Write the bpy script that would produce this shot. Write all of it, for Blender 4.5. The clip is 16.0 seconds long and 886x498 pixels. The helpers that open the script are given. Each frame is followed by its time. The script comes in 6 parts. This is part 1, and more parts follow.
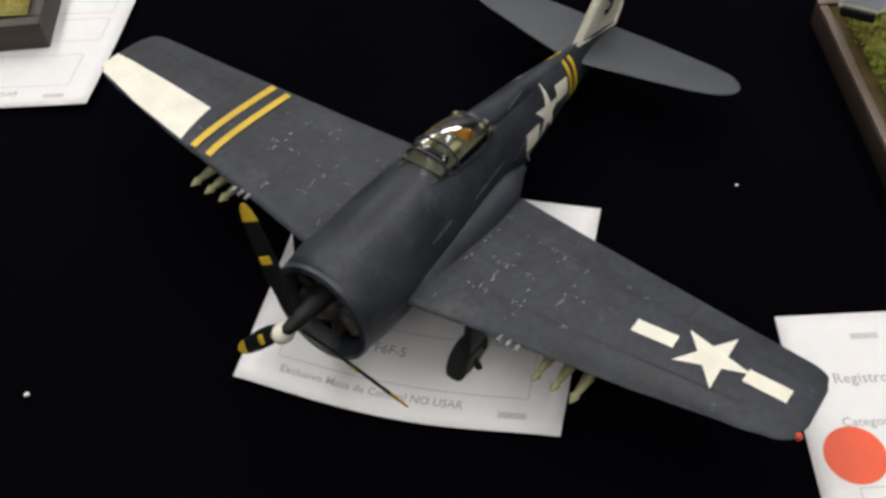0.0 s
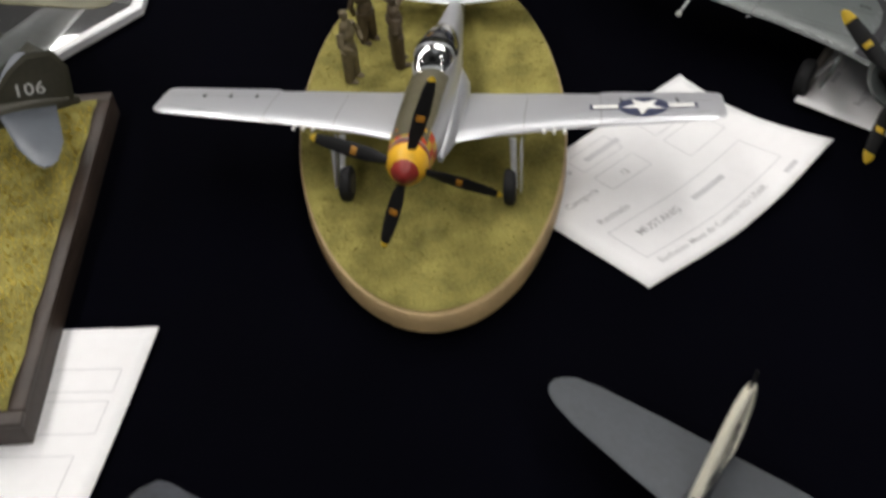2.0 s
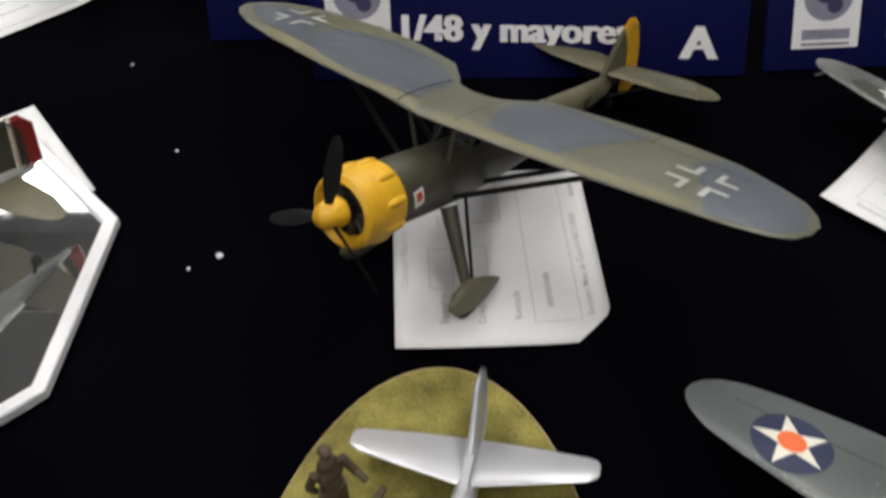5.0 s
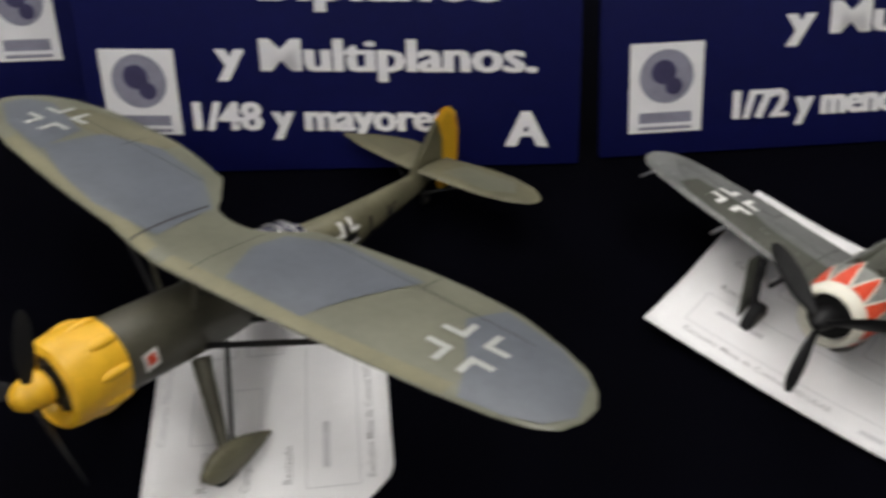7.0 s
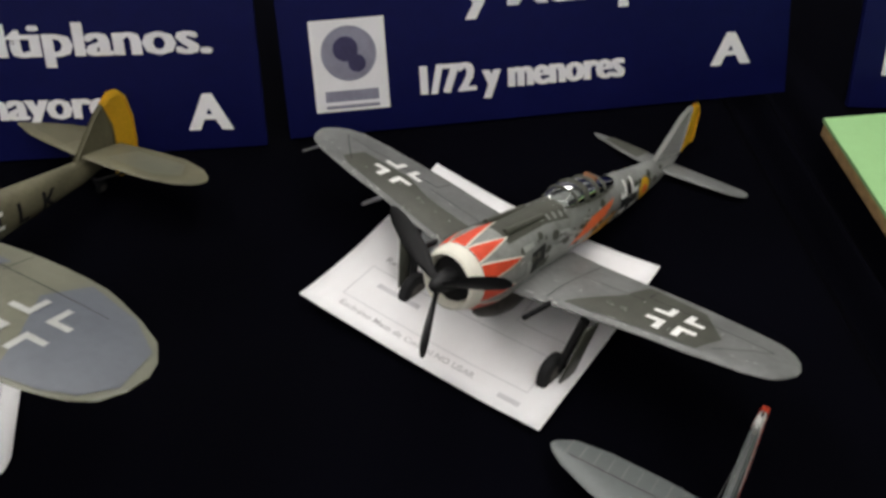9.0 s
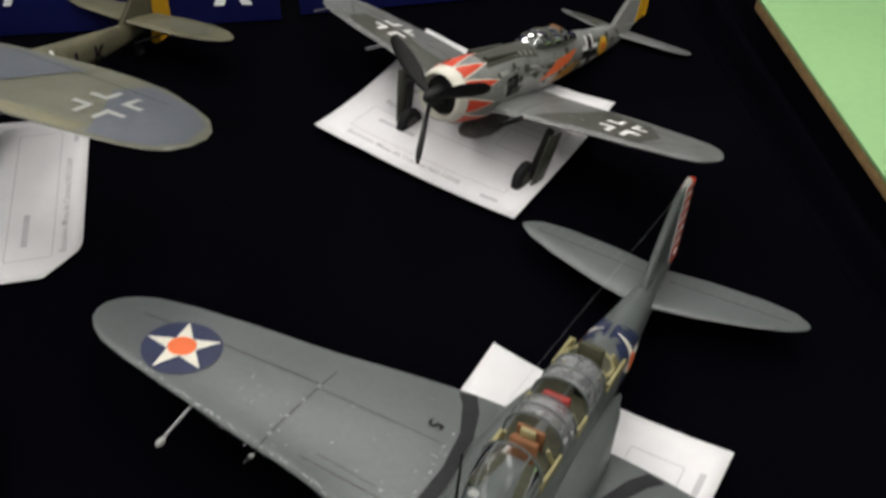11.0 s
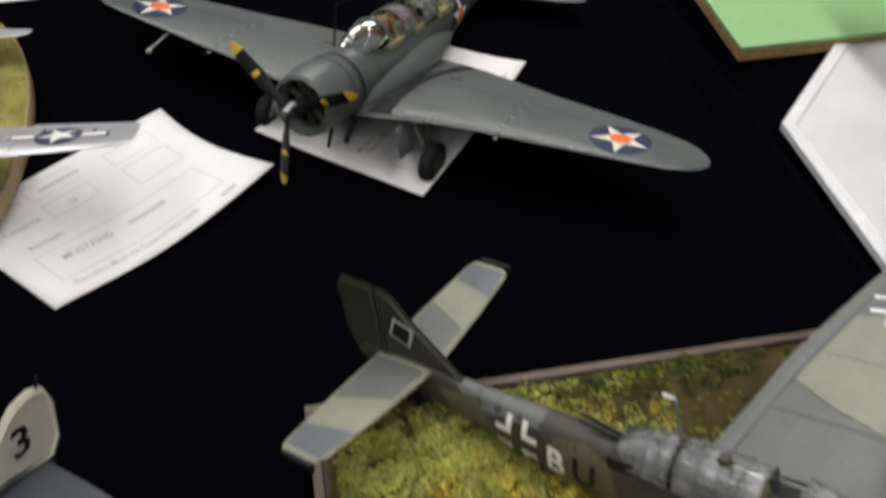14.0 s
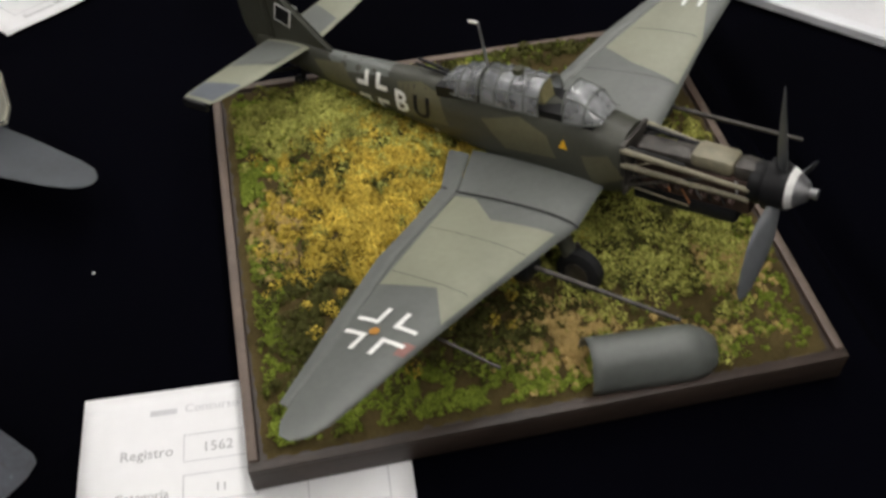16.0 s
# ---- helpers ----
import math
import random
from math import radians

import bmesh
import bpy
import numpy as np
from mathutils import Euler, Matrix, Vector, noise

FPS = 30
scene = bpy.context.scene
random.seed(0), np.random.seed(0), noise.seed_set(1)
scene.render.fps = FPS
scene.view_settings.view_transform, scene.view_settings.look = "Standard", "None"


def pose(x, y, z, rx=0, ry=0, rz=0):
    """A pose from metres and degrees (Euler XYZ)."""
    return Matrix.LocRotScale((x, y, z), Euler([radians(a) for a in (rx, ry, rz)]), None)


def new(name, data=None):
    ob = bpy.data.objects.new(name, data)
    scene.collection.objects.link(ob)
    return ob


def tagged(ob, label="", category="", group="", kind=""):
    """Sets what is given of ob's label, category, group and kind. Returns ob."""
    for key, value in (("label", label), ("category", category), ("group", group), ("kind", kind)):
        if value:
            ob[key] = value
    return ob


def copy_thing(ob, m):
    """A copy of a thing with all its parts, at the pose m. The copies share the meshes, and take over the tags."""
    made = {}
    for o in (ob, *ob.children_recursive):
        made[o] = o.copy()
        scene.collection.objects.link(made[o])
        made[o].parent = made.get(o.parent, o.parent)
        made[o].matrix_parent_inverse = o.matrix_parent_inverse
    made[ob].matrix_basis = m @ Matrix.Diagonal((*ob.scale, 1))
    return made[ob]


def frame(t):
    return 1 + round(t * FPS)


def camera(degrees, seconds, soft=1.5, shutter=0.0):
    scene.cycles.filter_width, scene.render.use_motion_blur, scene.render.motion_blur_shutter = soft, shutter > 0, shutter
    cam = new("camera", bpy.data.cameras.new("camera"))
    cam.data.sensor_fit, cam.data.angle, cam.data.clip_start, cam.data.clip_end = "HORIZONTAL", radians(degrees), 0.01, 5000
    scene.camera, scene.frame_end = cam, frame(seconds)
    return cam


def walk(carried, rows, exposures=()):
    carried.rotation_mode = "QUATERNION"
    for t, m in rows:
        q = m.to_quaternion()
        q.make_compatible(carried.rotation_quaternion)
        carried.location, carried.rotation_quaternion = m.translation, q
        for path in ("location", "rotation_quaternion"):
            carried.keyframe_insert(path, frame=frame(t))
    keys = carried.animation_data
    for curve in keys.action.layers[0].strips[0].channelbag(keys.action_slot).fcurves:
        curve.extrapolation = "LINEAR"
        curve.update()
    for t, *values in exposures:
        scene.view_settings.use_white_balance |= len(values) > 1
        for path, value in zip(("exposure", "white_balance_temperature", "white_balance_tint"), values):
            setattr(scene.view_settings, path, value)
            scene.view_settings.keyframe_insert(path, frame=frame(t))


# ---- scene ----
# ---- camera: t, x, y, z, rx, ry, rz (metres and degrees; the table top is z = 0) ----
cam = camera(47.53, 16.0, soft=3.0, shutter=0.4)
ROWS = [
    (0.0, 0.0097, -0.0024, 0.2877, 36.69, 3.01, -5.72),
    (0.5, 0.0197, 0.0116, 0.2814, 36.66, 3.42, -5.20),
    (1.0, 0.0249, 0.0519, 0.2932, 39.78, 2.91, -4.57),
    (1.5, 0.0179, 0.0993, 0.3020, 41.01, 3.16, -4.75),
    (2.0, 0.0068, 0.1416, 0.3008, 42.34, 3.68, -4.78),
    (2.5, -0.0069, 0.1755, 0.2940, 43.50, 2.71, -7.99),
    (3.0, 0.0009, 0.2094, 0.2873, 43.17, 1.99, -5.86),
    (3.5, 0.0169, 0.2439, 0.2853, 43.41, 2.22, -2.82),
    (4.0, 0.0296, 0.2894, 0.2923, 44.35, 3.07, -0.27),
    (4.2, 0.0319, 0.3061, 0.2966, 44.83, 2.93, -0.07),
    (6.3, 0.0456, 0.4357, 0.3093, 46.33, 2.32, 0.82),
    (6.5, 0.0535, 0.4407, 0.3066, 46.05, 2.53, 0.78),
    (7.0, 0.1058, 0.4473, 0.3065, 45.18, 1.60, -2.36),
    (7.5, 0.1525, 0.4482, 0.3042, 45.32, 1.05, -5.17),
    (8.0, 0.1808, 0.4476, 0.2961, 45.76, 0.57, -6.74),
    (8.5, 0.1973, 0.4456, 0.2909, 45.90, 0.20, -7.12),
    (8.7, 0.2071, 0.4420, 0.2864, 46.14, 0.17, -7.39),
    (11.0, 0.1891, 0.3297, 0.2894, 45.61, -0.08, -8.77),
    (11.5, 0.1811, 0.2976, 0.2881, 45.46, -0.72, -9.21),
    (12.0, 0.1801, 0.2651, 0.2892, 45.72, -1.21, -8.85),
    (12.5, 0.1854, 0.2367, 0.2961, 46.19, -0.99, -10.05),
    (13.0, 0.1809, 0.1974, 0.2977, 46.90, -2.00, -11.20),
    (13.5, 0.1730, 0.1524, 0.3057, 45.64, -0.97, -11.69),
    (14.0, 0.1810, 0.0916, 0.3011, 45.18, -0.38, -12.02),
    (14.5, 0.1822, 0.0396, 0.2978, 43.27, 0.31, -12.87),
    (15.0, 0.1790, 0.0034, 0.2981, 41.63, -0.44, -13.36),
    (15.5, 0.1878, -0.0180, 0.3003, 40.87, -1.15, -13.38),
    (16.0, 0.2047, -0.0386, 0.2965, 40.29, 0.75, -13.11),
]
walk(cam, [(t, pose(x, y, z, rx, ry, rz)) for t, x, y, z, rx, ry, rz in ROWS])

# ---- world and light: a hall lit by rows of ceiling lamps ----
world = bpy.data.worlds.new("hall_ambient")
scene.world = world
world.use_nodes = True
world.node_tree.nodes["Background"].inputs[0].default_value = (0.75, 0.8, 0.9, 1)
world.node_tree.nodes["Background"].inputs[1].default_value = 0.02
scene.view_settings.exposure = 0.0
LAMP_WATTS = 8.4
LAMPS = [(-0.75, 0.1, 0), (0.75, 0.1, 0), (-0.75, 1.5, 0), (0.75, 1.5, 0), (-0.95, 3.15, 90), (0.85, 3.15, 90), (-0.75, -1.3, 0), (0.75, -1.3, 0)]
LAMP_Z = 1.9
for lx, ly, turn in LAMPS:
    lamp = bpy.data.lights.new("ceiling_lamp_light", "AREA")
    lamp.shape, lamp.size, lamp.size_y = "RECTANGLE", 0.5 if turn else 0.28, 1.3 if turn else 1.15
    lamp.energy, lamp.color = LAMP_WATTS * (0.62 if ly < 0.5 else 1.22), (1.0, 0.97, 0.93)
    lo = new("ceiling_lamp_light", lamp)
    lo.matrix_world = pose(lx, ly, LAMP_Z - 0.03, 0, 0, turn)

MM = 0.001


# ---- materials ----
def nodes_of(name):
    m = bpy.data.materials.new(name)
    m.use_nodes = True
    nt = m.node_tree
    return m, nt, nt.nodes["Principled BSDF"]


def shade(c, k):
    return (min(c[0] * k, 1), min(c[1] * k, 1), min(c[2] * k, 1), 1)


def mat(name, color, rough=0.5, metal=0.0, var=0.2, scale=70.0, fine=600.0, bump=0.0, bscale=900.0, chips=None, stain=None, spec=0.5, coat=0.0, island=0.0, rvar=0.035):
    """Paint or matter with blotches at two scales, uneven gloss and, if wished, chips (colour, amount) and stains (colour, amount)."""
    m, nt, b = nodes_of(name)
    n, l = nt.nodes, nt.links
    tc = n.new("ShaderNodeTexCoord")
    a = n.new("ShaderNodeTexNoise")
    a.inputs["Scale"].default_value, a.inputs["Detail"].default_value = scale, 4
    f = n.new("ShaderNodeTexNoise")
    f.inputs["Scale"].default_value, f.inputs["Detail"].default_value = fine, 3
    l.new(tc.outputs["Object"], a.inputs["Vector"])
    l.new(tc.outputs["Object"], f.inputs["Vector"])
    add = n.new("ShaderNodeMath")
    add.operation = "MULTIPLY_ADD"
    l.new(f.outputs[0], add.inputs[0])
    add.inputs[1].default_value = 0.5
    l.new(a.outputs[0], add.inputs[2])
    ramp = n.new("ShaderNodeValToRGB")
    ramp.color_ramp.elements[0].position, ramp.color_ramp.elements[1].position = 0.5, 1.0
    ramp.color_ramp.elements[0].color, ramp.color_ramp.elements[1].color = shade(color, 1 - var), shade(color, 1 + var)
    l.new(add.outputs[0], ramp.inputs[0])
    out = ramp.outputs[0]
    if island:
        geo = n.new("ShaderNodeNewGeometry")
        hsv = n.new("ShaderNodeHueSaturation")
        mr = n.new("ShaderNodeMapRange")
        mr.inputs[3].default_value, mr.inputs[4].default_value = 1 - island, 1 + island
        l.new(geo.outputs["Random Per Island"], mr.inputs[0])
        l.new(mr.outputs[0], hsv.inputs["Value"])
        l.new(out, hsv.inputs["Color"])
        out = hsv.outputs[0]
    for extra, hi in ((stain, 45.0), (chips, 420.0)):
        if extra:
            s = n.new("ShaderNodeTexNoise")
            s.inputs["Scale"].default_value, s.inputs["Detail"].default_value, s.inputs["Roughness"].default_value = hi, 6, 0.7
            l.new(tc.outputs["Object"], s.inputs["Vector"])
            r = n.new("ShaderNodeValToRGB")
            edge = 0.72 - 0.2 * extra[1]
            r.color_ramp.elements[0].position, r.color_ramp.elements[1].position = edge, edge + (0.03 if hi > 100 else 0.26)
            l.new(s.outputs[0], r.inputs[0])
            mx = n.new("ShaderNodeMix")
            mx.data_type = "RGBA"
            l.new(r.outputs[0], mx.inputs[0])
            l.new(out, mx.inputs[6])
            mx.inputs[7].default_value = (*extra[0], 1)
            out = mx.outputs[2]
    l.new(out, b.inputs["Base Color"])
    rr = n.new("ShaderNodeMapRange")
    rr.inputs[1].default_value, rr.inputs[2].default_value = 0.3, 0.7
    rr.inputs[3].default_value, rr.inputs[4].default_value = max(rough - rvar, 0.02), min(rough + rvar, 1)
    l.new(a.outputs[0], rr.inputs[0])
    l.new(rr.outputs[0], b.inputs["Roughness"])
    b.inputs["Metallic"].default_value = metal
    b.inputs["Specular IOR Level"].default_value = spec
    b.inputs["Coat Weight"].default_value = coat
    if bump:
        g = n.new("ShaderNodeTexNoise")
        g.inputs["Scale"].default_value, g.inputs["Detail"].default_value = bscale, 4
        l.new(tc.outputs["Object"], g.inputs["Vector"])
        bp = n.new("ShaderNodeBump")
        bp.inputs["Strength"].default_value, bp.inputs["Distance"].default_value = 0.6, bump
        l.new(g.outputs[0], bp.inputs["Height"])
        l.new(bp.outputs[0], b.inputs["Normal"])
    return m


def glass_mat(name, tint=(0.92, 0.95, 0.95), ior=1.5, rough=0.12):
    m, nt, b = nodes_of(name)
    n, l = nt.nodes, nt.links
    tr, gl, fr, mx = n.new("ShaderNodeBsdfTransparent"), n.new("ShaderNodeBsdfGlossy"), n.new("ShaderNodeFresnel"), n.new("ShaderNodeMixShader")
    tr.inputs[0].default_value = (*tint, 1)
    gl.inputs["Roughness"].default_value = rough
    fr.inputs[0].default_value = ior
    l.new(fr.outputs[0], mx.inputs[0])
    l.new(tr.outputs[0], mx.inputs[1])
    l.new(gl.outputs[0], mx.inputs[2])
    l.new(mx.outputs[0], n["Material Output"].inputs[0])
    return m


def cloudy_mat(name, color, cover, rough=0.09):
    """Scuffed clear plastic: part see-through, part pale and glossy, with uneven cloudiness."""
    m, nt, b = nodes_of(name)
    n, l = nt.nodes, nt.links
    tr, mx, tc, no, mr = n.new("ShaderNodeBsdfTransparent"), n.new("ShaderNodeMixShader"), n.new("ShaderNodeTexCoord"), n.new("ShaderNodeTexNoise"), n.new("ShaderNodeMapRange")
    tr.inputs[0].default_value = (0.85, 0.87, 0.88, 1)
    b.inputs["Base Color"].default_value, b.inputs["Roughness"].default_value, b.inputs["Coat Weight"].default_value = (*color, 1), rough, 0.5
    no.inputs["Scale"].default_value, no.inputs["Detail"].default_value = 160, 4
    mr.inputs[1].default_value, mr.inputs[2].default_value = 0.35, 0.7
    mr.inputs[3].default_value, mr.inputs[4].default_value = cover * 0.55, min(cover * 1.4, 1)
    l.new(tc.outputs["Object"], no.inputs["Vector"])
    l.new(no.outputs[0], mr.inputs[0])
    l.new(mr.outputs[0], mx.inputs[0])
    l.new(tr.outputs[0], mx.inputs[1])
    l.new(b.outputs[0], mx.inputs[2])
    l.new(mx.outputs[0], n["Material Output"].inputs[0])
    return m


def cloth_mat():
    """Black-blue felt tablecloth: fine weave, lint and slight fading."""
    m = mat("table_felt", (0.001, 0.001, 0.0023), rough=0.95, var=0.3, scale=9.0, fine=1400.0, bump=0.0003, bscale=2600.0, chips=((0.006, 0.006, 0.007), 0.01), spec=0.02)
    return m


def emit(name, color, power):
    m, nt, b = nodes_of(name)
    b.inputs["Emission Color"].default_value, b.inputs["Emission Strength"].default_value = (*color, 1), power
    b.inputs["Base Color"].default_value = (*color, 1)
    return m


SEA_BLUE = mat("sea_blue_paint", (0.027, 0.031, 0.04), rough=0.46, var=0.45, scale=70, fine=420, chips=((0.2, 0.21, 0.22), 0.14), stain=((0.078, 0.08, 0.082), 0.85), rvar=0.08, spec=0.3)
SEA_DARK = mat("dark_sea_blue_paint", (0.022, 0.026, 0.034), rough=0.4, var=0.2, scale=45, chips=((0.2, 0.2, 0.21), 0.08))
STAB_GREY = mat("faded_blue_grey_paint", (0.047, 0.054, 0.063), rough=0.6, var=0.18, scale=60, fine=500)
IVORY = mat("ivory_decal", (0.78, 0.76, 0.66), rough=0.5, var=0.08, scale=120, stain=((0.6, 0.57, 0.48), 0.15))
YELLOW = mat("yellow_paint", (0.62, 0.42, 0.03), rough=0.5, var=0.12, scale=120)
GOLD = mat("chrome_yellow_paint", (0.75, 0.42, 0.02), rough=0.45, var=0.12, scale=90, stain=((0.5, 0.28, 0.03), 0.3))
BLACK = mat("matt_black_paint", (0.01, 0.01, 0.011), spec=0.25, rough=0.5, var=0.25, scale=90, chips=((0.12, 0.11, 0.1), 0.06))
RUBBER = mat("black_rubber", (0.012, 0.012, 0.013), spec=0.25, rough=0.8, var=0.25, scale=150, bump=0.0001)
SILVER = mat("aluminium_paint", (0.57, 0.58, 0.61), rough=0.3, metal=0.5, var=0.03, scale=25, fine=120, rvar=0.02)
STEEL = mat("dull_steel", (0.35, 0.35, 0.36), rough=0.35, metal=0.8, var=0.2, scale=150)
OLIVE = mat("olive_drab_panel", (0.11, 0.1, 0.06), rough=0.35, var=0.15, scale=60, coat=0.2)
RED = mat("signal_red_paint", (0.6, 0.07, 0.03), rough=0.5, var=0.12, scale=120)
TOOTH_RED = mat("crimson_red_decal", (0.7, 0.075, 0.03), rough=0.5, var=0.12, scale=150)
ORANGE = mat("orange_red_decal", (0.85, 0.17, 0.05), rough=0.5, var=0.08, scale=120)
MAROON = mat("maroon_paint", (0.28, 0.03, 0.025), rough=0.35, var=0.12, scale=100)
NAVY = mat("insignia_blue", (0.02, 0.028, 0.075), rough=0.5, var=0.2, scale=130, stain=((0.06, 0.07, 0.11), 0.2))
WHITE = mat("white_decal", (0.8, 0.8, 0.78), rough=0.5, var=0.06, scale=150)
NAVY_GREY = mat("weathered_light_grey_paint", (0.107, 0.12, 0.118), rough=0.33, var=0.12, scale=28, fine=500, chips=((0.42, 0.42, 0.39), 0.07), stain=((0.135, 0.145, 0.14), 0.3), rvar=0.02)
WALKWAY = mat("dark_wing_walkway", (0.022, 0.022, 0.025), spec=0.25, rough=0.7, var=0.25, scale=120, bump=0.0001)
GREY_GREEN = mat("faded_grey_green_paint", (0.132, 0.134, 0.096), rough=0.36, var=0.15, scale=40, fine=300, stain=((0.2, 0.195, 0.145), 0.4))
GREY_BLUE = mat("grey_blue_camouflage", (0.1, 0.112, 0.13), rough=0.36, var=0.14, scale=40, fine=300, stain=((0.14, 0.148, 0.155), 0.3))
TAN = mat("yellowed_leading_edge", (0.165, 0.155, 0.09), rough=0.5, var=0.15, scale=60)
DARK_OLIVE = mat("dark_olive_fuselage", (0.06, 0.057, 0.04), rough=0.45, var=0.25, scale=55, stain=((0.12, 0.115, 0.07), 0.3))
OLIVE_TAIL = mat("olive_green_tail_paint", (0.125, 0.118, 0.072), rough=0.5, var=0.25, scale=60, stain=((0.19, 0.17, 0.1), 0.3))
FW_GREY = mat("mid_grey_paint", (0.15, 0.155, 0.15), rough=0.4, var=0.25, scale=60, fine=420, chips=((0.5, 0.5, 0.48), 0.06), stain=((0.085, 0.085, 0.08), 0.6))
FW_FUS = mat("mottled_pale_grey_paint", (0.235, 0.245, 0.23), rough=0.42, var=0.25, scale=70, fine=420, chips=((0.55, 0.55, 0.52), 0.08), stain=((0.075, 0.078, 0.065), 0.75))
FW_DARK = mat("grey_green_camouflage", (0.062, 0.064, 0.05), rough=0.5, var=0.2, scale=60, fine=400)
FW_LIGHT = mat("pale_grey_paint", (0.38, 0.39, 0.37), rough=0.45, var=0.15, scale=70, stain=((0.25, 0.25, 0.22), 0.35))
JU_DARK = mat("dark_grey_green_camouflage", (0.115, 0.123, 0.113), rough=0.42, var=0.15, scale=45, fine=420, stain=((0.16, 0.17, 0.16), 0.3))
JU_LIGHT = mat("pale_grey_green_camouflage", (0.225, 0.23, 0.168), rough=0.42, var=0.12, scale=45, fine=420, stain=((0.21, 0.215, 0.17), 0.3))
JU_FUS = mat("dark_olive_camouflage", (0.046, 0.047, 0.035), rough=0.5, var=0.22, scale=55, stain=((0.1, 0.1, 0.07), 0.25))
JU_TAN = mat("tan_camouflage_patch", (0.1, 0.094, 0.054), rough=0.5, var=0.2, scale=60)
LINE = mat("panel_line_wash", (0.02, 0.02, 0.02), rough=0.7, var=0.2)
PALE_LINE = mat("worn_metal_scratches", (0.27, 0.28, 0.29), rough=0.4, var=0.3, scale=300)
COCKPIT = mat("cockpit_dark_green", (0.05, 0.05, 0.025), rough=0.6, var=0.4, scale=250)
BUFF = mat("interior_buff_green", (0.3, 0.27, 0.13), rough=0.6, var=0.25, scale=200)
BROWN = mat("leather_brown", (0.2, 0.08, 0.03), rough=0.6, var=0.3, scale=250)
AMBER = mat("amber_cockpit_detail", (0.45, 0.2, 0.02), rough=0.5, var=0.3, scale=250)
ENGINE = mat("oily_engine_grey", (0.06, 0.054, 0.048), rough=0.45, metal=0.3, var=0.4, scale=250, chips=((0.3, 0.28, 0.24), 0.12))
CREAM = mat("cream_engine_bearer", (0.21, 0.19, 0.13), rough=0.5, var=0.2, scale=200)
RUST = mat("rusty_engine_block", (0.055, 0.03, 0.023), rough=0.6, var=0.4, scale=200)
KHAKI = mat("khaki_brown_figure_paint", (0.065, 0.046, 0.024), rough=0.65, var=0.3, scale=250)
TANFIG = mat("tan_figure_paint", (0.12, 0.095, 0.05), rough=0.65, var=0.3, scale=250)
BOMB = mat("olive_yellow_rocket", (0.3, 0.29, 0.16), rough=0.5, var=0.2, scale=150)
GLASS = glass_mat("clear_canopy_plastic", (0.9, 0.92, 0.92), 1.28)
FOGGED = cloudy_mat("fogged_canopy_plastic", (0.4, 0.41, 0.42), 0.62)
# hazy plastic, its grey raised to paint in a silvery sheen
HAZY_SHEEN = cloudy_mat("hazy_sheen_canopy_plastic", (0.36, 0.37, 0.39), 0.56)
PAPER = mat("white_paper", (0.77, 0.77, 0.78), rough=0.75, var=0.03, scale=25, fine=200, bump=0.0002, bscale=60)
INK = mat("grey_print", (0.55, 0.55, 0.57), rough=0.8, var=0.1)
DARK_INK = mat("dark_print", (0.38, 0.38, 0.39), rough=0.8, var=0.1)
STICKER = mat("orange_red_sticker", (0.75, 0.09, 0.03), rough=0.5, var=0.05)
FELT = cloth_mat()
GRASS_MAT = mat("static_grass_mat", (0.25, 0.22, 0.065), rough=0.95, var=0.5, scale=70, fine=900, bump=0.0012, bscale=1300, stain=((0.16, 0.16, 0.04), 0.3), spec=0.1)
BALSA = mat("pale_wood_base_edge", (0.42, 0.3, 0.15), rough=0.6, var=0.15, scale=60)
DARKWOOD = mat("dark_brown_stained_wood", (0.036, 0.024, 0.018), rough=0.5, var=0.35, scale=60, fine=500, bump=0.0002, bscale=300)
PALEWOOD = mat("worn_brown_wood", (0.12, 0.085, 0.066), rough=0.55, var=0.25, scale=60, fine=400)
EARTH = mat("diorama_earth", (0.07, 0.052, 0.02), rough=0.95, var=0.35, scale=70, fine=900, bump=0.001, bscale=900, stain=((0.12, 0.12, 0.03), 0.5), spec=0.1)
SAND = mat("tan_diorama_sand", (0.46, 0.33, 0.13), rough=0.95, var=0.2, scale=60, island=0.15, spec=0.1)
LEAF_Y = mat("yellow_green_foliage", (0.5, 0.37, 0.06), rough=0.9, var=0.4, scale=60, island=0.5, stain=((0.2, 0.19, 0.04), 0.5), spec=0.1)
LEAF_G = mat("green_foliage", (0.36, 0.36, 0.09), rough=0.9, var=0.4, scale=60, island=0.5, spec=0.1)
# dark olive leaves; their colour also paints the shade between paler clumps
LEAF_DARK_GAP = mat("dark_olive_gap_foliage", (0.075, 0.075, 0.022), rough=0.9, var=0.3, scale=60, island=0.4, spec=0.1)
GRASS_G = mat("bright_grass_tufts", (0.19, 0.24, 0.035), rough=0.9, var=0.3, scale=60, island=0.4, spec=0.1)
GREEN_BOARD = mat("mint_green_board", (0.27, 0.5, 0.21), rough=0.7, var=0.06, scale=12, fine=200)
CORK = mat("cork_board_edge", (0.38, 0.24, 0.1), rough=0.9, var=0.3, scale=200)
FRAME_WHITE = mat("white_gloss_frame", (0.78, 0.79, 0.82), rough=0.25, var=0.04, scale=40, coat=0.3)
TRAY_GREY = mat("pale_tray_floor", (0.66, 0.66, 0.68), rough=0.4, var=0.08, scale=30)
MIRROR = mat("mirror_glass", (0.74, 0.75, 0.77), rough=0.03, metal=0.95, var=0.02, rvar=0.01)
SIGN_BLUE = mat("deep_blue_sign_board", (0.0018, 0.0034, 0.06), rough=0.6, var=0.15, scale=12, fine=150, spec=0.2)
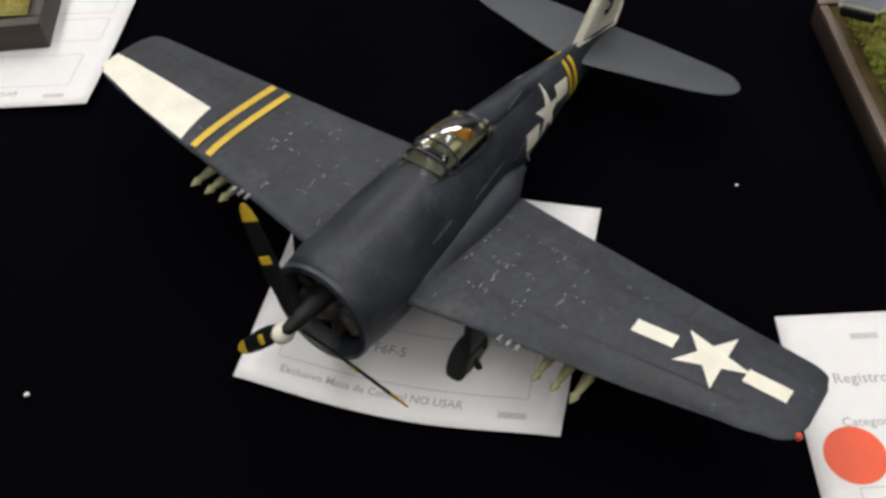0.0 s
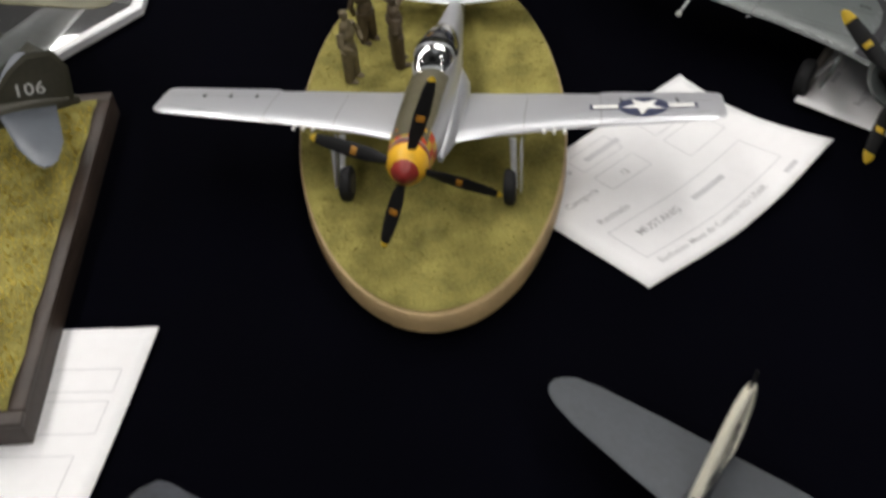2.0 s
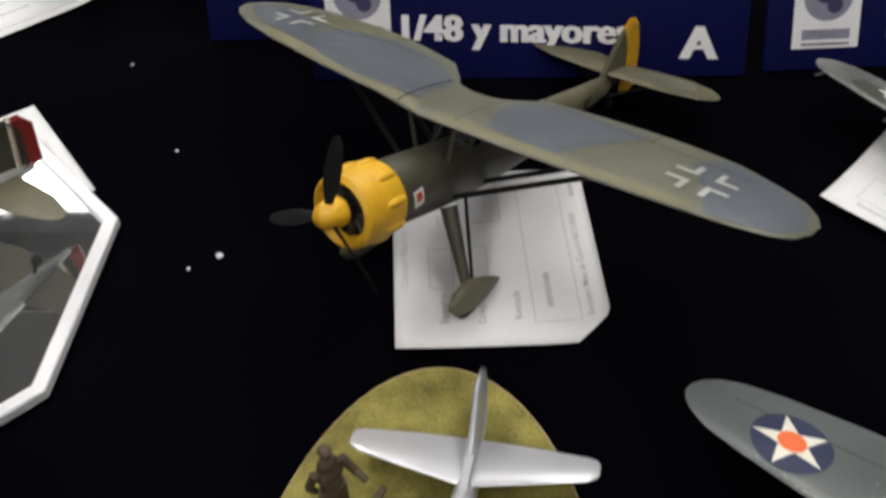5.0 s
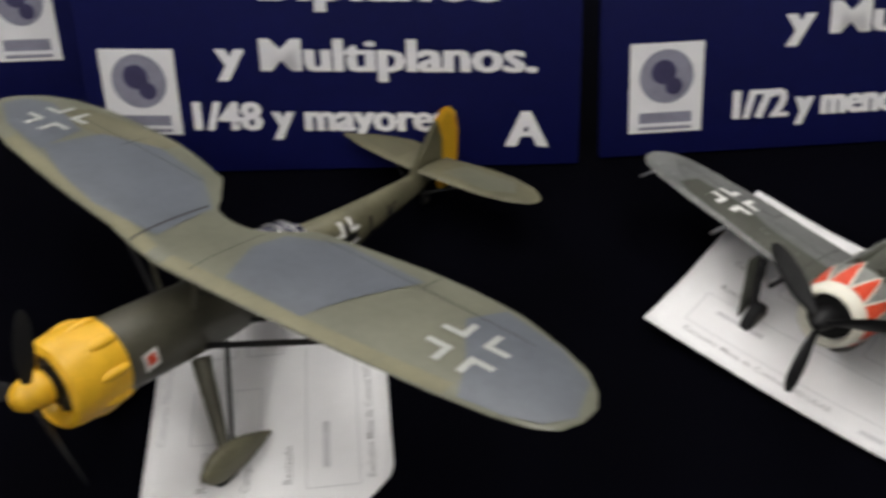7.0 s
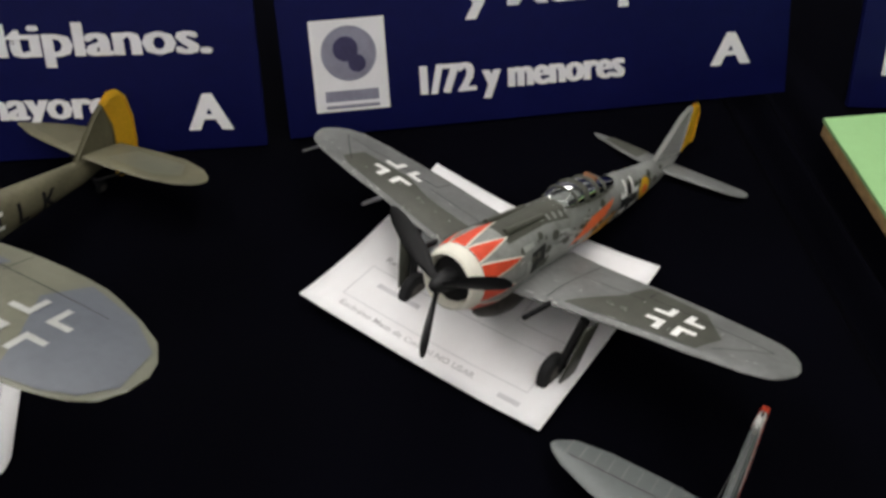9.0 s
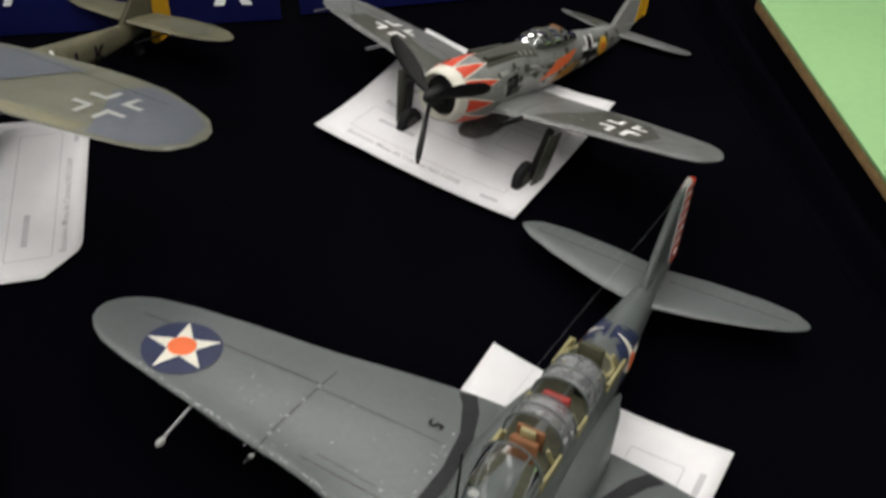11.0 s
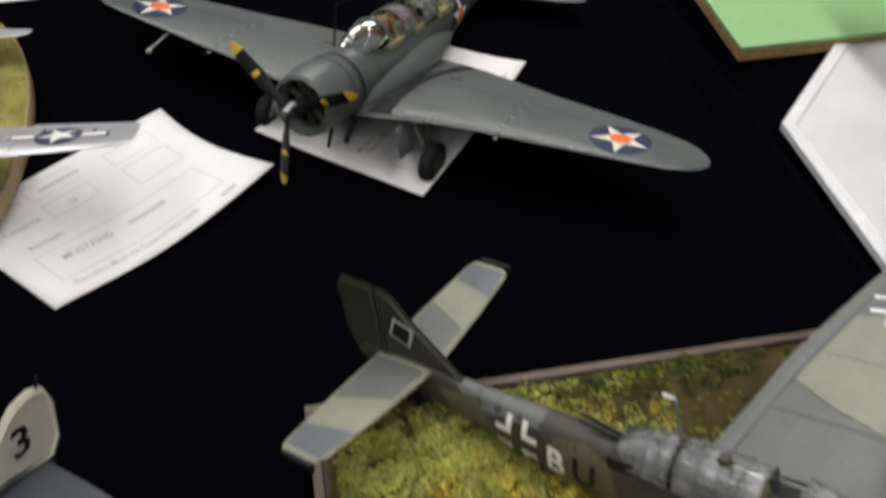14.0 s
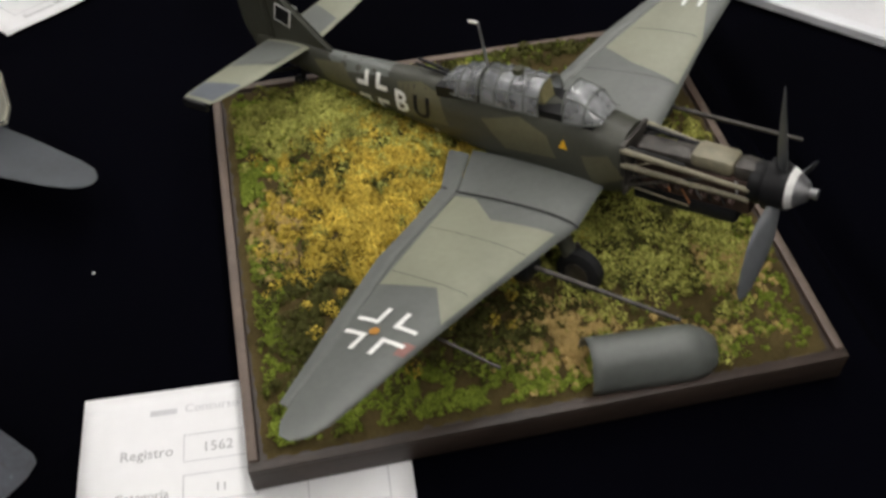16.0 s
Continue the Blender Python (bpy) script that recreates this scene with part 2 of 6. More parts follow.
SIGN_WHITE = mat("white_sign_lettering", (0.8, 0.8, 0.82), rough=0.6, var=0.04)
LOGO_GREY = mat("grey_emblem_print", (0.24, 0.24, 0.31), rough=0.6, var=0.15, scale=120)
LOGO_DARK = mat("dark_violet_emblem_print", (0.04, 0.035, 0.1), rough=0.6, var=0.2, scale=120)
WALL = mat("hall_wall_paint", (0.13, 0.13, 0.13), rough=0.85, var=0.05, scale=2, fine=60)
FLOOR = mat("hall_floor_vinyl", (0.11, 0.105, 0.1), rough=0.5, var=0.12, scale=3, fine=80)
CEIL = mat("hall_ceiling_paint", (0.4, 0.4, 0.4), rough=0.9, var=0.04, scale=2, fine=60)
DIFFUSER = emit("lamp_diffuser", (1.0, 0.97, 0.93), 6.0)


# ---- builders ----
def part(name, bm, material, parent=None, label="", smooth=True):
    """Links a bmesh as one mesh object, under a thing or a part."""
    me = bpy.data.meshes.new(name)
    bm.to_mesh(me)
    bm.free()
    me.materials.append(material)
    if smooth and len(me.polygons):
        me.polygons.foreach_set("use_smooth", [True] * len(me.polygons))
        me.set_sharp_from_angle(angle=radians(38))
    ob = new(name, me)
    if parent:
        ob.parent = parent
    if label:
        tagged(ob, label)
    return ob


def thing(name, m, label, category, group=""):
    ob = new(name)
    ob.empty_display_size = 0.01
    ob.matrix_world = m
    return tagged(ob, label, category, group)


def V3(x, y, z):
    return Vector((x * MM, y * MM, z * MM))


def rings(bm, loops, cap0=True, cap1=True):
    made = [[bm.verts.new(p) for p in loop] for loop in loops]
    for a, b in zip(made, made[1:]):
        for i in range(len(a)):
            j = (i + 1) % len(a)
            bm.faces.new((a[i], a[j], b[j], b[i]))
    if cap0:
        bm.faces.new(made[0][::-1])
    if cap1:
        bm.faces.new(made[-1])
    return made


def tube(bm, p0, p1, r0, r1=None, n=10):
    """A tapered rod between two points, in millimetres."""
    p0, p1 = Vector(p0), Vector(p1)
    r1 = r0 if r1 is None else r1
    q = (p1 - p0).to_track_quat("Z", "Y")
    ring = [Vector((math.cos(2 * math.pi * k / n), math.sin(2 * math.pi * k / n), 0)) for k in range(n)]
    rings(bm, [[(p0 + q @ (v * r0)) * MM for v in ring], [(p1 + q @ (v * r1)) * MM for v in ring]])
    return bm


def rod(p0, p1, r0, r1=None, n=10):
    return tube(bmesh.new(), p0, p1, r0, r1, n)


def ball(bm, c, r, squash=(1, 1, 1), seg=12):
    bmesh.ops.create_uvsphere(bm, u_segments=seg, v_segments=max(6, seg // 2), radius=1,
                              matrix=Matrix.Translation(V3(*c)) @ Matrix.Diagonal((r * squash[0] * MM, r * squash[1] * MM, r * squash[2] * MM, 1)))
    return bm


def block(bm, c, size, turn=(0, 0, 0), bevel=0.0):
    made = bmesh.ops.create_cube(bm, size=1, matrix=Matrix.Translation(V3(*c)) @ pose(0, 0, 0, *turn) @ Matrix.Diagonal((size[0] * MM, size[1] * MM, size[2] * MM, 1)))
    if bevel:
        edges = list({e for v in made["verts"] for e in v.link_edges})
        bmesh.ops.bevel(bm, geom=edges, offset=bevel * MM, segments=2, affect="EDGES", profile=0.5)
    return bm


def spin_x(profile, n=24):
    """A body of revolution about the local x axis; profile: (x, radius) in mm."""
    bm = bmesh.new()
    rings(bm, [[V3(x, r * math.cos(2 * math.pi * k / n), r * math.sin(2 * math.pi * k / n)) for k in range(n)] for x, r in profile])
    return bm


def spin_y(profile, n=24, cz=0.0, cap0=True, cap1=True):
    bm = bmesh.new()
    rings(bm, [[V3(r * math.cos(2 * math.pi * k / n), y, cz + r * math.sin(2 * math.pi * k / n)) for k in range(n)] for y, r in profile], cap0, cap1)
    return bm


def lerp_rows(rows, key):
    """Linear reading of rows sorted by their first value."""
    if key <= rows[0][0]:
        return rows[0][1:]
    for a, b in zip(rows, rows[1:]):
        if key <= b[0]:
            k = (key - a[0]) / (b[0] - a[0])
            return tuple(p + (q - p) * k for p, q in zip(a[1:], b[1:]))
    return rows[-1][1:]


def smooth_rows(rows, n=3):
    """Catmull-Rom steps between rows, for an even hull."""
    out = []
    for i in range(len(rows) - 1):
        p = [rows[max(i - 1, 0)], rows[i], rows[i + 1], rows[min(i + 2, len(rows) - 1)]]
        for s in range(n):
            k = s / n
            row = []
            for c in range(len(rows[0])):
                a, b, d, e = (q[c] for q in p)
                row.append(0.5 * (2 * b + (d - a) * k + (2 * a - 5 * b + 4 * d - e) * k * k + (3 * b - a - 3 * d + e) * k ** 3) if c else b + (d - b) * k)
            out.append(tuple(row))
    return out + [tuple(rows[-1])]


class Hull:
    """A fuselage: rows of y, half width, height above, depth below, centre z, squareness."""

    def __init__(self, rows, n=32):
        self.rows, self.n = smooth_rows(rows), n

    def mesh(self, y0=-1e9, y1=1e9, cap0=True, cap1=True, grow=0.0):
        bm = bmesh.new()
        loops = []
        for y, w, u, d, c, p in self.rows:
            if y0 <= y <= y1:
                loop = []
                for k in range(self.n):
                    a = 2 * math.pi * k / self.n
                    ca, sa = math.cos(a), math.sin(a)
                    x = (w + grow) * math.copysign(abs(ca) ** (2 / p), ca)
                    z = c + ((u if sa > 0 else d) + grow) * math.copysign(abs(sa) ** (2 / p), sa)
                    loop.append(V3(x, y, z))
                loops.append(loop)
        rings(bm, loops, cap0, cap1)
        return bm

    def side(self, y, z):
        w, u, d, c, p = lerp_rows(self.rows, y)
        k = min(abs(z - c) / (u if z > c else d), 0.999)
        return w * (1 - k ** p) ** (1 / p)

    def top(self, x, y):
        w, u, d, c, p = lerp_rows(self.rows, y)
        k = min(abs(x) / w, 0.999)
        return c + u * (1 - k ** p) ** (1 / p)


def foil(c):
    c = min(max(c, 0.0), 1.0)
    return 10 * (0.2969 * math.sqrt(c) - 0.126 * c - 0.3516 * c * c + 0.2843 * c ** 3 - 0.1036 * c ** 4)


CHORD = [0.0, 0.012, 0.04, 0.09, 0.17, 0.28, 0.42, 0.58, 0.75, 0.9, 1.0]


class Wing:
    """One half of a wing: rows of x, leading y, trailing y, z, thickness."""

    def __init__(self, rows):
        self.rows = rows

    def mesh(self, side):
        bm = bmesh.new()
        loops = []
        fine = []
        for a, b in zip(self.rows, self.rows[1:]):
            steps = max(1, int((b[0] - a[0]) / 12))
            fine += [tuple(p + (q - p) * s / steps for p, q in zip(a, b)) for s in range(steps)]
        for x, y0, y1, z, t in fine + [self.rows[-1]]:
            up = [V3(side * x, y0 + (y1 - y0) * c, z + 0.62 * t * foil(c) / 2 + 0.1) for c in CHORD]
            dn = [V3(side * x, y0 + (y1 - y0) * c, z - 0.38 * t * foil(c) / 2 - 0.1) for c in CHORD[1:]]
            loop = up + dn[::-1]
            loops.append(loop if side > 0 else loop[::-1])
        rings(bm, loops)
        bmesh.ops.recalc_face_normals(bm, faces=bm.faces)
        return bm

    def top(self, x, y):
        y0, y1, z, t = lerp_rows(self.rows, abs(x))
        return z + 0.62 * t * foil((y - y0) / (y1 - y0)) / 2 + 0.1


def patch(polys, place, cuts=4):
    """Thin painted shapes laid on a surface: polygons in 2D, place maps them to mm in 3D."""
    bm = bmesh.new()
    for poly in polys:
        bm.faces.new([bm.verts.new((a, b, 0)) for a, b in poly])
    bmesh.ops.triangulate(bm, faces=bm.faces[:])
    if cuts:
        for _ in range(6):
            far = [e for e in bm.edges if e.calc_length() > 4.0]
            if not far:
                break
            bmesh.ops.subdivide_edges(bm, edges=far, cuts=1, use_grid_fill=True)
            bmesh.ops.triangulate(bm, faces=[f for f in bm.faces if len(f.verts) > 3])
        if len(bm.verts) < 60:
            bmesh.ops.subdivide_edges(bm, edges=bm.edges[:], cuts=2, use_grid_fill=True)
    for v in bm.verts:
        v.co = V3(*place(v.co.x, v.co.y))
    return bm


def on_wing(w, lift=0.3):
    return lambda x, y: (x, y, w.top(x, y) + lift)


def on_side(h, side, lift=0.16):
    return lambda y, z: (side * (h.side(y, z) + lift), y, z)


def on_top(h, lift=0.16):
    return lambda x, y: (x, y, h.top(x, y) + lift)


def star_poly(cx, cy, r, turn=90.0, inner=0.382):
    pts = [(cx + (r if k % 2 == 0 else r * inner) * math.cos(math.radians(turn + 36 * k)), cy + (r if k % 2 == 0 else r * inner) * math.sin(math.radians(turn + 36 * k))) for k in range(10)]
    return [[pts[k - 1], pts[k], pts[(k + 1) % 10], (cx, cy)] for k in range(0, 10, 2)]


def disc_poly(cx, cy, r, n=28, sy=1.0):
    return [[(cx + r * math.cos(2 * math.pi * k / n), cy + sy * r * math.sin(2 * math.pi * k / n)) for k in range(n)]]


def rect(cx, cy, w, h, turn=0.0):
    c, s = math.cos(math.radians(turn)), math.sin(math.radians(turn))
    return [(cx + c * a - s * b, cy + s * a + c * b) for a, b in ((-w / 2, -h / 2), (w / 2, -h / 2), (w / 2, h / 2), (-w / 2, h / 2))]


def line(x0, y0, x1, y1, w=0.35):
    return rect((x0 + x1) / 2, (y0 + y1) / 2, math.hypot(x1 - x0, y1 - y0), w, math.degrees(math.atan2(y1 - y0, x1 - x0)))


def cross_polys(cx, cy, r, gap, w, turn=0.0):
    """The four white corner angles of a beam cross."""
    out = []
    c, s = math.cos(math.radians(turn)), math.sin(math.radians(turn))
    for sx in (-1, 1):
        for sy in (-1, 1):
            for a, b, ww, hh in (((gap + r) / 2, gap + w / 2, r - gap, w), (gap + w / 2, (gap + w + r) / 2, w, r - gap - w)):
                out.append([(cx + c * (sx * a + px) - s * (sy * b + py), cy + s * (sx * a + px) + c * (sy * b + py))
                            for px, py in ((-ww / 2, -hh / 2), (ww / 2, -hh / 2), (ww / 2, hh / 2), (-ww / 2, hh / 2))])
    return out


def cross_on(parent, place, cx, cy, r, gap, w, turn=0.0, material=None, cuts=2):
    """A beam cross of four white angles, each a part."""
    polys = cross_polys(cx, cy, r, gap, w, turn)
    for k in range(4):
        part("cross_arm", patch(polys[2 * k:2 * k + 2], place, cuts), material, parent, "white angle of a beam cross")


def lines_on(parent, lines, place, cuts, material):
    for ln in lines:
        part("panel_line", patch([ln], place, cuts), material, parent)


def letters(text, size, bold=0.0, align="LEFT", width=1.0, cut=0.0):
    """Flat glyphs as triangles in 2D mm, from the built-in font."""
    cu = bpy.data.curves.new("glyphs", "FONT")
    cu.body, cu.size, cu.offset, cu.align_x, cu.resolution_u = text, size, bold, align, 2
    ob = new("glyphs", cu)
    me = bpy.data.meshes.new_from_object(ob.evaluated_get(bpy.context.evaluated_depsgraph_get()))
    bm = bmesh.new()
    bm.from_mesh(me)
    bpy.data.objects.remove(ob)
    bpy.data.curves.remove(cu)
    bpy.data.meshes.remove(me)
    for v in bm.verts:
        v.co.x *= width
    if cut:
        bmesh.ops.subdivide_edges(bm, edges=[e for e in bm.edges if e.calc_length() > cut], cuts=3, use_grid_fill=True)
        bmesh.ops.triangulate(bm, faces=bm.faces[:])
    return bm


def lay(bm, place):
    for v in bm.verts:
        v.co = V3(*place(v.co.x, v.co.y))
    return bm


def propeller(ob, hub, radius, angles, width, tip=None, body=BLACK, hubs=None, twist=28, mark=None, tip_from=5):
    """Blades with twist on a hub; each blade is a part, its painted tip a sub-part."""
    hx, hy, hz = hub
    for a in angles:
        rows = [(0.08, 0.35, 1.0), (0.2, 0.55, 0.9), (0.4, 0.95, 0.6), (0.6, 1.0, 0.45), (0.8, 0.85, 0.35), (0.86, 0.78, 0.32), (0.95, 0.55, 0.25), (1.0, 0.2, 0.12)]
        ca, sa = math.cos(radians(a)), math.sin(radians(a))

        def loop(r, w, t, ca=ca, sa=sa, grow=0.0):
            tw = -radians(twist * (1.3 - r) + 14)
            out = []
            for k in range(10):
                q = 2 * math.pi * k / 10
                u, v = (width / 2 * w + grow) * math.cos(q), (width * 0.13 * t + grow) * math.sin(q)
                side, fore = u * math.cos(tw) - v * math.sin(tw), u * math.sin(tw) + v * math.cos(tw)
                out.append(V3(hx + ca * r * radius - sa * side, hy + fore, hz + sa * r * radius + ca * side))
            return out
        bm = bmesh.new()
        rings(bm, [loop(*r) for r in rows])
        bmesh.ops.recalc_face_normals(bm, faces=bm.faces)
        blade = part("blade", bm, body, ob)
        if tip:
            bm = bmesh.new()
            rings(bm, [loop(*r, grow=0.12) for r in rows[tip_from:]])
            bmesh.ops.recalc_face_normals(bm, faces=bm.faces)
            part("blade_tip", bm, tip, blade, "painted blade tip")
        if mark:
            bm = bmesh.new()
            rings(bm, [loop(r, 0.55, 0.5, grow=0.0) for r in (0.52, 0.58)])
            for v in bm.verts:
                v.co.y -= 0.55 * MM
            part("blade_mark", bm, mark, blade, "maker's mark on the blade")
    if hubs:
        for name, prof, m in hubs:
            part(name, spin_y([(hy + y, r) for y, r in prof], 20, hz), m, ob)


def tyre(ob, c, r, w, lean=0.0):
    prof = [(-w / 2, r * 0.55), (-w / 2, r * 0.82), (-w * 0.36, r * 0.96), (0, r), (w * 0.36, r * 0.96), (w / 2, r * 0.82), (w / 2, r * 0.55)]
    wheel = part("wheel", spin_x(prof, 24), RUBBER, ob, "black rubber wheel")
    wheel.matrix_local = Matrix.Translation(V3(*c)) @ pose(0, 0, 0, 0, lean, 0)
    part("hub", spin_x([(-w * 0.56, r * 0.2), (-w * 0.55, r * 0.52), (w * 0.55, r * 0.52), (w * 0.56, r * 0.2)], 16), ENGINE, wheel, "dark metal wheel hub")
    return wheel


def radial_engine(ob, y, z, r, m=ENGINE):
    """A crankcase with nine finned cylinders, each a sub-part."""
    case = part("engine", ball(bmesh.new(), (0, y, z), r * 0.34, (1, 0.9, 1), 14), m, ob, "dark radial engine")
    for k in range(9):
        a = 2 * math.pi * k / 9
        ca, sa = math.cos(a), math.sin(a)
        bm = bmesh.new()
        q = Vector((ca, 0, sa)).to_track_quat("Z", "Y")
        loops = []
        for n in range(9):
            rr, w = r * (0.28 + 0.58 * n / 8), r * (0.15 if n % 2 else 0.125)
            loops.append([(Vector((ca * rr, y + 2, z + sa * rr)) + q @ Vector((w * math.cos(t * math.pi / 4), w * math.sin(t * math.pi / 4), 0))) * MM for t in range(8)])
        rings(bm, loops)
        part("cylinder", bm, m, case)


def slab_fin(pts, thick):
    """A rounded upright fin: outline in (y, z), in mm."""
    bm = bmesh.new()
    cy, cz = sum(p[0] for p in pts) / len(pts), sum(p[1] for p in pts) / len(pts)
    loops = []
    for x, k in ((-thick / 2 * 0.4, 1.0), (-thick / 2, 0.86), (thick / 2, 0.86), (thick / 2 * 0.4, 1.0)):
        loops.append([V3(x, cy + (y - cy) * k, cz + (z - cz) * k) for y, z in pts])
    rings(bm, loops)
    bmesh.ops.recalc_face_normals(bm, faces=bm.faces)
    return bm


def arc_pts(c, r, a0, a1, n=6, sy=1.0):
    return [(c[0] + r * math.cos(radians(a0 + (a1 - a0) * k / n)), c[1] + sy * r * math.sin(radians(a0 + (a1 - a0) * k / n))) for k in range(n + 1)]


def canopy(ob, rows, m, frame_m, bars, name="canopy", width=0.45, ribs=()):
    """A blown canopy from rows like a hull's (upper half only), with frame hoops at the given y."""
    h = Hull(rows, 28)
    bm = bmesh.new()
    loops = []
    for y, w, u, d, c, p in h.rows:
        loops.append([V3(w * math.copysign(abs(math.cos(a)) ** (2 / p), math.cos(a)), y, c + u * abs(math.sin(a)) ** (2 / p)) for a in [math.pi * k / 14 for k in range(15)]])
    made = [[bm.verts.new(q) for q in loop] for loop in loops]
    for a, b in zip(made, made[1:]):
        for i in range(14):
            bm.faces.new((a[i], a[i + 1], b[i + 1], b[i]))
    glass = part(name, bm, m, ob, "clear plastic canopy")
    for y in bars:
        w, u, d, c, p = lerp_rows(h.rows, y)
        bm = bmesh.new()
        pts = [(w * math.copysign(abs(math.cos(a)) ** (2 / p), math.cos(a)) * 1.02, y, c + u * 1.02 * abs(math.sin(a)) ** (2 / p)) for a in [math.pi * k / 12 for k in range(13)]]
        for q0, q1 in zip(pts, pts[1:]):
            tube(bm, q0, q1, width, width, 6)
        part("canopy_frame", bm, frame_m, glass)
    for deg in ribs:
        bm = bmesh.new()
        pts = []
        for y in np.linspace(h.rows[0][0], h.rows[-1][0], 7):
            w, u, d, c, p = lerp_rows(h.rows, y)
            ca, sa = math.cos(radians(deg)), math.sin(radians(deg))
            pts.append((w * 1.01 * math.copysign(abs(ca) ** (2 / p), ca), y, c + u * 1.02 * sa ** (2 / p)))
        for q0, q1 in zip(pts, pts[1:]):
            tube(bm, q0, q1, width * 0.8, width * 0.8, 6)
        part("canopy_rib", bm, frame_m, glass)
    for s in (-1, 1):
        bm = bmesh.new()
        pts = [(s * lerp_rows(h.rows, y)[0] * 1.01, y, lerp_rows(h.rows, y)[3]) for y in np.linspace(h.rows[0][0], h.rows[-1][0], 7)]
        for q0, q1 in zip(pts, pts[1:]):
            tube(bm, q0, q1, width, width, 6)
        part("canopy_rail", bm, frame_m, glass)
    return glass


# ---- the hall: floor, walls, ceiling and lamps ----
def slab(name, c, size, m, kind="structure", label="", category=""):
    bm = bmesh.new()
    bmesh.ops.create_cube(bm, size=1, matrix=Matrix.Translation(c) @ Matrix.Diagonal((*size, 1)))
    ob = part(name, bm, m, None, "", False)
    return tagged(ob, label, category, "", kind)


slab("floor", (0.2, 0.8, -0.78), (7.0, 7.0, 0.06), FLOOR, label="grey vinyl floor of the exhibition hall", category="floor")
slab("ceiling", (0.2, 0.8, 2.03), (7.0, 7.0, 0.06), CEIL, label="white painted ceiling of the hall", category="ceiling")
slab("wall_north", (0.2, 4.35, 0.62), (7.2, 0.1, 2.74), WALL, label="plain pale hall wall", category="wall")
slab("wall_south", (0.2, -2.75, 0.62), (7.2, 0.1, 2.74), WALL, label="plain pale hall wall", category="wall")
slab("wall_west", (-3.35, 0.8, 0.62), (0.1, 6.98, 2.74), WALL, label="plain pale hall wall", category="wall")
slab("wall_east", (3.75, 0.8, 0.62), (0.1, 6.98, 2.74), WALL, label="plain pale hall wall", category="wall")
for lx, ly, turn in LAMPS:
    tl = thing("ceiling_lamp", pose(lx, ly, LAMP_Z, 0, 0, turn), "long white ceiling lamp, switched on", "lamp", "lamps on the ceiling")
    part("housing", block(bmesh.new(), (0, 0, 60), (540 if turn else 320, 1370 if turn else 1220, 100), bevel=6), FRAME_WHITE, tl)
    part("diffuser", block(bmesh.new(), (0, 0, 2), (510 if turn else 290, 1320 if turn else 1170, 14), bevel=4), DIFFUSER, tl, "glowing lamp diffuser")

# ---- table and cloth ----
FOLD_X = 0.411
tbl = thing("exhibition_table", pose(-0.32, 0.45, -0.75), "long folding table under the black cloth", "table", "tables of the show")
part("tabletop", block(bmesh.new(), (0, 0, 735), (1420, 2100, 24), bevel=3), PALEWOOD, tbl)
for sx in (-1, 1):
    for sy in (-1, 1):
        part("leg", rod((sx * 640, sy * 960, 0), (sx * 640, sy * 960, 723), 16), STEEL, tbl)
tb2 = copy_thing(tbl, pose(1.16, 0.45, -0.75))
tagged(tb2, "second folding table under the same cloth", "table")


def cloth():
    bm = bmesh.new()
    xs = sorted(set([round(v, 4) for v in np.linspace(-1.04, 1.88, 74)] + [round(FOLD_X + d, 4) for d in np.linspace(-0.03, 0.03, 25)]))
    ys = np.linspace(-0.62, 1.52, 70)
    grid = []
    for x in xs:
        row = []
        for y in ys:
            z = -0.0012 + 0.0005 * noise.noise(Vector((x * 9, y * 9, 0)))
            xf = FOLD_X - 0.006 * math.sin(y * 3) + 0.002 * noise.noise(Vector((0, y * 6, 3)))
            z -= 0.014 * math.exp(-((x - xf) / 0.0075) ** 2)
            z -= 0.012 * math.exp(-((x - xf - 0.02) / 0.006) ** 2) * max(0.0, min(1.0, (y - 0.3) * 4))
            row.append(bm.verts.new((x, y, min(z, -0.0004))))
        grid.append(row)
    for a, b in zip(grid, grid[1:]):
        for i in range(len(ys) - 1):
            bm.faces.new((a[i], b[i], b[i + 1], a[i + 1]))
    border = [e for e in bm.edges if e.is_boundary]
    low = bmesh.ops.extrude_edge_only(bm, edges=border)
    for v in low["geom"]:
        if isinstance(v, bmesh.types.BMVert):
            v.co.z = -0.4 + 0.01 * noise.noise(v.co * 5)
            v.co.x += 0.02 * (1 if v.co.x > 0.4 else -1)
    bmesh.ops.recalc_face_normals(bm, faces=bm.faces)
    ob = part("tablecloth", bm, FELT)
    return tagged(ob, "black-blue felt tablecloth with a sunken fold", "tablecloth")


cloth()

# ---- printed entry forms ----
PW, PH = 108.0, 92.0


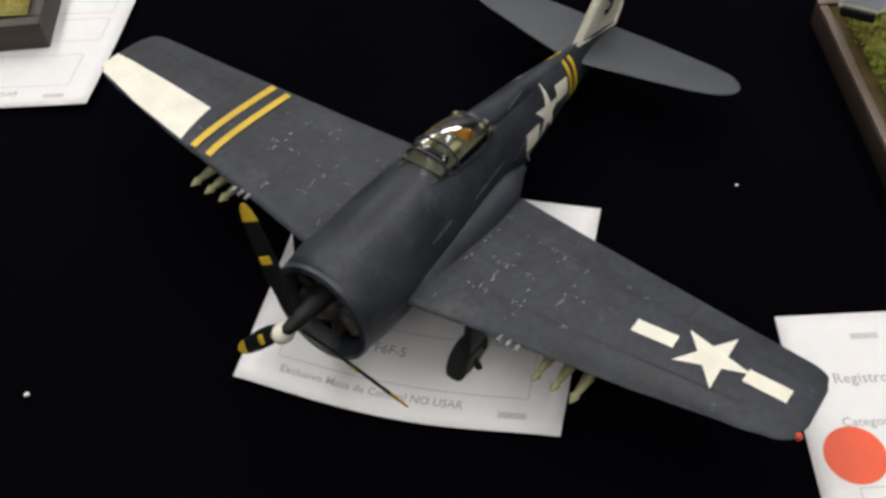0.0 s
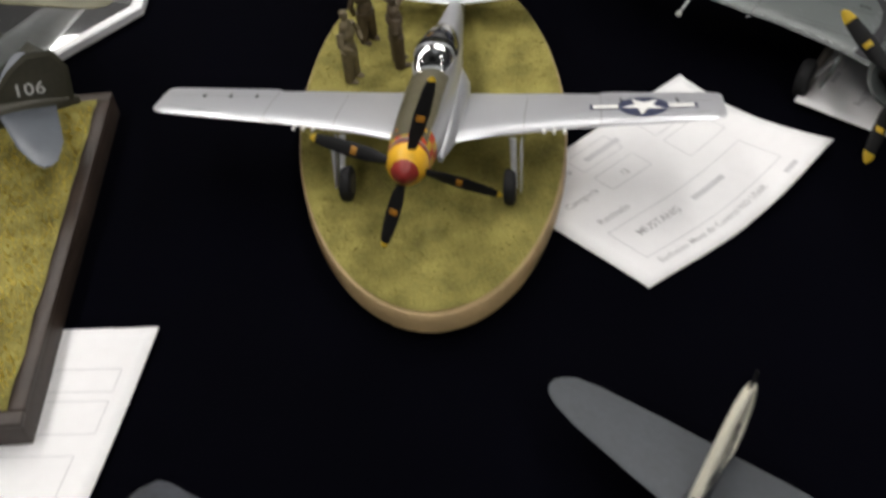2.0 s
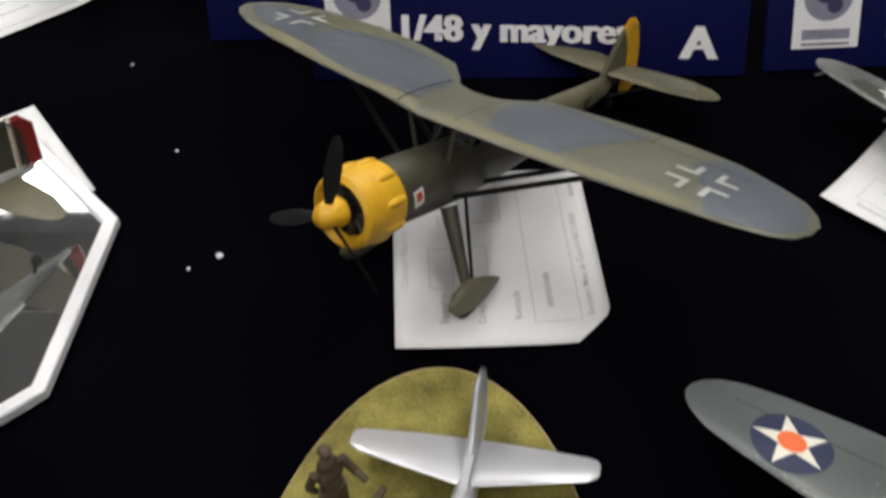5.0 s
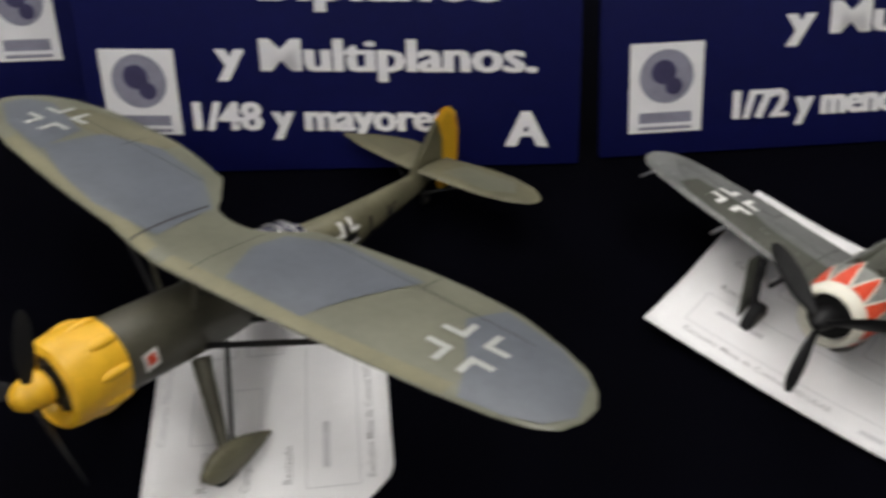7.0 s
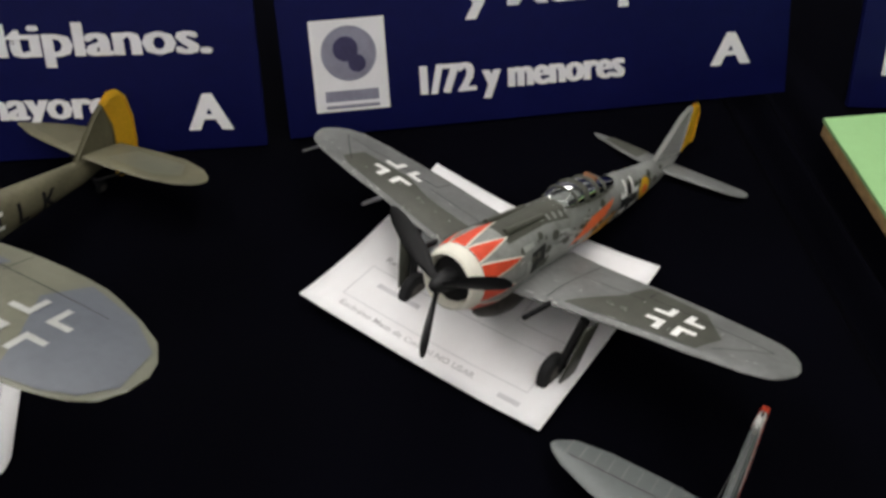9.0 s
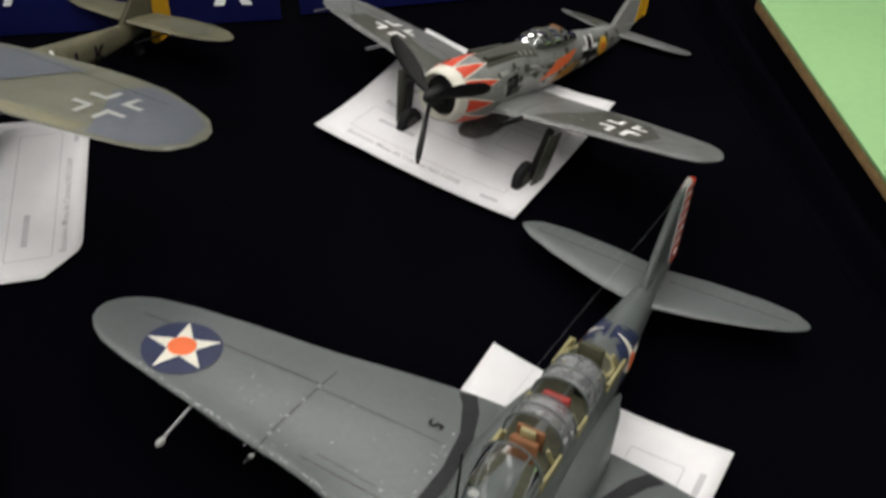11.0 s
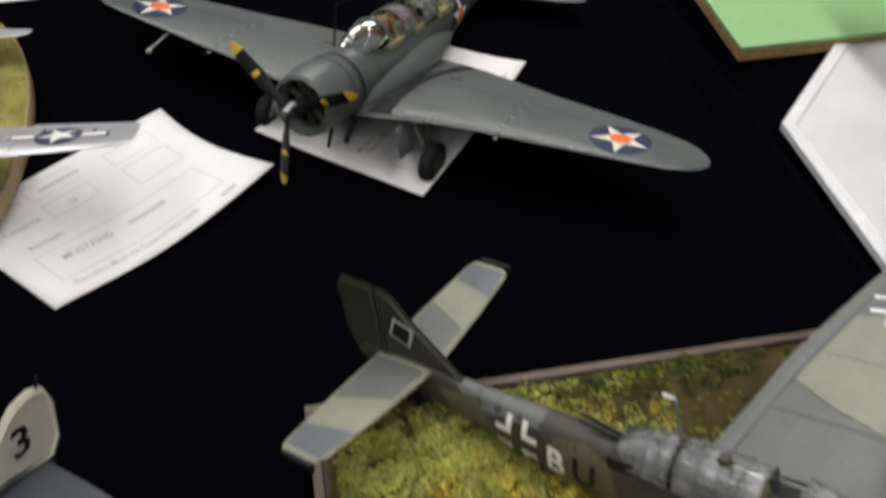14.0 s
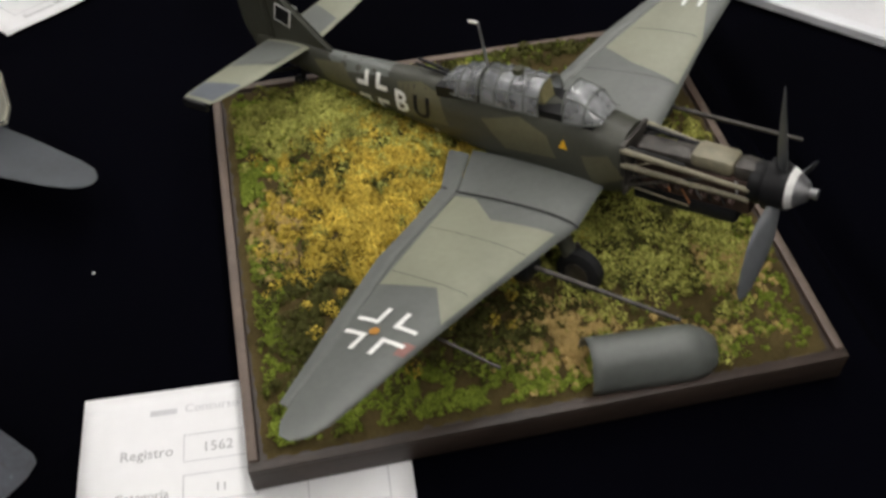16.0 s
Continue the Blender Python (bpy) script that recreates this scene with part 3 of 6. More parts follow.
def form(corner, turn, seed, lift=1.5, curl=(0, 0, 0, 0), title="", number="", klass="", items=(), sticker=False, fold=0.0, label="white printed entry form lying on the cloth", pw=PW, ph=PH, flip=0.0, bow=0.0, hollow=0.0):
    """A sheet of paper, slightly wavy; curl lifts its corners (bottom left, bottom right, top right, top left), in mm."""
    ob = thing("entry_form", pose(corner[0], corner[1], 0.0003, 0, 0, turn), label, "paper", "entry forms on the table")

    def height(u, v):
        a, b = u / pw, v / ph
        z = 0.7 * lift * max(0.0, noise.noise(Vector((a * 2.4, b * 2.4, seed))) + 0.1)
        for k, c in enumerate(curl):
            da, db = (a if k in (0, 3) else 1 - a), (b if k in (0, 1) else 1 - b)
            z += c * max(0.0, 1 - (da * 1.1 + db * 1.1)) ** 2
        return z + 0.05

    def flat(u, v):
        return u + flip * v / ph - hollow * math.sin(math.pi * min(max(v / ph, 0), 1)) * (u / pw) ** 2, v - bow * math.sin(math.pi * min(max(u / pw, 0), 1)) ** 1.3 * (1 - v / ph)

    bm = bmesh.new()
    n = 18
    grid = [[None] * (n + 1) for _ in range(n + 1)]
    for i in range(n + 1):
        for j in range(n + 1):
            u, v = pw * i / n, ph * j / n
            if fold and u + v < fold:
                k = (fold - u - v) / 2
                u, v = u + k, v + k
            grid[i][j] = bm.verts.new(V3(*flat(u, v), height(u, v)))
    for i in range(n):
        for j in range(n):
            bm.faces.new((grid[i][j], grid[i + 1][j], grid[i + 1][j + 1], grid[i][j + 1]))
    sheet = part("sheet", bm, PAPER, ob)
    sol = sheet.modifiers.new("thickness", "SOLIDIFY")
    sol.thickness, sol.offset = 0.00015, -1

    def put(u, v):
        return (*flat(u, v), height(u, v) + 0.12)

    def box(x, y, w, h, t=0.45):
        return [line(x, y, x + w, y, t), line(x, y + h, x + w, y + h, t), line(x, y, x, y + h, t), line(x + w, y, x + w, y + h, t)]

    for x, y, w, h in ((34, 63, 24, 10), (34, 48, 24, 10), (12, 12, 84, 19), (74, 40, 26, 14), (74, 58, 26, 10)):
        if x + w > pw - 2 or y + h > ph - 2:
            continue
        part("printed_box", patch(box(x, y, w, h), put, 3), INK, ob, "thin printed box")
    if ph > 90:
        part("printed_bar", patch([rect(27, 83, 9, 2.2)], put, 2), INK, ob)
    for k, (s, x, y, size, m) in enumerate((("Concurso Nacional", 34, 82, 4.6, INK), ("Registro", 13, 66, 5.2, DARK_INK), ("Categoria", 12, 51, 4.4, DARK_INK), ("Revisado", 14, 36, 4.6, DARK_INK),
                                            ("Exclusivo Mesa de Control NO USAR", 14, 6.5, 4.0, DARK_INK))):
        if y + size > ph or (s[0] == "E" and pw < 100):
            continue
        part("printed_word", lay(letters(s, size, 0.03), lambda a, b, x=x, y=y: put(x + a, y + b)), m, ob)
    for s, x, y, size in ((number, 40, 66, 5.2), (klass, 44, 51, 4.4), (title, 20, 22, 5.0)) + tuple(items):
        if s == "#":
            part("printed_bar", patch([rect(x + size * 2, y + size * 0.35, size * 4, size * 0.5)], put, 3), INK, ob)
        elif s:
            part("printed_word", lay(letters(s, size, 0.03), lambda a, b, x=x, y=y: put(x + a, y + b)), DARK_INK, ob)
    if pw > 100:
        part("printed_bar", patch([rect(92, 3.2 + 4, 9, 2.2)], lambda a, b: put(a, b - 1.5), 2), INK, ob)
    if sticker:
        part("sticker", patch(disc_poly(13.3, 41.4, 9.5), lambda a, b: (a, b, height(a, b) + 0.3), 2), STICKER, ob, "round orange-red sticker")
    return ob


form((-0.0575, 0.1688), -18.8, 1.0, curl=(2, 2, 2, 2), title="HELLCAT F6F-5", bow=4.0)
form((0.1155, 0.0775), -4.5, 2.0, lift=0.4, number="1562", klass="11", sticker=True, label="white entry form with an orange-red sticker, half under the diorama", title="#")
form((-0.2282, 0.3179), -7.0, 3.0, lift=0.3, curl=(0, 2, 2, 0), flip=9.0, ph=87, label="white entry form partly under the wooden diorama")
form((0.0874, 0.3850), 35.3, 4.0, lift=1.0, curl=(0, 5, 0, 0), pw=115, ph=78.5, flip=-7.0, bow=5.0, hollow=5.0, title="MUSTANG", items=(("#", 52, 22, 5.0),), number="#", klass="12")
form((0.0891, 0.6297), 93.3, 5.0, lift=0.8, curl=(0, 0, 4, 4), ph=88, fold=15, title="#", label="white entry form with a folded corner under the model")
form((0.1873, 0.7068), -42.8, 6.0, lift=1.5, curl=(5, 1, 6, 8), title="#")
form((0.2440, 0.4220), 49.4, 7.0, lift=1.0, curl=(0, 7, 6, 2), title="#", items=(("Modelo", 12, 40, 4.4),))
form((-0.249, 0.863), 39.5, 8.0, lift=1.0, curl=(0, 3, 3, 3), title="#")
form((-0.2715, 0.7498), -54.0, 9.0, lift=0.6, title="#", label="white entry form partly under the display tray", pw=88, ph=90)


# ---- signs on the back of the table ----
def sign(p0, p1, lean, top, lines, logo=(22, 11, 34, 42), letter_a=None, slope=0.0, inset=0.0, label="deep blue category sign with white lettering"):
    d = Vector((p1[0] - p0[0], p1[1] - p0[1], 0))
    width, turn = d.length / MM, math.degrees(math.atan2(d.y, d.x))
    ob = thing("category_sign", Matrix.Translation((p0[0], p0[1], 0)) @ pose(0, 0, 0, 0, 0, turn) @ pose(0, 0, 0, 90 - lean, 0, 0), label, "sign", "category signs along the table")
    part("board", block(bmesh.new(), ((width + inset) / 2, top / 2, -2), (width - inset, top, 4), bevel=0.6), SIGN_BLUE, ob)
    part("foot", block(bmesh.new(), (width / 2, top * 0.33, -14), (width * 0.5, 3, 24), (18, 0, 0)), SIGN_BLUE, ob, "folding rear support")

    def put(z):
        return lambda a, b: (a, b + slope * (a - width / 2), z)

    for s, x0, x1, y, size, m in lines:
        bm = letters(s, size, 0.008 * size)
        xs = [v.co.x for v in bm.verts]
        a0, a1 = min(xs), max(xs)
        for v in bm.verts:
            v.co.x = x0 + (v.co.x - a0) * (x1 - x0) / (a1 - a0)
            v.co.y += y
        # heavy strokes: the same glyphs laid five times, a little apart
        made = [lay(bm.copy(), lambda a, b, d=d: put(0.25 + 0.06 * d)(a + (d - 2) * 0.024 * size, b)) for d in range(5)]
        bm.free()
        bm = bmesh.new()
        for layer in made:
            me = bpy.data.meshes.new("layer")
            layer.to_mesh(me)
            layer.free()
            bm.from_mesh(me)
            bpy.data.meshes.remove(me)
        part("lettering", bm, m, ob, "white bold lettering", False)
    if logo:
        x, y, w, h = logo
        card = part("emblem_card", patch([[(x, y), (x + w, y), (x + w, y + h), (x, y + h)]], put(0.3), 0), SIGN_WHITE, ob, "white card with a round emblem")
        part("emblem_disc", patch(disc_poly(x + w / 2, y + h * 0.63, w * 0.37), put(0.5), 0), LOGO_GREY, card)
        part("emblem_mark", patch(disc_poly(x + w * 0.46, y + h * 0.68, w * 0.17, 14) + disc_poly(x + w * 0.6, y + h * 0.52, w * 0.12, 14), put(0.7), 0), LOGO_DARK, card)
        part("emblem_bar", patch([rect(x + w / 2, y + h * 0.17, w * 0.72, h * 0.12), rect(x + w / 2, y + h * 0.05, w * 0.72, h * 0.035)], put(0.5), 0), LOGO_GREY, card)
    return ob


sign((-0.0505, 0.8175), (0.1758, 0.8085), 21, 128, (("Biplanos", 84, 190, 78.5, 21, SIGN_WHITE), ("y Multiplanos.", 62, 206, 47, 21, SIGN_WHITE), ("1/48 y mayores", 49, 166, 19, 19, SIGN_WHITE), ("A", 193, 211, 12, 24, SIGN_WHITE)),
     logo=(8.5, 16.5, 34, 40), slope=-0.03)
sign((0.1772, 0.8115), (0.4272, 0.8160), 22, 128, (("Biplanos", 116, 216, 82, 21, SIGN_WHITE), ("y Multiplanos.", 94, 236, 53, 21, SIGN_WHITE), ("1/72 y menores", 72, 168, 15.5, 19, SIGN_WHITE), ("A", 212, 230, 16.5, 22, SIGN_WHITE)), logo=(22.5, 11, 34, 42), inset=9.0)
sign((-0.1140, 0.8600), (0.1120, 0.8560), 20, 128, (("1", 57, 64, 36, 22, SIGN_WHITE),), logo=(11, 32, 32, 46))
sign((0.452, 0.800), (0.66, 0.76), 20, 128, (), logo=(13, 16, 34, 42))

# ---- crumbs of lint ----
for cx, cy, r in ((-0.079, 0.6835, 2.0), (-0.0917, 0.6761, 1.0), (-0.1133, 0.7596, 1.0), (-0.154, 0.838, 1.0), (-0.1263, 0.1718, 1.2), (0.126, 0.2267, 0.8)):
    bm = bmesh.new()
    bmesh.ops.create_icosphere(bm, subdivisions=2, radius=r * MM)
    for v in bm.verts:
        v.co *= 0.75 + 0.5 * noise.noise(v.co * 900 + Vector((cx * 50, cy * 50, 0)))
        v.co.z *= 0.6
    ob = part("paper_crumb", bm, PAPER)
    ob.location = (cx, cy, r * 0.4 * MM)
    tagged(ob, "tiny white crumb on the black cloth", "crumb", "crumbs on the cloth")


# ---- aircraft helpers ----
def wings(ob, w, m, label=""):
    return [part("wing", w.mesh(s), m, ob, label) for s in (-1, 1)]


def tailplanes(ob, w, m):
    return [part("tailplane", w.mesh(s), m, ob) for s in (-1, 1)]


def strut_leg(ob, top, foot, r, wheel_r, wheel_w, m=BLACK, door=None, out=0.0):
    part("landing_leg", rod(top, foot, r, r * 0.8, 10), m, ob)
    tyre(ob, (foot[0] + out, foot[1], foot[2]), wheel_r, wheel_w)
    if door:
        t, f = Vector(top), Vector(foot)
        mid = (t + f) / 2
        bm = block(bmesh.new(), (mid.x + math.copysign(r + 1.2, foot[0]), mid.y, mid.z + 3), (0.8, 9, (t - f).length * 0.75), (0, 0, 0), 0.2)
        part("leg_door", bm, door, ob)


# ---- 1: dark blue navy fighter ----
def navy_fighter():
    ob = thing("model_aircraft", pose(-0.0043, 0.1905, 0.0328, -9.2, 0.0, -41.0), "dark sea-blue navy fighter model with star insignia and yellow wing bands", "model aircraft", "model aircraft on the table")
    h = Hull([(-30, 15.5, 15.5, 19, -1, 2), (-28, 17, 17, 21.5, -1, 2), (-20, 18.4, 18, 23, -1, 2), (-6, 18.6, 18.6, 22.5, -1, 2), (10, 18, 19.5, 20, 0, 2.1), (25, 16.5, 20.5, 18, 0, 2.1), (45, 14.5, 20, 16, 0, 2.1),
              (65, 12.5, 17.5, 13, 0.5, 2.1), (90, 9.5, 15, 9, 1.5, 2.1), (115, 6, 11.5, 6, 2, 2), (135, 3.5, 8.5, 4, 3, 2), (152, 1.2, 5, 1.5, 4, 2)])
    fus = part("fuselage", h.mesh(cap0=False), SEA_BLUE, ob)
    part("cowl_lip", spin_y([(-24, 14.5), (-29, 15), (-31, 16.2), (-30.5, 17.8), (-28, 18.2)], 32, -3, False, False), SEA_DARK, ob)
    # black disc paints the shaded depth of the cowl opening
    part("cowl_dark_disc", spin_y([(-22, 0.5), (-22, 16.5)], 24, -2.5, False, False), BLACK, ob)
    radial_engine(ob, -26, -2.5, 15)
    w = Wing(smooth_rows([(12, -11.5, 52, -3.5, 10), (45, -7.8, 46.5, -0.6, 8.2), (90, -3, 40, 3, 6), (122, 1.6, 35.4, 5.8, 4.4), (130, 3.6, 34.2, 6.4, 3.4), (134, 6.5, 32, 6.8, 2), (135.6, 12, 27, 7, 0.8)], 3))
    wl, wr = wings(ob, w, SEA_BLUE)
    fil = Hull([(-14, 2, 2, 2, -3, 2), (0, 7, 5, 5, -3, 2), (25, 8, 6, 5, -2.5, 2), (50, 6, 5, 4, -1, 2), (62, 1, 1, 1, 0, 2)])
    for s in (-1, 1):
        bm = fil.mesh()
        bmesh.ops.translate(bm, verts=bm.verts, vec=(s * 15 * MM, 0, 0))
        part("wing_root_fairing", bm, SEA_BLUE, ob)
    t = Wing([(2, 117, 148, 8, 4), (20, 121, 148, 8.2, 3.4), (45, 127.5, 147, 8.4, 2.6), (54, 131, 145.5, 8.6, 2), (58, 134, 142.5, 8.7, 1.2), (59.6, 137, 140, 8.7, 0.5)])
    tailplanes(ob, t, STAB_GREY)
    fin = part("fin", slab_fin([(117, 11), (136, 34), (141, 38), (148, 39.5), (153, 37), (156, 28), (156, 12), (152, 5)], 3.2), IVORY, ob, "ivory white fin")
    part("fin_mark", lay(letters("3", 17, 0.3), lambda a, b: (1.8, 136.5 + a, 18 + b)), BLACK, fin, "black number three")
    part("rudder_post", rod((0, 151, 36), (0, 152, 42.5), 0.6, 0.4, 6), BLACK, ob)
    # insignia and bands
    cx, cy = 104.5, 19
    star = part("star", patch(star_poly(cx, cy, 11.8, -70), on_wing(w, 0.36), 4), IVORY, wr, "ivory star")
    part("bar", patch([rect(cx - 17.6, cy - 0.6, 13, 5.4, 3)], on_wing(w), 4), IVORY, wr)
    part("bar", patch([rect(cx + 16.8, cy - 0.8, 13, 5.4, -2)], on_wing(w), 4), IVORY, wr)
    part("aileron_panel", patch([[(-134.5, 7.6), (-131, 4.4), (-110, 0.2), (-85, -2.8), (-88, 15), (-110, 15.2), (-135, 15)]], on_wing(w, 0.42), 6), IVORY, wl, "ivory white outer panel")
    for x in (-80, -73.2):
        part("band", patch([rect(x, 18.8, 2.6, 43, 2)], on_wing(w, 0.42), 6), YELLOW, wl, "yellow band")
    for s in (-1, 1):
        part("star", patch(star_poly(85.5, 7.0, 9.5, 80), on_side(h, s), 3), IVORY, fus, "ivory star")
        part("bar", patch([rect(72.5, 4.5, 10, 7, -6)], on_side(h, s), 3), IVORY, fus)
        part("bar", patch([rect(98.5, 8.5, 10, 6, -10)], on_side(h, s), 3), IVORY, fus)
    for y in (106.5, 111):
        bm = bmesh.new()
        ww, uu, dd, cc, pp = lerp_rows(h.rows, y)
        rings(bm, [[V3((ww + 0.25) * math.cos(a), yy, cc + ((uu if math.sin(a) > 0 else dd) + 0.25) * math.sin(a)) for a in [2 * math.pi * k / 24 for k in range(24)]] for yy in (y - 0.9, y + 0.9)], False, False)
        part("band", bm, YELLOW, fus, "yellow band")
    # panel lines and scratches
    for ww, s in ((wl, -1), (wr, 1)):
        ls = [line(s * 24, -8, s * 24, 46), line(s * 48, -4, s * 48, 43), line(s * 68, 0, s * 68, 41), line(s * 20, 34, s * 120, 27), line(s * 30, 4, s * 120, 9), line(s * 92, 29, s * 92, 38), line(s * 92, 29, s * 128, 26.5)]
        lines_on(ww, ls, on_wing(w, 0.16), 5, LINE)
        sc = []
        seams = ((24, -6, 24, 44), (48, -3, 48, 42), (36, 4, 36, 30), (20, 34, 80, 31), (30, 4, 90, 7), (58, 12, 58, 34), (26, 18, 66, 18))
        for x0, y0, x1, y1 in seams:
            a = math.degrees(math.atan2(y1 - y0, s * (x1 - x0)))
            for k in range(9):
                f = random.random() ** 1.2
                ln = random.uniform(0.5, 1.6) * random.choice((1, 1, 1, 1.8))
                sc.append(rect(s * (x0 + (x1 - x0) * f) + random.gauss(0, 0.5), y0 + (y1 - y0) * f + random.gauss(0, 0.5), ln, random.uniform(0.12, 0.32), a + random.choice((0, 0, 0, 90, 20))))
        tagged(part("scratches", patch(sc, on_wing(w, 0.34), 2), PALE_LINE, ww, "worn bare-metal scratches"), kind="stuff")
    lines_on(fus, [line(-15, -5, 15, -5, 0.4), line(-13, 16, 13, 16, 0.35), line(6, -22, 6, 14, 0.3), line(-6, -22, -6, 14, 0.3)], on_top(h), 6, LINE)
    lines_on(fus, [line(-24, 4, 20, 4, 0.3), line(22, -12, 22, 12, 0.3), line(44, -10, 44, 13, 0.3), line(20, 3, 60, 3, 0.3)], on_side(h, 1), 5, LINE)
    for ln in (line(30, 8, 52, 9, 0.3), line(-20, -2, -8, -1, 0.25), line(5, 9, 16, 10, 0.3), line(58, 5, 66, 7, 0.4)):
        part("scratch", patch([ln], on_side(h, 1, 0.2), 4), PALE_LINE, fus)
    # cockpit
    part("cockpit_tub", block(bmesh.new(), (0, 36, 17.5), (15, 30, 6.5)), COCKPIT, ob)
    part("seat", block(bmesh.new(), (0, 42, 20.5), (9.5, 4, 7.5), (-12, 0, 0), 0.8), AMBER, ob, "amber brown pilot seat")
    bm = block(bmesh.new(), (4, 33, 21.6), (2.5, 6, 3), bevel=0.4)
    block(bm, (-4, 30, 21.6), (2.5, 9, 3), bevel=0.4)
    part("side_console", bm, BUFF, ob)
    part("instrument_panel", block(bmesh.new(), (0, 27, 21), (11, 2, 5), bevel=0.5), BLACK, ob)
    canopy(ob, [(18, 6.5, 1.0, 1, 18.8, 2.2), (24, 8, 5.4, 1, 18.6, 2.4), (29, 8.6, 7.2, 1, 18.6, 2.4), (38, 8.8, 7.8, 1, 18.4, 2.3), (48, 8, 6.4, 1, 17.8, 2.2), (58, 5, 3, 1, 17, 2)], GLASS, SEA_DARK, (24, 29, 48), width=0.45)
    part("armour_plate", block(bmesh.new(), (0, 46.5, 20.5), (12, 1.4, 6.5), (-8, 0, 0), 0.5), BUFF, ob, "buff-green armour plate")
    part("tail_spine", Hull([(46, 5, 4, 2, 20, 2), (60, 5, 3, 2, 17.5, 2), (100, 3, 2, 2, 14, 2), (122, 1.5, 2, 2, 11.5, 2)]).mesh(), SEA_BLUE, ob)
    # propeller, gear, rockets
    propeller(ob, (0, -41, 3.0), 42, (111, 231, 351), 6.2, YELLOW, BLACK, (("spinner_hub", [(-4.5, 0.8), (-3.5, 1.8), (0, 2.4), (5, 2.8), (16, 3.6)], BLACK),), mark=YELLOW, twist=12)
    part("hub_cap", ball(bmesh.new(), (-3.5, -42.5, -2.6), 3.4, (1, 1.2, 0.9)), IVORY, ob, "ivory hub cap")
    for s in (-1, 1):
        strut_leg(ob, (s * 33, 4, -3), (s * 34, 2, -30), 2.0, 9.3, 6, BLACK, BLACK)
        part("leg_fork", rod((s * 36, 2, -28), (s * 41, 2, -36), 1.2), BLACK, ob)
        for k in range(3):
            x = s * (63 + 6.5 * k)
            bm = rod((x, 2, -8), (x, 22, -7.2), 1.5, 1.5)
            tube(bm, (x, -6, -8.3), (x, 2, -8), 0.9, 1.9)
            tube(bm, (x, -9, -8.4), (x, -6, -8.3), 0.3, 1.6)
            tube(bm, (x, 8, -8), (x, 8, -2), 0.6, 0.6, 6)
            part("rocket", bm, BOMB, ob, "olive-yellow wing rocket")
        for k in range(3):
            part("gun_barrel", rod((s * (50 + 3 * k), -9, 0.2), (s * (50 + 3 * k), -3, 0.2), 0.6), STEEL, ob)
    part("tail_wheel_leg", rod((0, 138, 3), (0, 142, -10), 1), BLACK, ob)
    tyre(ob, (0, 143, -10), 3.2, 2)
    part("antenna", rod((3, 62, 14), (6, 70, 24), 0.35, 0.2, 6), STEEL, ob)
    part("step_handle", rod((16.5, 62, 4), (17.5, 58, 10), 0.4, 0.3, 6), STEEL, ob)
    part("wingtip_lamp", ball(bmesh.new(), (134.5, 8, 6.6), 1.2), RED, ob, "red wing-tip lamp")


# ---- 2: silver fighter on an oval grass base ----
def oval_base():
    ob = thing("oval_plinth", pose(0.0125, 0.4905, 0, 0, 0, -4), "oval pale wooden base covered with olive static grass", "display base")
    n, a, b, z = 72, 58.8, 118.2, 13.0

    def loop(k, zz):
        return [V3(a * k * math.cos(2 * math.pi * i / n), b * k * math.sin(2 * math.pi * i / n), zz) for i in range(n)]
    bm = bmesh.new()
    rings(bm, [loop(0.95, 0.2), loop(0.95, 2.6), loop(1.0, 3.0), loop(1.004, 3.4), loop(1.004, z - 2.2), loop(0.996, z - 0.6)], True, True)
    part("rim", bm, BALSA, ob, "pale wooden rim")
    bm = bmesh.new()
    ks = [0.02, 0.2, 0.4, 0.6, 0.75, 0.88, 0.95, 0.985]
    made = rings(bm, [loop(k, z - 0.4) for k in ks], True, False)
    for v in bm.verts:
        v.co.z += (0.7 + 0.3 * noise.noise(v.co * 60)) * MM
    part("grass_surface", bm, GRASS_MAT, ob, "olive static grass")
    verts, faces = [], []
    rnd = random.Random(5)
    for i in range(15000):
        r, t = math.sqrt(rnd.random()) * 0.985, rnd.random() * 2 * math.pi
        p = V3(a * r * math.cos(t), b * r * math.sin(t), z + 0.1)
        q = rnd.random() * 6.28
        w, hh = 0.3 * MM, rnd.uniform(0.5, 1.4) * MM
        d, lean = Vector((math.cos(q), math.sin(q), 0)), Vector((rnd.uniform(-0.7, 0.7) * MM, rnd.uniform(-0.7, 0.7) * MM, hh))
        k = len(verts)
        verts += [p - d * w, p + d * w, p + lean]
        faces.append((k, k + 1, k + 2))
    me = bpy.data.meshes.new("static_grass")
    me.from_pydata(verts, [], faces)
    me.materials.append(mat("static_grass_fibres", (0.28, 0.25, 0.08), rough=0.95, var=0.4, scale=60, island=0.3, spec=0.1, stain=((0.19, 0.19, 0.05), 0.35)))
    g = new("static_grass", me)
    g.parent = ob
    tagged(g, "short olive static grass fibres", "", "", "stuff")


FAINT = mat("faint_panel_line", (0.3, 0.3, 0.31), rough=0.5)


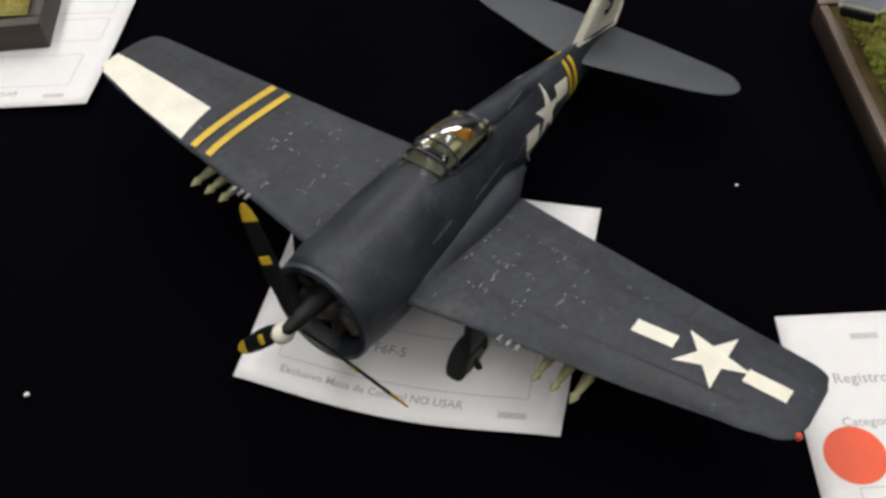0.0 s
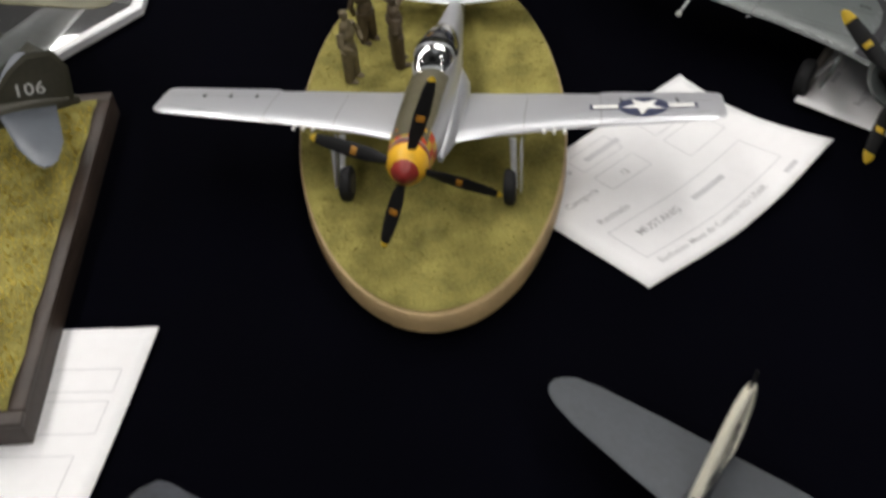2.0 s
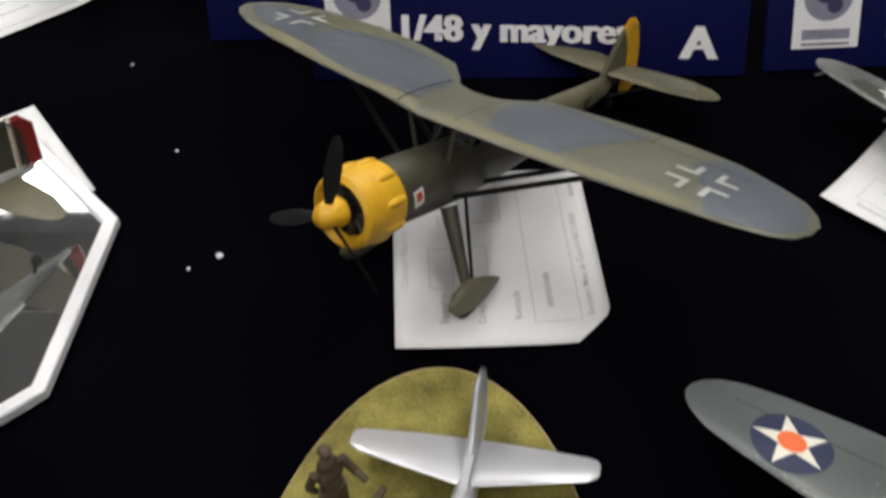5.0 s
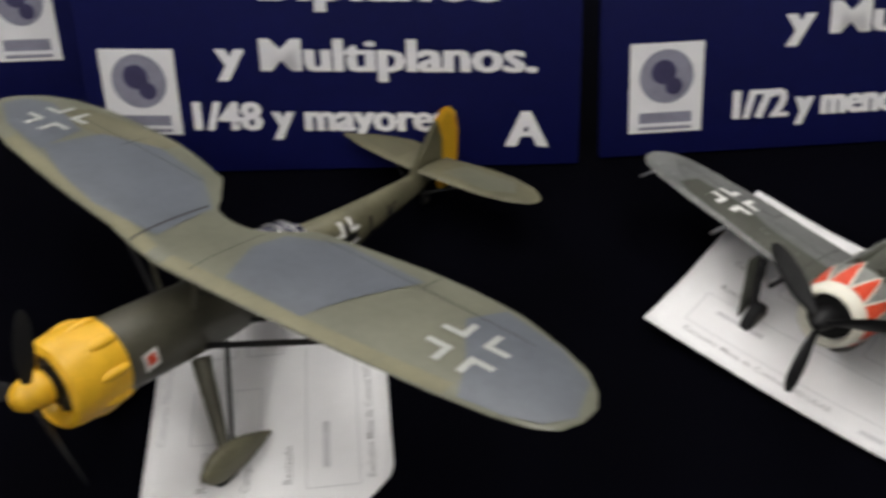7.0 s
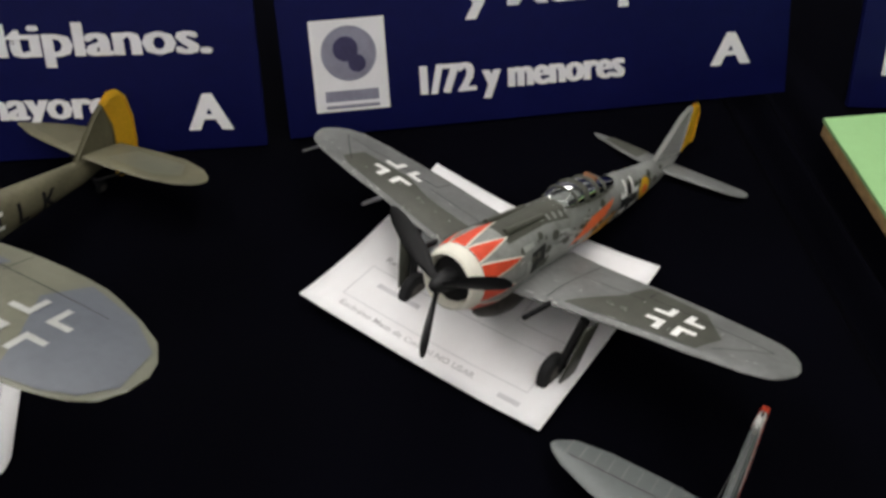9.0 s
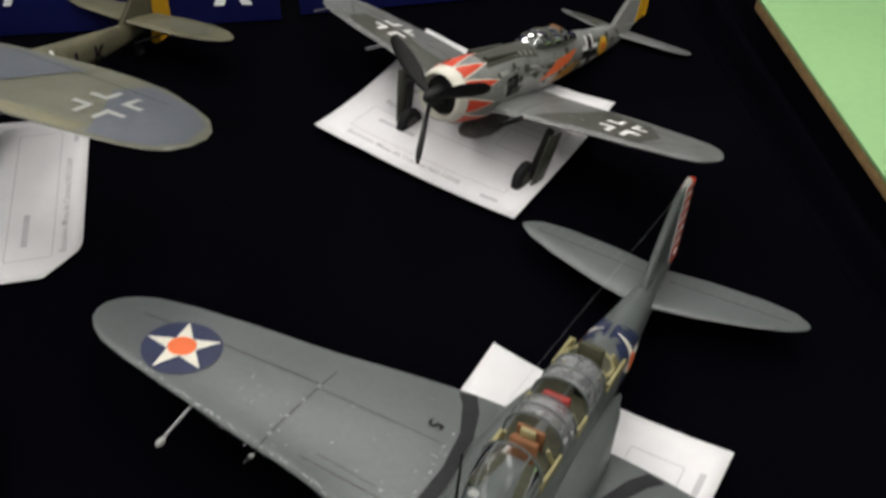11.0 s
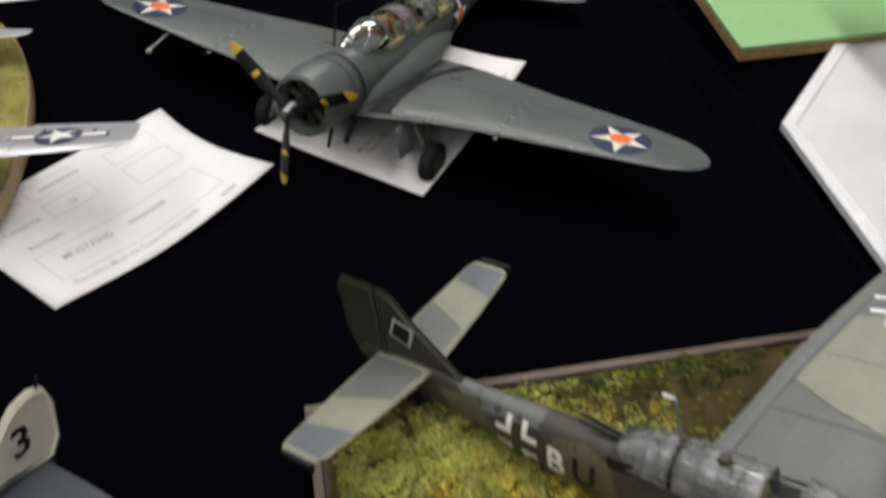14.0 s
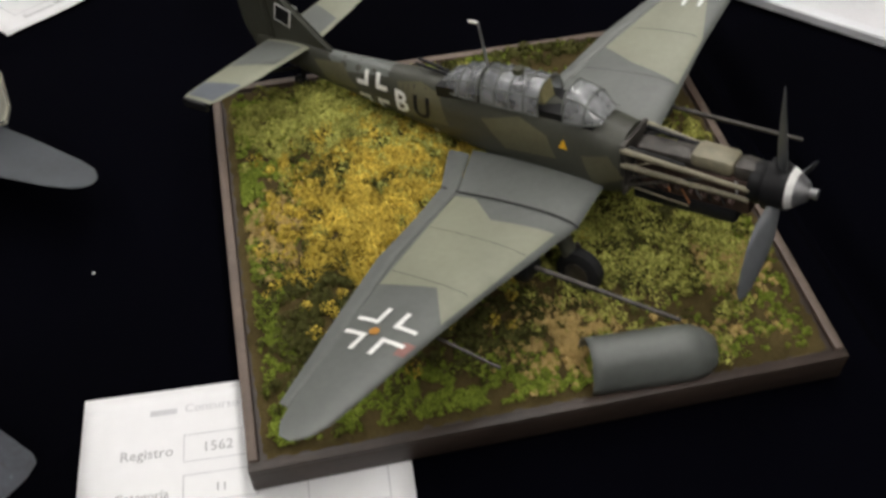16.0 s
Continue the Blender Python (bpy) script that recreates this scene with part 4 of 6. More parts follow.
def silver_fighter():
    ob = thing("model_aircraft", pose(0.0078, 0.4393, 0.0485, -16.1, -0.6, -10.9), "silver fighter model with yellow and red checkered nose and star insignia", "model aircraft", "model aircraft on the table")
    h = Hull([(-36, 7.6, 8.6, 8.6, 2, 2), (-26, 8.4, 9.4, 11, 2, 2.2), (-10, 9, 10.4, 14, 1.5, 2.3), (10, 9.4, 11.4, 16, 1, 2.3), (30, 9.6, 11, 17, 1, 2.3), (50, 9.2, 11.5, 18, 1.5, 2.2), (68, 8, 11, 17, 2, 2.2), (82, 6.6, 10, 11, 3, 2.1),
              (105, 4.6, 8, 7, 4.5, 2), (125, 2.8, 6, 4.5, 6, 2), (141, 1, 4, 2.5, 7, 2)])
    fus = part("fuselage", h.mesh(), SILVER, ob)
    w = Wing([(6, -4, 50, -9, 8.4), (14, 1, 48, -8.3, 8), (30, 6, 46, -7.5, 7), (50, 9, 44.5, -6.5, 6.2), (67, 10.3, 42.3, -5.7, 5.6), (69, 10.5, 44, -5.6, 5.4), (100, 12.6, 41, -4, 4.2), (111.5, 13.6, 39.9, -3.4, 3.2), (114.8, 14.8, 38.8, -3.2, 1.9), (116.2, 17.5, 36.8, -3.1, 0.8)])
    wl, wr = wings(ob, w, SILVER)
    for s in (-1, 1):
        bm = Hull([(-14, 1, 1, 1, -9, 2), (5, 5, 5, 4, -8, 2), (30, 6, 6, 4, -7, 2), (50, 5, 4.5, 3, -5, 2), (62, 1, 1, 1, -3, 2)]).mesh()
        bmesh.ops.translate(bm, verts=bm.verts, vec=(s * 8 * MM, 0, 0))
        part("wing_root_fairing", bm, SILVER, ob)
    t = Wing([(1.5, 110, 134, 10.5, 4), (20, 114.5, 133, 11, 3), (38, 119, 131, 11.5, 2), (41, 121, 130, 11.5, 1.4), (42, 123, 128, 11.5, 0.6)])
    tailplanes(ob, t, SILVER)
    part("fin", slab_fin([(100, 10), (118, 16), (129, 33), (133, 35.5), (143, 35), (146, 30), (148, 14), (144, 6), (128, 6)], 2.6), SILVER, ob)
    part("nose_panel", patch([[(-6.6, -34), (6.6, -34), (7.4, -10), (7.6, 24), (-7.6, 24), (-7.4, -10)]], on_top(h, 0.5), 8), OLIVE, fus, "olive anti-glare panel")
    # checkered ring
    n = 20
    for row in range(2):
        for k in range(n):
            bm = bmesh.new()
            quad = []
            for yy, aa in ((0, 0), (0, 1), (1, 1), (1, 0)):
                y = -35.6 + 5 * (row + yy)
                ww, uu, dd, cc, pp = lerp_rows(h.rows, y)
                a = 2 * math.pi * (k + aa) / n
                ca, sa = math.cos(a), math.sin(a)
                quad.append(V3((ww + 0.2) * math.copysign(abs(ca) ** (2 / pp), ca), y, cc + ((uu if sa > 0 else dd) + 0.2) * math.copysign(abs(sa) ** (2 / pp), sa)))
            bm.faces.new([bm.verts.new(q) for q in quad])
            part("check", bm, YELLOW if (row + k) % 2 else RED, fus)
    propeller(ob, (0, -41, 2), 35, (72, 162, 252, 342), 5.6, YELLOW, BLACK, (("spinner_base", [(3, 7.8), (5, 7.8)], MAROON), ("spinner", [(-4.6, 4.9), (-3, 6.2), (0, 7.4), (3, 7.8)], GOLD), ("spinner_tip", [(-8.2, 0.6), (-7.4, 2.2), (-6.2, 3.8), (-4.6, 4.95)], MAROON)), mark=AMBER, twist=4, tip_from=6)
    # insignia
    cx, cy = 84.6, 25.4
    disc = part("roundel", patch(disc_poly(cx, cy, 10), on_wing(w, 0.16), 3), NAVY, wr, "dark blue roundel")
    part("star", patch(star_poly(cx, cy, 9.2, -96), on_wing(w, 0.3), 3), WHITE, wr)
    for s in (-1, 1):
        part("bar_edge", patch([rect(cx + s * 15.3, cy - 0.3, 11.5, 5.6)], on_wing(w, 0.16), 3), NAVY, wr)
        part("bar", patch([rect(cx + s * 14.8, cy - 0.3, 10, 4)], on_wing(w, 0.3), 3), WHITE, wr)
    for s, ww in ((-1, wl), (1, wr)):
        ls = [line(s * 68, 11, s * 68, 42), line(s * 69, 34, s * 112, 29.5), line(s * 30, 4, s * 110, 19), line(s * 38, 5, s * 38, 39), line(s * 88, 30, s * 88, 37), line(s * 98, 30, s * 98, 36)]
        lines_on(ww, ls, on_wing(w, 0.1), 5, FAINT)
        for k in range(3):
            part("aileron_hinge", block(bmesh.new(), (s * (76 + 11 * k), 32.6 - 1.2 * k, w.top(76 + 11 * k, 32.6 - 1.2 * k) + 0.2), (0.8, 2.6, 0.5), bevel=0.1), BLACK, ww)
            part("gun_barrel", rod((s * (46 + 4 * k), 6.0, -6.6), (s * (46 + 4 * k), 11, -6.6), 0.65, 0.8), WHITE, ob, "white gun port")
        # landing gear
        part("landing_leg", rod((s * 34, 6, -9), (s * 35, 2.5, -29), 1.4, 1.2), SILVER, ob)
        part("leg_door", block(bmesh.new(), (s * 37.4, 5, -20), (0.7, 9, 20), bevel=0.2), SILVER, ob)
        tyre(ob, (s * 33, 2.5, -28.6), 7.4, 4.6)
    part("tail_wheel_leg", rod((0, 112, 0), (0, 116, -4), 1), STEEL, ob)
    tyre(ob, (0, 117, -4.5), 3, 2)
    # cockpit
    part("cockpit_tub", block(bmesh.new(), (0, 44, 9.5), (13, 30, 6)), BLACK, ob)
    part("seat", block(bmesh.new(), (0, 54, 13), (7, 3, 8), (-12, 0, 0), 0.8), COCKPIT, ob)
    part("gunsight", block(bmesh.new(), (0, 33, 13.6), (3, 3, 3), bevel=0.6), BLACK, ob)
    canopy(ob, [(22, 6.2, 0.8, 1, 11.6, 2.2), (30, 7.6, 4.6, 1, 11.4, 2.6), (37, 8, 7, 1, 11.2, 2.6)], GLASS, SILVER, (37,), "windscreen", 0.45)
    canopy(ob, [(42, 8.2, 7.6, 1, 11.2, 2.2), (48, 8.2, 8.2, 1, 11.2, 2.1), (58, 7, 6.8, 1, 11.4, 2), (70, 4.4, 3.6, 1, 11.6, 2), (80, 1, 0.6, 1, 11.4, 2)], glass_mat("smoky_canopy_plastic", (0.5, 0.52, 0.55)), BLACK, (42,), "sliding_hood", 0.6)


def figurine(x, y, turn, arms, cap, m, stout=1.0):
    """A small painted statuette, one plain mesh."""
    bm = bmesh.new()
    for s in (-1, 1):
        tube(bm, (s * 2.3, 0, 0.4), (s * 1.9, 0, 17), 1.9, 2.3, 10)
        ball(bm, (s * 2.3, -1.3, 0.9), 1.6, (0.9, 1.8, 0.6), 8)
    for a, b in (((0, 0, 15), (4.2, 2.8)), ((0, 0, 19), (3.6, 2.5)), ((0, 0, 25), (4.4, 2.9)), ((0, 0, 29), (3.2, 2.2))):
        ball(bm, a, 1, (b[0], b[1], 4.0), 12)
    for s, (ex, ey, ez), (hx, hy, hz) in arms:
        tube(bm, (s * 4.2, 0, 28), (ex, ey, ez), 1.5, 1.3, 8)
        tube(bm, (ex, ey, ez), (hx, hy, hz), 1.3, 1.0, 8)
    tube(bm, (0, 0, 30), (0, 0, 33), 1.2, 1.2, 8)
    ball(bm, (0, 0, 34.4), 2.2, (0.9, 1, 1.15), 10)
    ball(bm, (0, 0, 36.2), 2.6 if cap else 2.1, (1.05, 1.15, 0.5), 10)
    for v in bm.verts:
        k = stout if v.co.z < 0.031 else 0.9
        v.co.x, v.co.y = v.co.x * k, v.co.y * k
    ob = part("figurine", bm, m)
    ob.matrix_world = pose(x, y, 0.0132, 0, 0, turn)
    return tagged(ob, "small brown painted standing figurine on the grass base", "figurine", "figurines on the oval base")


oval_base()
silver_fighter()
figurine(-0.0220, 0.5168, 60, ((-1, (-6.5, -1, 23), (-4, -4, 20)), (1, (6.5, -1, 23), (4, -4, 20))), False, TANFIG, 1.15)
figurine(-0.0138, 0.5458, 40, ((-1, (-6, 1, 22), (-4, 2, 16)), (1, (6, -3, 23), (7, -7, 21))), True, KHAKI, 1.2)
figurine(-0.0003, 0.5245, 100, ((-1, (-6, 1, 23), (-5, 1, 17)), (1, (6.5, -2, 25), (9, -5, 28))), False, KHAKI, 1.35)
navy_fighter()


# ---- 3: high-wing army co-operation aircraft ----
def parasol_aircraft():
    ob = thing("model_aircraft", pose(0.0146, 0.6790, 0.0440, -15.8, -2.7, -38.3), "grey-green high-wing model aircraft with yellow cowling and yellow rudder", "model aircraft", "model aircraft on the table")
    h = Hull([(-34, 13, 13, 13, 3, 2), (-24, 13, 13.5, 13.5, 2.5, 2), (-8, 12, 13, 14, 2, 2.2), (12, 11, 12, 14.5, 1.5, 2.4), (35, 10.5, 12, 14, 1.5, 2.4), (60, 9.5, 12, 12.5, 2, 2.3), (82.5, 7.8, 10.5, 10, 2.5, 2.2), (109.5, 5.4, 9, 7, 4, 2), (136.5, 3, 7, 4, 6, 2), (150, 1.2, 4, 2, 8, 2)])
    fus = part("fuselage", h.mesh(y1=62.0), DARK_OLIVE, ob, "dark olive fuselage")
    part("rear_fuselage", h.mesh(y0=58.0), OLIVE_TAIL, ob, "olive green rear fuselage")
    part("cowling", spin_y([(-46, 10), (-49, 11), (-50.5, 12.8), (-49, 14.6), (-44, 15.4), (-34, 15.5), (-29, 14.6), (-28, 13)], 36, 3, False, False), GOLD, ob, "chrome yellow engine cowling")
    for k in range(9):
        a = 2 * math.pi * (k + 0.5) / 9
        part("cowl_bulge", ball(bmesh.new(), (14.6 * math.cos(a), -35, 3 + 14.6 * math.sin(a)), 2.6, (0.8, 2.4, 0.8), 12), GOLD, ob, "yellow rocker bulge")
    # added black disc for the shade inside the cowling
    part("cowl_dark_disc", spin_y([(-44, 0.5), (-44, 13)], 20, 3, False, False), BLACK, ob)
    radial_engine(ob, -47, 3, 12)
    # wing: slight gull at the middle, cut-out at the trailing edge
    w = Wing(smooth_rows([(0, -8, 29, 30.5, 6), (10, -8, 31, 30.6, 6), (16, -7.5, 36, 30.6, 6.2), (25, -7, 45, 30.5, 6.4), (46, -5.5, 49.5, 30.2, 6.2), (76, -2.5, 53.5, 29.8, 5.6), (105, 1, 53, 29.4, 4.8), (125, 4.5, 47, 29.1, 4), (136, 8, 42, 28.9, 3), (143, 13, 35, 28.8, 1.8), (146, 20, 29, 28.8, 0.8)], 3))
    wm = Wing(smooth_rows([(0, -8, 29, 30.5, 6), (10, -6.5, 31, 30.6, 6), (16, -5, 38, 30.6, 6.2), (28, -2, 50, 30.4, 6.4), (64, 3, 59.5, 30, 6), (106, 11, 61, 29.4, 4.8), (125, 16.5, 58, 29.2, 4), (138, 23, 52, 29, 2.6), (144.5, 29, 45, 28.9, 1.4), (147, 34, 40, 28.9, 0.7)], 3))
    wl, wr = part("wing", wm.mesh(-1), GREY_GREEN, ob), part("wing", w.mesh(1), GREY_GREEN, ob)
    part("camouflage", patch([[(114, 4), (128, 6.5), (138, 11), (144, 20), (139, 37), (124, 46), (101, 51), (94, 37), (107, 18)]], on_wing(w), 6), GREY_BLUE, wr, "grey-blue camouflage patch")
    part("camouflage", patch([[(18, 20), (26, 0), (57, 1), (62, 19), (72, 45), (38, 45), (20, 34)]], on_wing(w), 6), GREY_BLUE, wr, "grey-blue camouflage patch")
    part("camouflage", patch([[(-9, 2), (-44, 3), (-70, 9), (-93, 18), (-88, 42), (-62, 50), (-32, 44), (-12, 30)]], on_wing(wm), 6), GREY_BLUE, wl, "grey-blue camouflage patch")
    part("camouflage", patch([[(-141, 33), (-122, 22), (-92, 16), (-96, 38), (-128, 48), (-140, 43)]], on_wing(wm), 6), GREY_BLUE, wl, "grey-blue camouflage patch")
    part("camouflage", patch([[(-124, 40), (-62, 40), (-60, 59), (-112, 56)]], on_wing(wm, 0.27), 6), OLIVE_TAIL, wl, "olive camouflage patch")
    for s, ww in ((-1, wl), (1, wr)):
        wing = w if s > 0 else wm
        edge = [(s * x, lerp_rows(wing.rows, x)[0] + 0.3) for x in (4, 30, 60, 85, 110)]
        part("leading_edge", patch([edge + [(x, y + 5.5) for x, y in edge[::-1]]], on_wing(wing, 0.26), 4), TAN, ww, "yellowed leading edge")
        cross_on(ww, on_wing(wing, 0.5), 103.5 if s > 0 else -112, 24.5 if s > 0 else 38.5, 12, 3.2, 2.4, 2, FW_LIGHT)
        lines_on(ww, [line(s * 14, -5, s * 14, 30, 1.1 if s < 0 else 0.35), line(s * 30, 42, s * 118, 41 + (6 if s < 0 else 0)), line(s * 74, 40, s * 74, 52)], on_wing(wing, 0.38), 5, LINE)
        for y in (4, 26):
            part("wing_strut", rod((s * 9, y + 2, -6), (s * (72 if s > 0 else 84), y + (4 if s > 0 else 26), 27), 1.2, 1.1, 8), BLACK, ob)
        for y0, x1, y1 in ((2, 12, 0), (14, 12, 20)):
            part("cabane_strut", rod((s * 8, y0, 11), (s * x1, y1, 29), 0.9, 0.9, 8), DARK_OLIVE, ob)
        # undercarriage with spats
        part("landing_leg", rod((s * 11, 2, -8), (s * 29, -4, -37), 3.6, 2.0, 12), DARK_OLIVE, ob)
        spat = Hull([(-12, 0.8, 1.5, 1.5, -40, 2), (-8, 3.2, 6, 5.5, -40, 2), (-1, 4.2, 8, 6.5, -40, 2), (8, 3.6, 6.5, 5.5, -40, 2), (17, 1.6, 3, 3, -40, 2), (21, 0.4, 1, 1, -40, 2)], 20).mesh()
        bmesh.ops.translate(spat, verts=spat.verts, vec=(s * 30 * MM, -4 * MM, 0))
        part("wheel_spat", spat, OLIVE_TAIL, ob, "dark olive wheel spat")
        tyre(ob, (s * 30, -5, -42), 7.2, 4)
        part("undercarriage_brace", rod((s * 9, 16, -9), (s * 28, 0, -34), 0.8, 0.8, 8), BLACK, ob)
    t = Wing([(1.5, 136, 158, 14.5, 3.2), (18, 137, 162, 14.3, 3), (34, 139, 164, 14.2, 2.4), (46, 143, 161.5, 14.1, 1.8), (52, 147.5, 157.5, 14, 1.2), (54, 151, 154.5, 14, 0.5)])
    for o in tailplanes(ob, t, OLIVE_TAIL):
        pass
    part("camouflage", patch([[(10, 142), (34, 143), (44, 150), (38, 159), (14, 156)]], on_wing(t), 4), GREY_GREEN, ob, "grey-green camouflage patch")
    part("camouflage", patch([[(-12, 140), (-34, 143), (-40, 148), (-30, 159), (-12, 155)]], on_wing(t), 4), JU_TAN, ob, "tan camouflage patch")
    for s in (-1, 1):
        part("tail_strut", rod((s * 3, 140, 3), (s * 26, 148, 14), 0.6, 0.6, 6), BLACK, ob)
    part("fin", slab_fin([(130, 9), (145, 31), (149, 35), (155, 24), (157, 9)], 2.4), OLIVE_TAIL, ob)
    part("rudder", slab_fin([(156, -1), (157, 12), (155, 24), (149, 35), (153, 39), (158, 39), (163, 35), (167, 25), (169, 12), (168, 0), (163, -4)], 2.4), GOLD, ob, "chrome yellow rudder")
    for s in (-1, 1):
        cross_on(ob, on_side(h, s), 84, 4.5, 7.5, 2, 1.7, material=WHITE, cuts=2)
        part("cross_bar", patch([rect(84, 4.5, 12, 2.6), rect(84, 4.5, 2.6, 12)], on_side(h, s, 0.13), 2), BLACK, ob)
    for txt, y in (("L", 98), ("K", 111)):
        bm = letters(txt, 12, 0.25, cut=1.5)
        part("code_letter", lay(bm, lambda a, b, y=y: on_side(h, 1, 0.4)(y + a, 0.0 + b)), BLACK, ob, "black code letter")
    part("badge", patch([rect(-20, 4, 6, 7, 8)], on_side(h, 1), 2), WHITE, fus, "small red and white unit badge")
    part("badge_mark", patch([rect(-20, 4.5, 3.6, 4, 8)], on_side(h, 1, 0.3), 2), RED, fus)
    propeller(ob, (0, -57, 4.5), 33, (84, 204, 322), 6.5, None, BLACK, (("spinner", [(-5.5, 0.8), (-4.5, 3.2), (-2, 5), (2, 5.8), (6, 6)], GOLD), ("spinner_ring", [(6, 5.6), (9, 5.6)], BLACK)))
    # cabin
    part("cockpit_tub", block(bmesh.new(), (0, 40, 11), (15, 42, 5)), BLACK, ob)
    canopy(ob, [(8, 6, 3, 1, 12.5, 2.2), (16, 8.5, 11, 1, 12.3, 2.4), (30, 8.8, 12, 1, 12.2, 2.4), (38, 8.4, 10, 1, 12.2, 2.3)], GLASS, DARK_OLIVE, (16, 24, 32, 38))
    canopy(ob, [(44, 8, 8.5, 1, 12.2, 2.2), (54, 8, 8, 1, 12.4, 2.2), (62, 6.5, 4.5, 1, 12.6, 2.1)], GLASS, STEEL, (44, 50, 56), "rear_canopy", 0.6)
    part("tail_wheel_leg", rod((0, 142, 3), (0, 146, -3), 0.9), BLACK, ob)
    tyre(ob, (0, 147, -3.5), 3, 2)


# ---- 4: grey radial fighter with red tooth pattern ----
def radial_fighter():
    ob = thing("model_aircraft", pose(0.2656, 0.6940, 0.0307, -18.2, -1.9, -48.0), "mottled grey fighter model with red sawtooth nose and yellow rudder", "model aircraft", "model aircraft on the table")
    h = Hull([(-33, 11, 11, 11.2, -1, 2), (-27, 12.6, 12.6, 12.8, -1, 2), (-16, 13.8, 13.8, 14.2, -1, 2), (-6, 13, 14, 14.5, -1, 2.1), (10, 11, 13.5, 14, 0, 2.2), (30, 10, 12.5, 13, 1, 2.2), (55, 8.6, 12, 11, 1.5, 2.1), (80, 6.8, 10, 8.5, 2.5, 2), (105, 4.8, 7.5, 6, 4, 2), (125, 2.6, 5, 4, 5.5, 2), (140, 1, 3, 2, 6, 2)])
    fus = part("fuselage", h.mesh(cap0=False), FW_FUS, ob)
    part("cowl_ring", spin_y([(-31, 8.4), (-34, 8.8), (-36, 9.6), (-35.4, 10.7), (-33, 11.5), (-30.5, 12.1)], 32, -1, False, False), IVORY, ob, "white cowling ring")
    # flat black backing, painted shade behind the fan
    part("cowl_dark_disc", spin_y([(-31, 0.5), (-31, 10)], 20, -1, False, False), BLACK, ob)
    part("cooling_fan", spin_y([(-33.5, 3), (-33, 8.2)], 12, -1, False, False), BLACK, ob)
    n = 10
    for k in range(n):
        tip = -10.5 - 4 * (k % 2)
        for name, f0, f1, y_tip, lift, m, lab in (("tooth_border", 0.0, 1.0, tip + 2.2, 0.2, IVORY, "white edge of the sawtooth"), ("tooth", 0.1, 0.9, tip, 0.42, TOOTH_RED, "orange-red sawtooth")):
            rows = []
            bm = bmesh.new()
            for i in range(7):
                u = i / 6
                y = -30 + (y_tip + 30) * u
                ww, uu, dd, cc, pp = lerp_rows(h.rows, y)
                row = []
                for j in range(5):
                    f = 0.5 + ((f0 + (f1 - f0) * j / 4) - 0.5) * (1 - 0.97 * u)
                    a = 2 * math.pi * (k + f) / n + 0.2
                    row.append(bm.verts.new(V3((ww + lift) * math.cos(a), y, cc + ((uu if math.sin(a) > 0 else dd) + lift) * math.sin(a))))
                rows.append(row)
            for ra, rb in zip(rows, rows[1:]):
                for j in range(4):
                    bm.faces.new((ra[j], ra[j + 1], rb[j + 1], rb[j]))
            part(name, bm, m, fus, lab)
    w = Wing(smooth_rows([(8, -11, 36, -8.5, 9), (30, -8.5, 33, -6, 7.5), (55, -6, 31.5, -2.8, 6.2), (76, -4.5, 29.5, -0.5, 5.2), (95, -2, 26.5, 1.6, 4), (103, 1, 23, 2.4, 2.8), (106.5, 5, 18.5, 2.8, 1.6), (108.4, 9.5, 14, 3, 0.6)], 3))
    wl, wr = wings(ob, w, FW_GREY)
    for s, ww in ((-1, wl), (1, wr)):
        part("camouflage", patch([[(s * 10, -9), (s * 40, -6), (s * 80, -1.5), (s * 86, 1), (s * 84, 12), (s * 60, 14), (s * 46, 9), (s * 12, 8)] if s < 0 else [(30, -6), (78, -1.5), (82, 10), (70, 25), (46, 29), (42, 12)]], on_wing(w), 6), FW_DARK, ww, "grey-green camouflage patch")
        cross_on(ww, on_wing(w, 0.5), s * 65.2, 12.5 if s < 0 else 9, 9.2, 2.2, 2.5, 2, material=WHITE, cuts=3)
        lines_on(ww, [line(s * 24, -8, s * 24, 32), line(s * 50, 20, s * 98, 16), line(s * 50, 20, s * 50, 29), line(s * 20, 16, s * 50, 16), line(s * 82, 2, s * 98, 16)], on_wing(w, 0.36), 5, LINE)
        wear = []
        for k in range(46):
            x = random.uniform(14, 100)
            y0, y1 = lerp_rows(w.rows, x)[:2]
            wear.append(rect(s * x, random.choice((y0 + 1.2, y1 - 2, 16 - 0.02 * x, 4)) + random.gauss(0, 0.6), random.uniform(0.5, 2.6), random.uniform(0.15, 0.4), random.choice((3 * s, 3 * s, 90))))
        tagged(part("paint_wear", patch(wear, on_wing(w, 0.4), 1), FW_LIGHT, ww, "pale worn paint along the panel edges"), kind="stuff")
        part("gun_barrel", rod((s * 26, -24, -6.5), (s * 26, -8, -6.5), 0.9, 1.1), BLACK, ob)
        # long undercarriage
        part("landing_leg", rod((s * 39, -4, -8), (s * 35, -6, -31), 1.9, 1.5), BLACK, ob)
        part("leg_door", block(bmesh.new(), (s * 40.5, -5, -21), (0.8, 9.5, 25), (0, 9 * s, 0), 0.3), FW_DARK, ob)
        tyre(ob, (s * 33.2, -7, -32.4), 7.6, 4.4)
    part("gun_barrel", rod((-58, -16, -3), (-58, -4, -3), 0.7, 0.8), STEEL, ob)
    part("pitot_tube", rod((-98, -10, 1.5), (-98, 2, 1.8), 0.5, 0.5, 6), STEEL, ob)
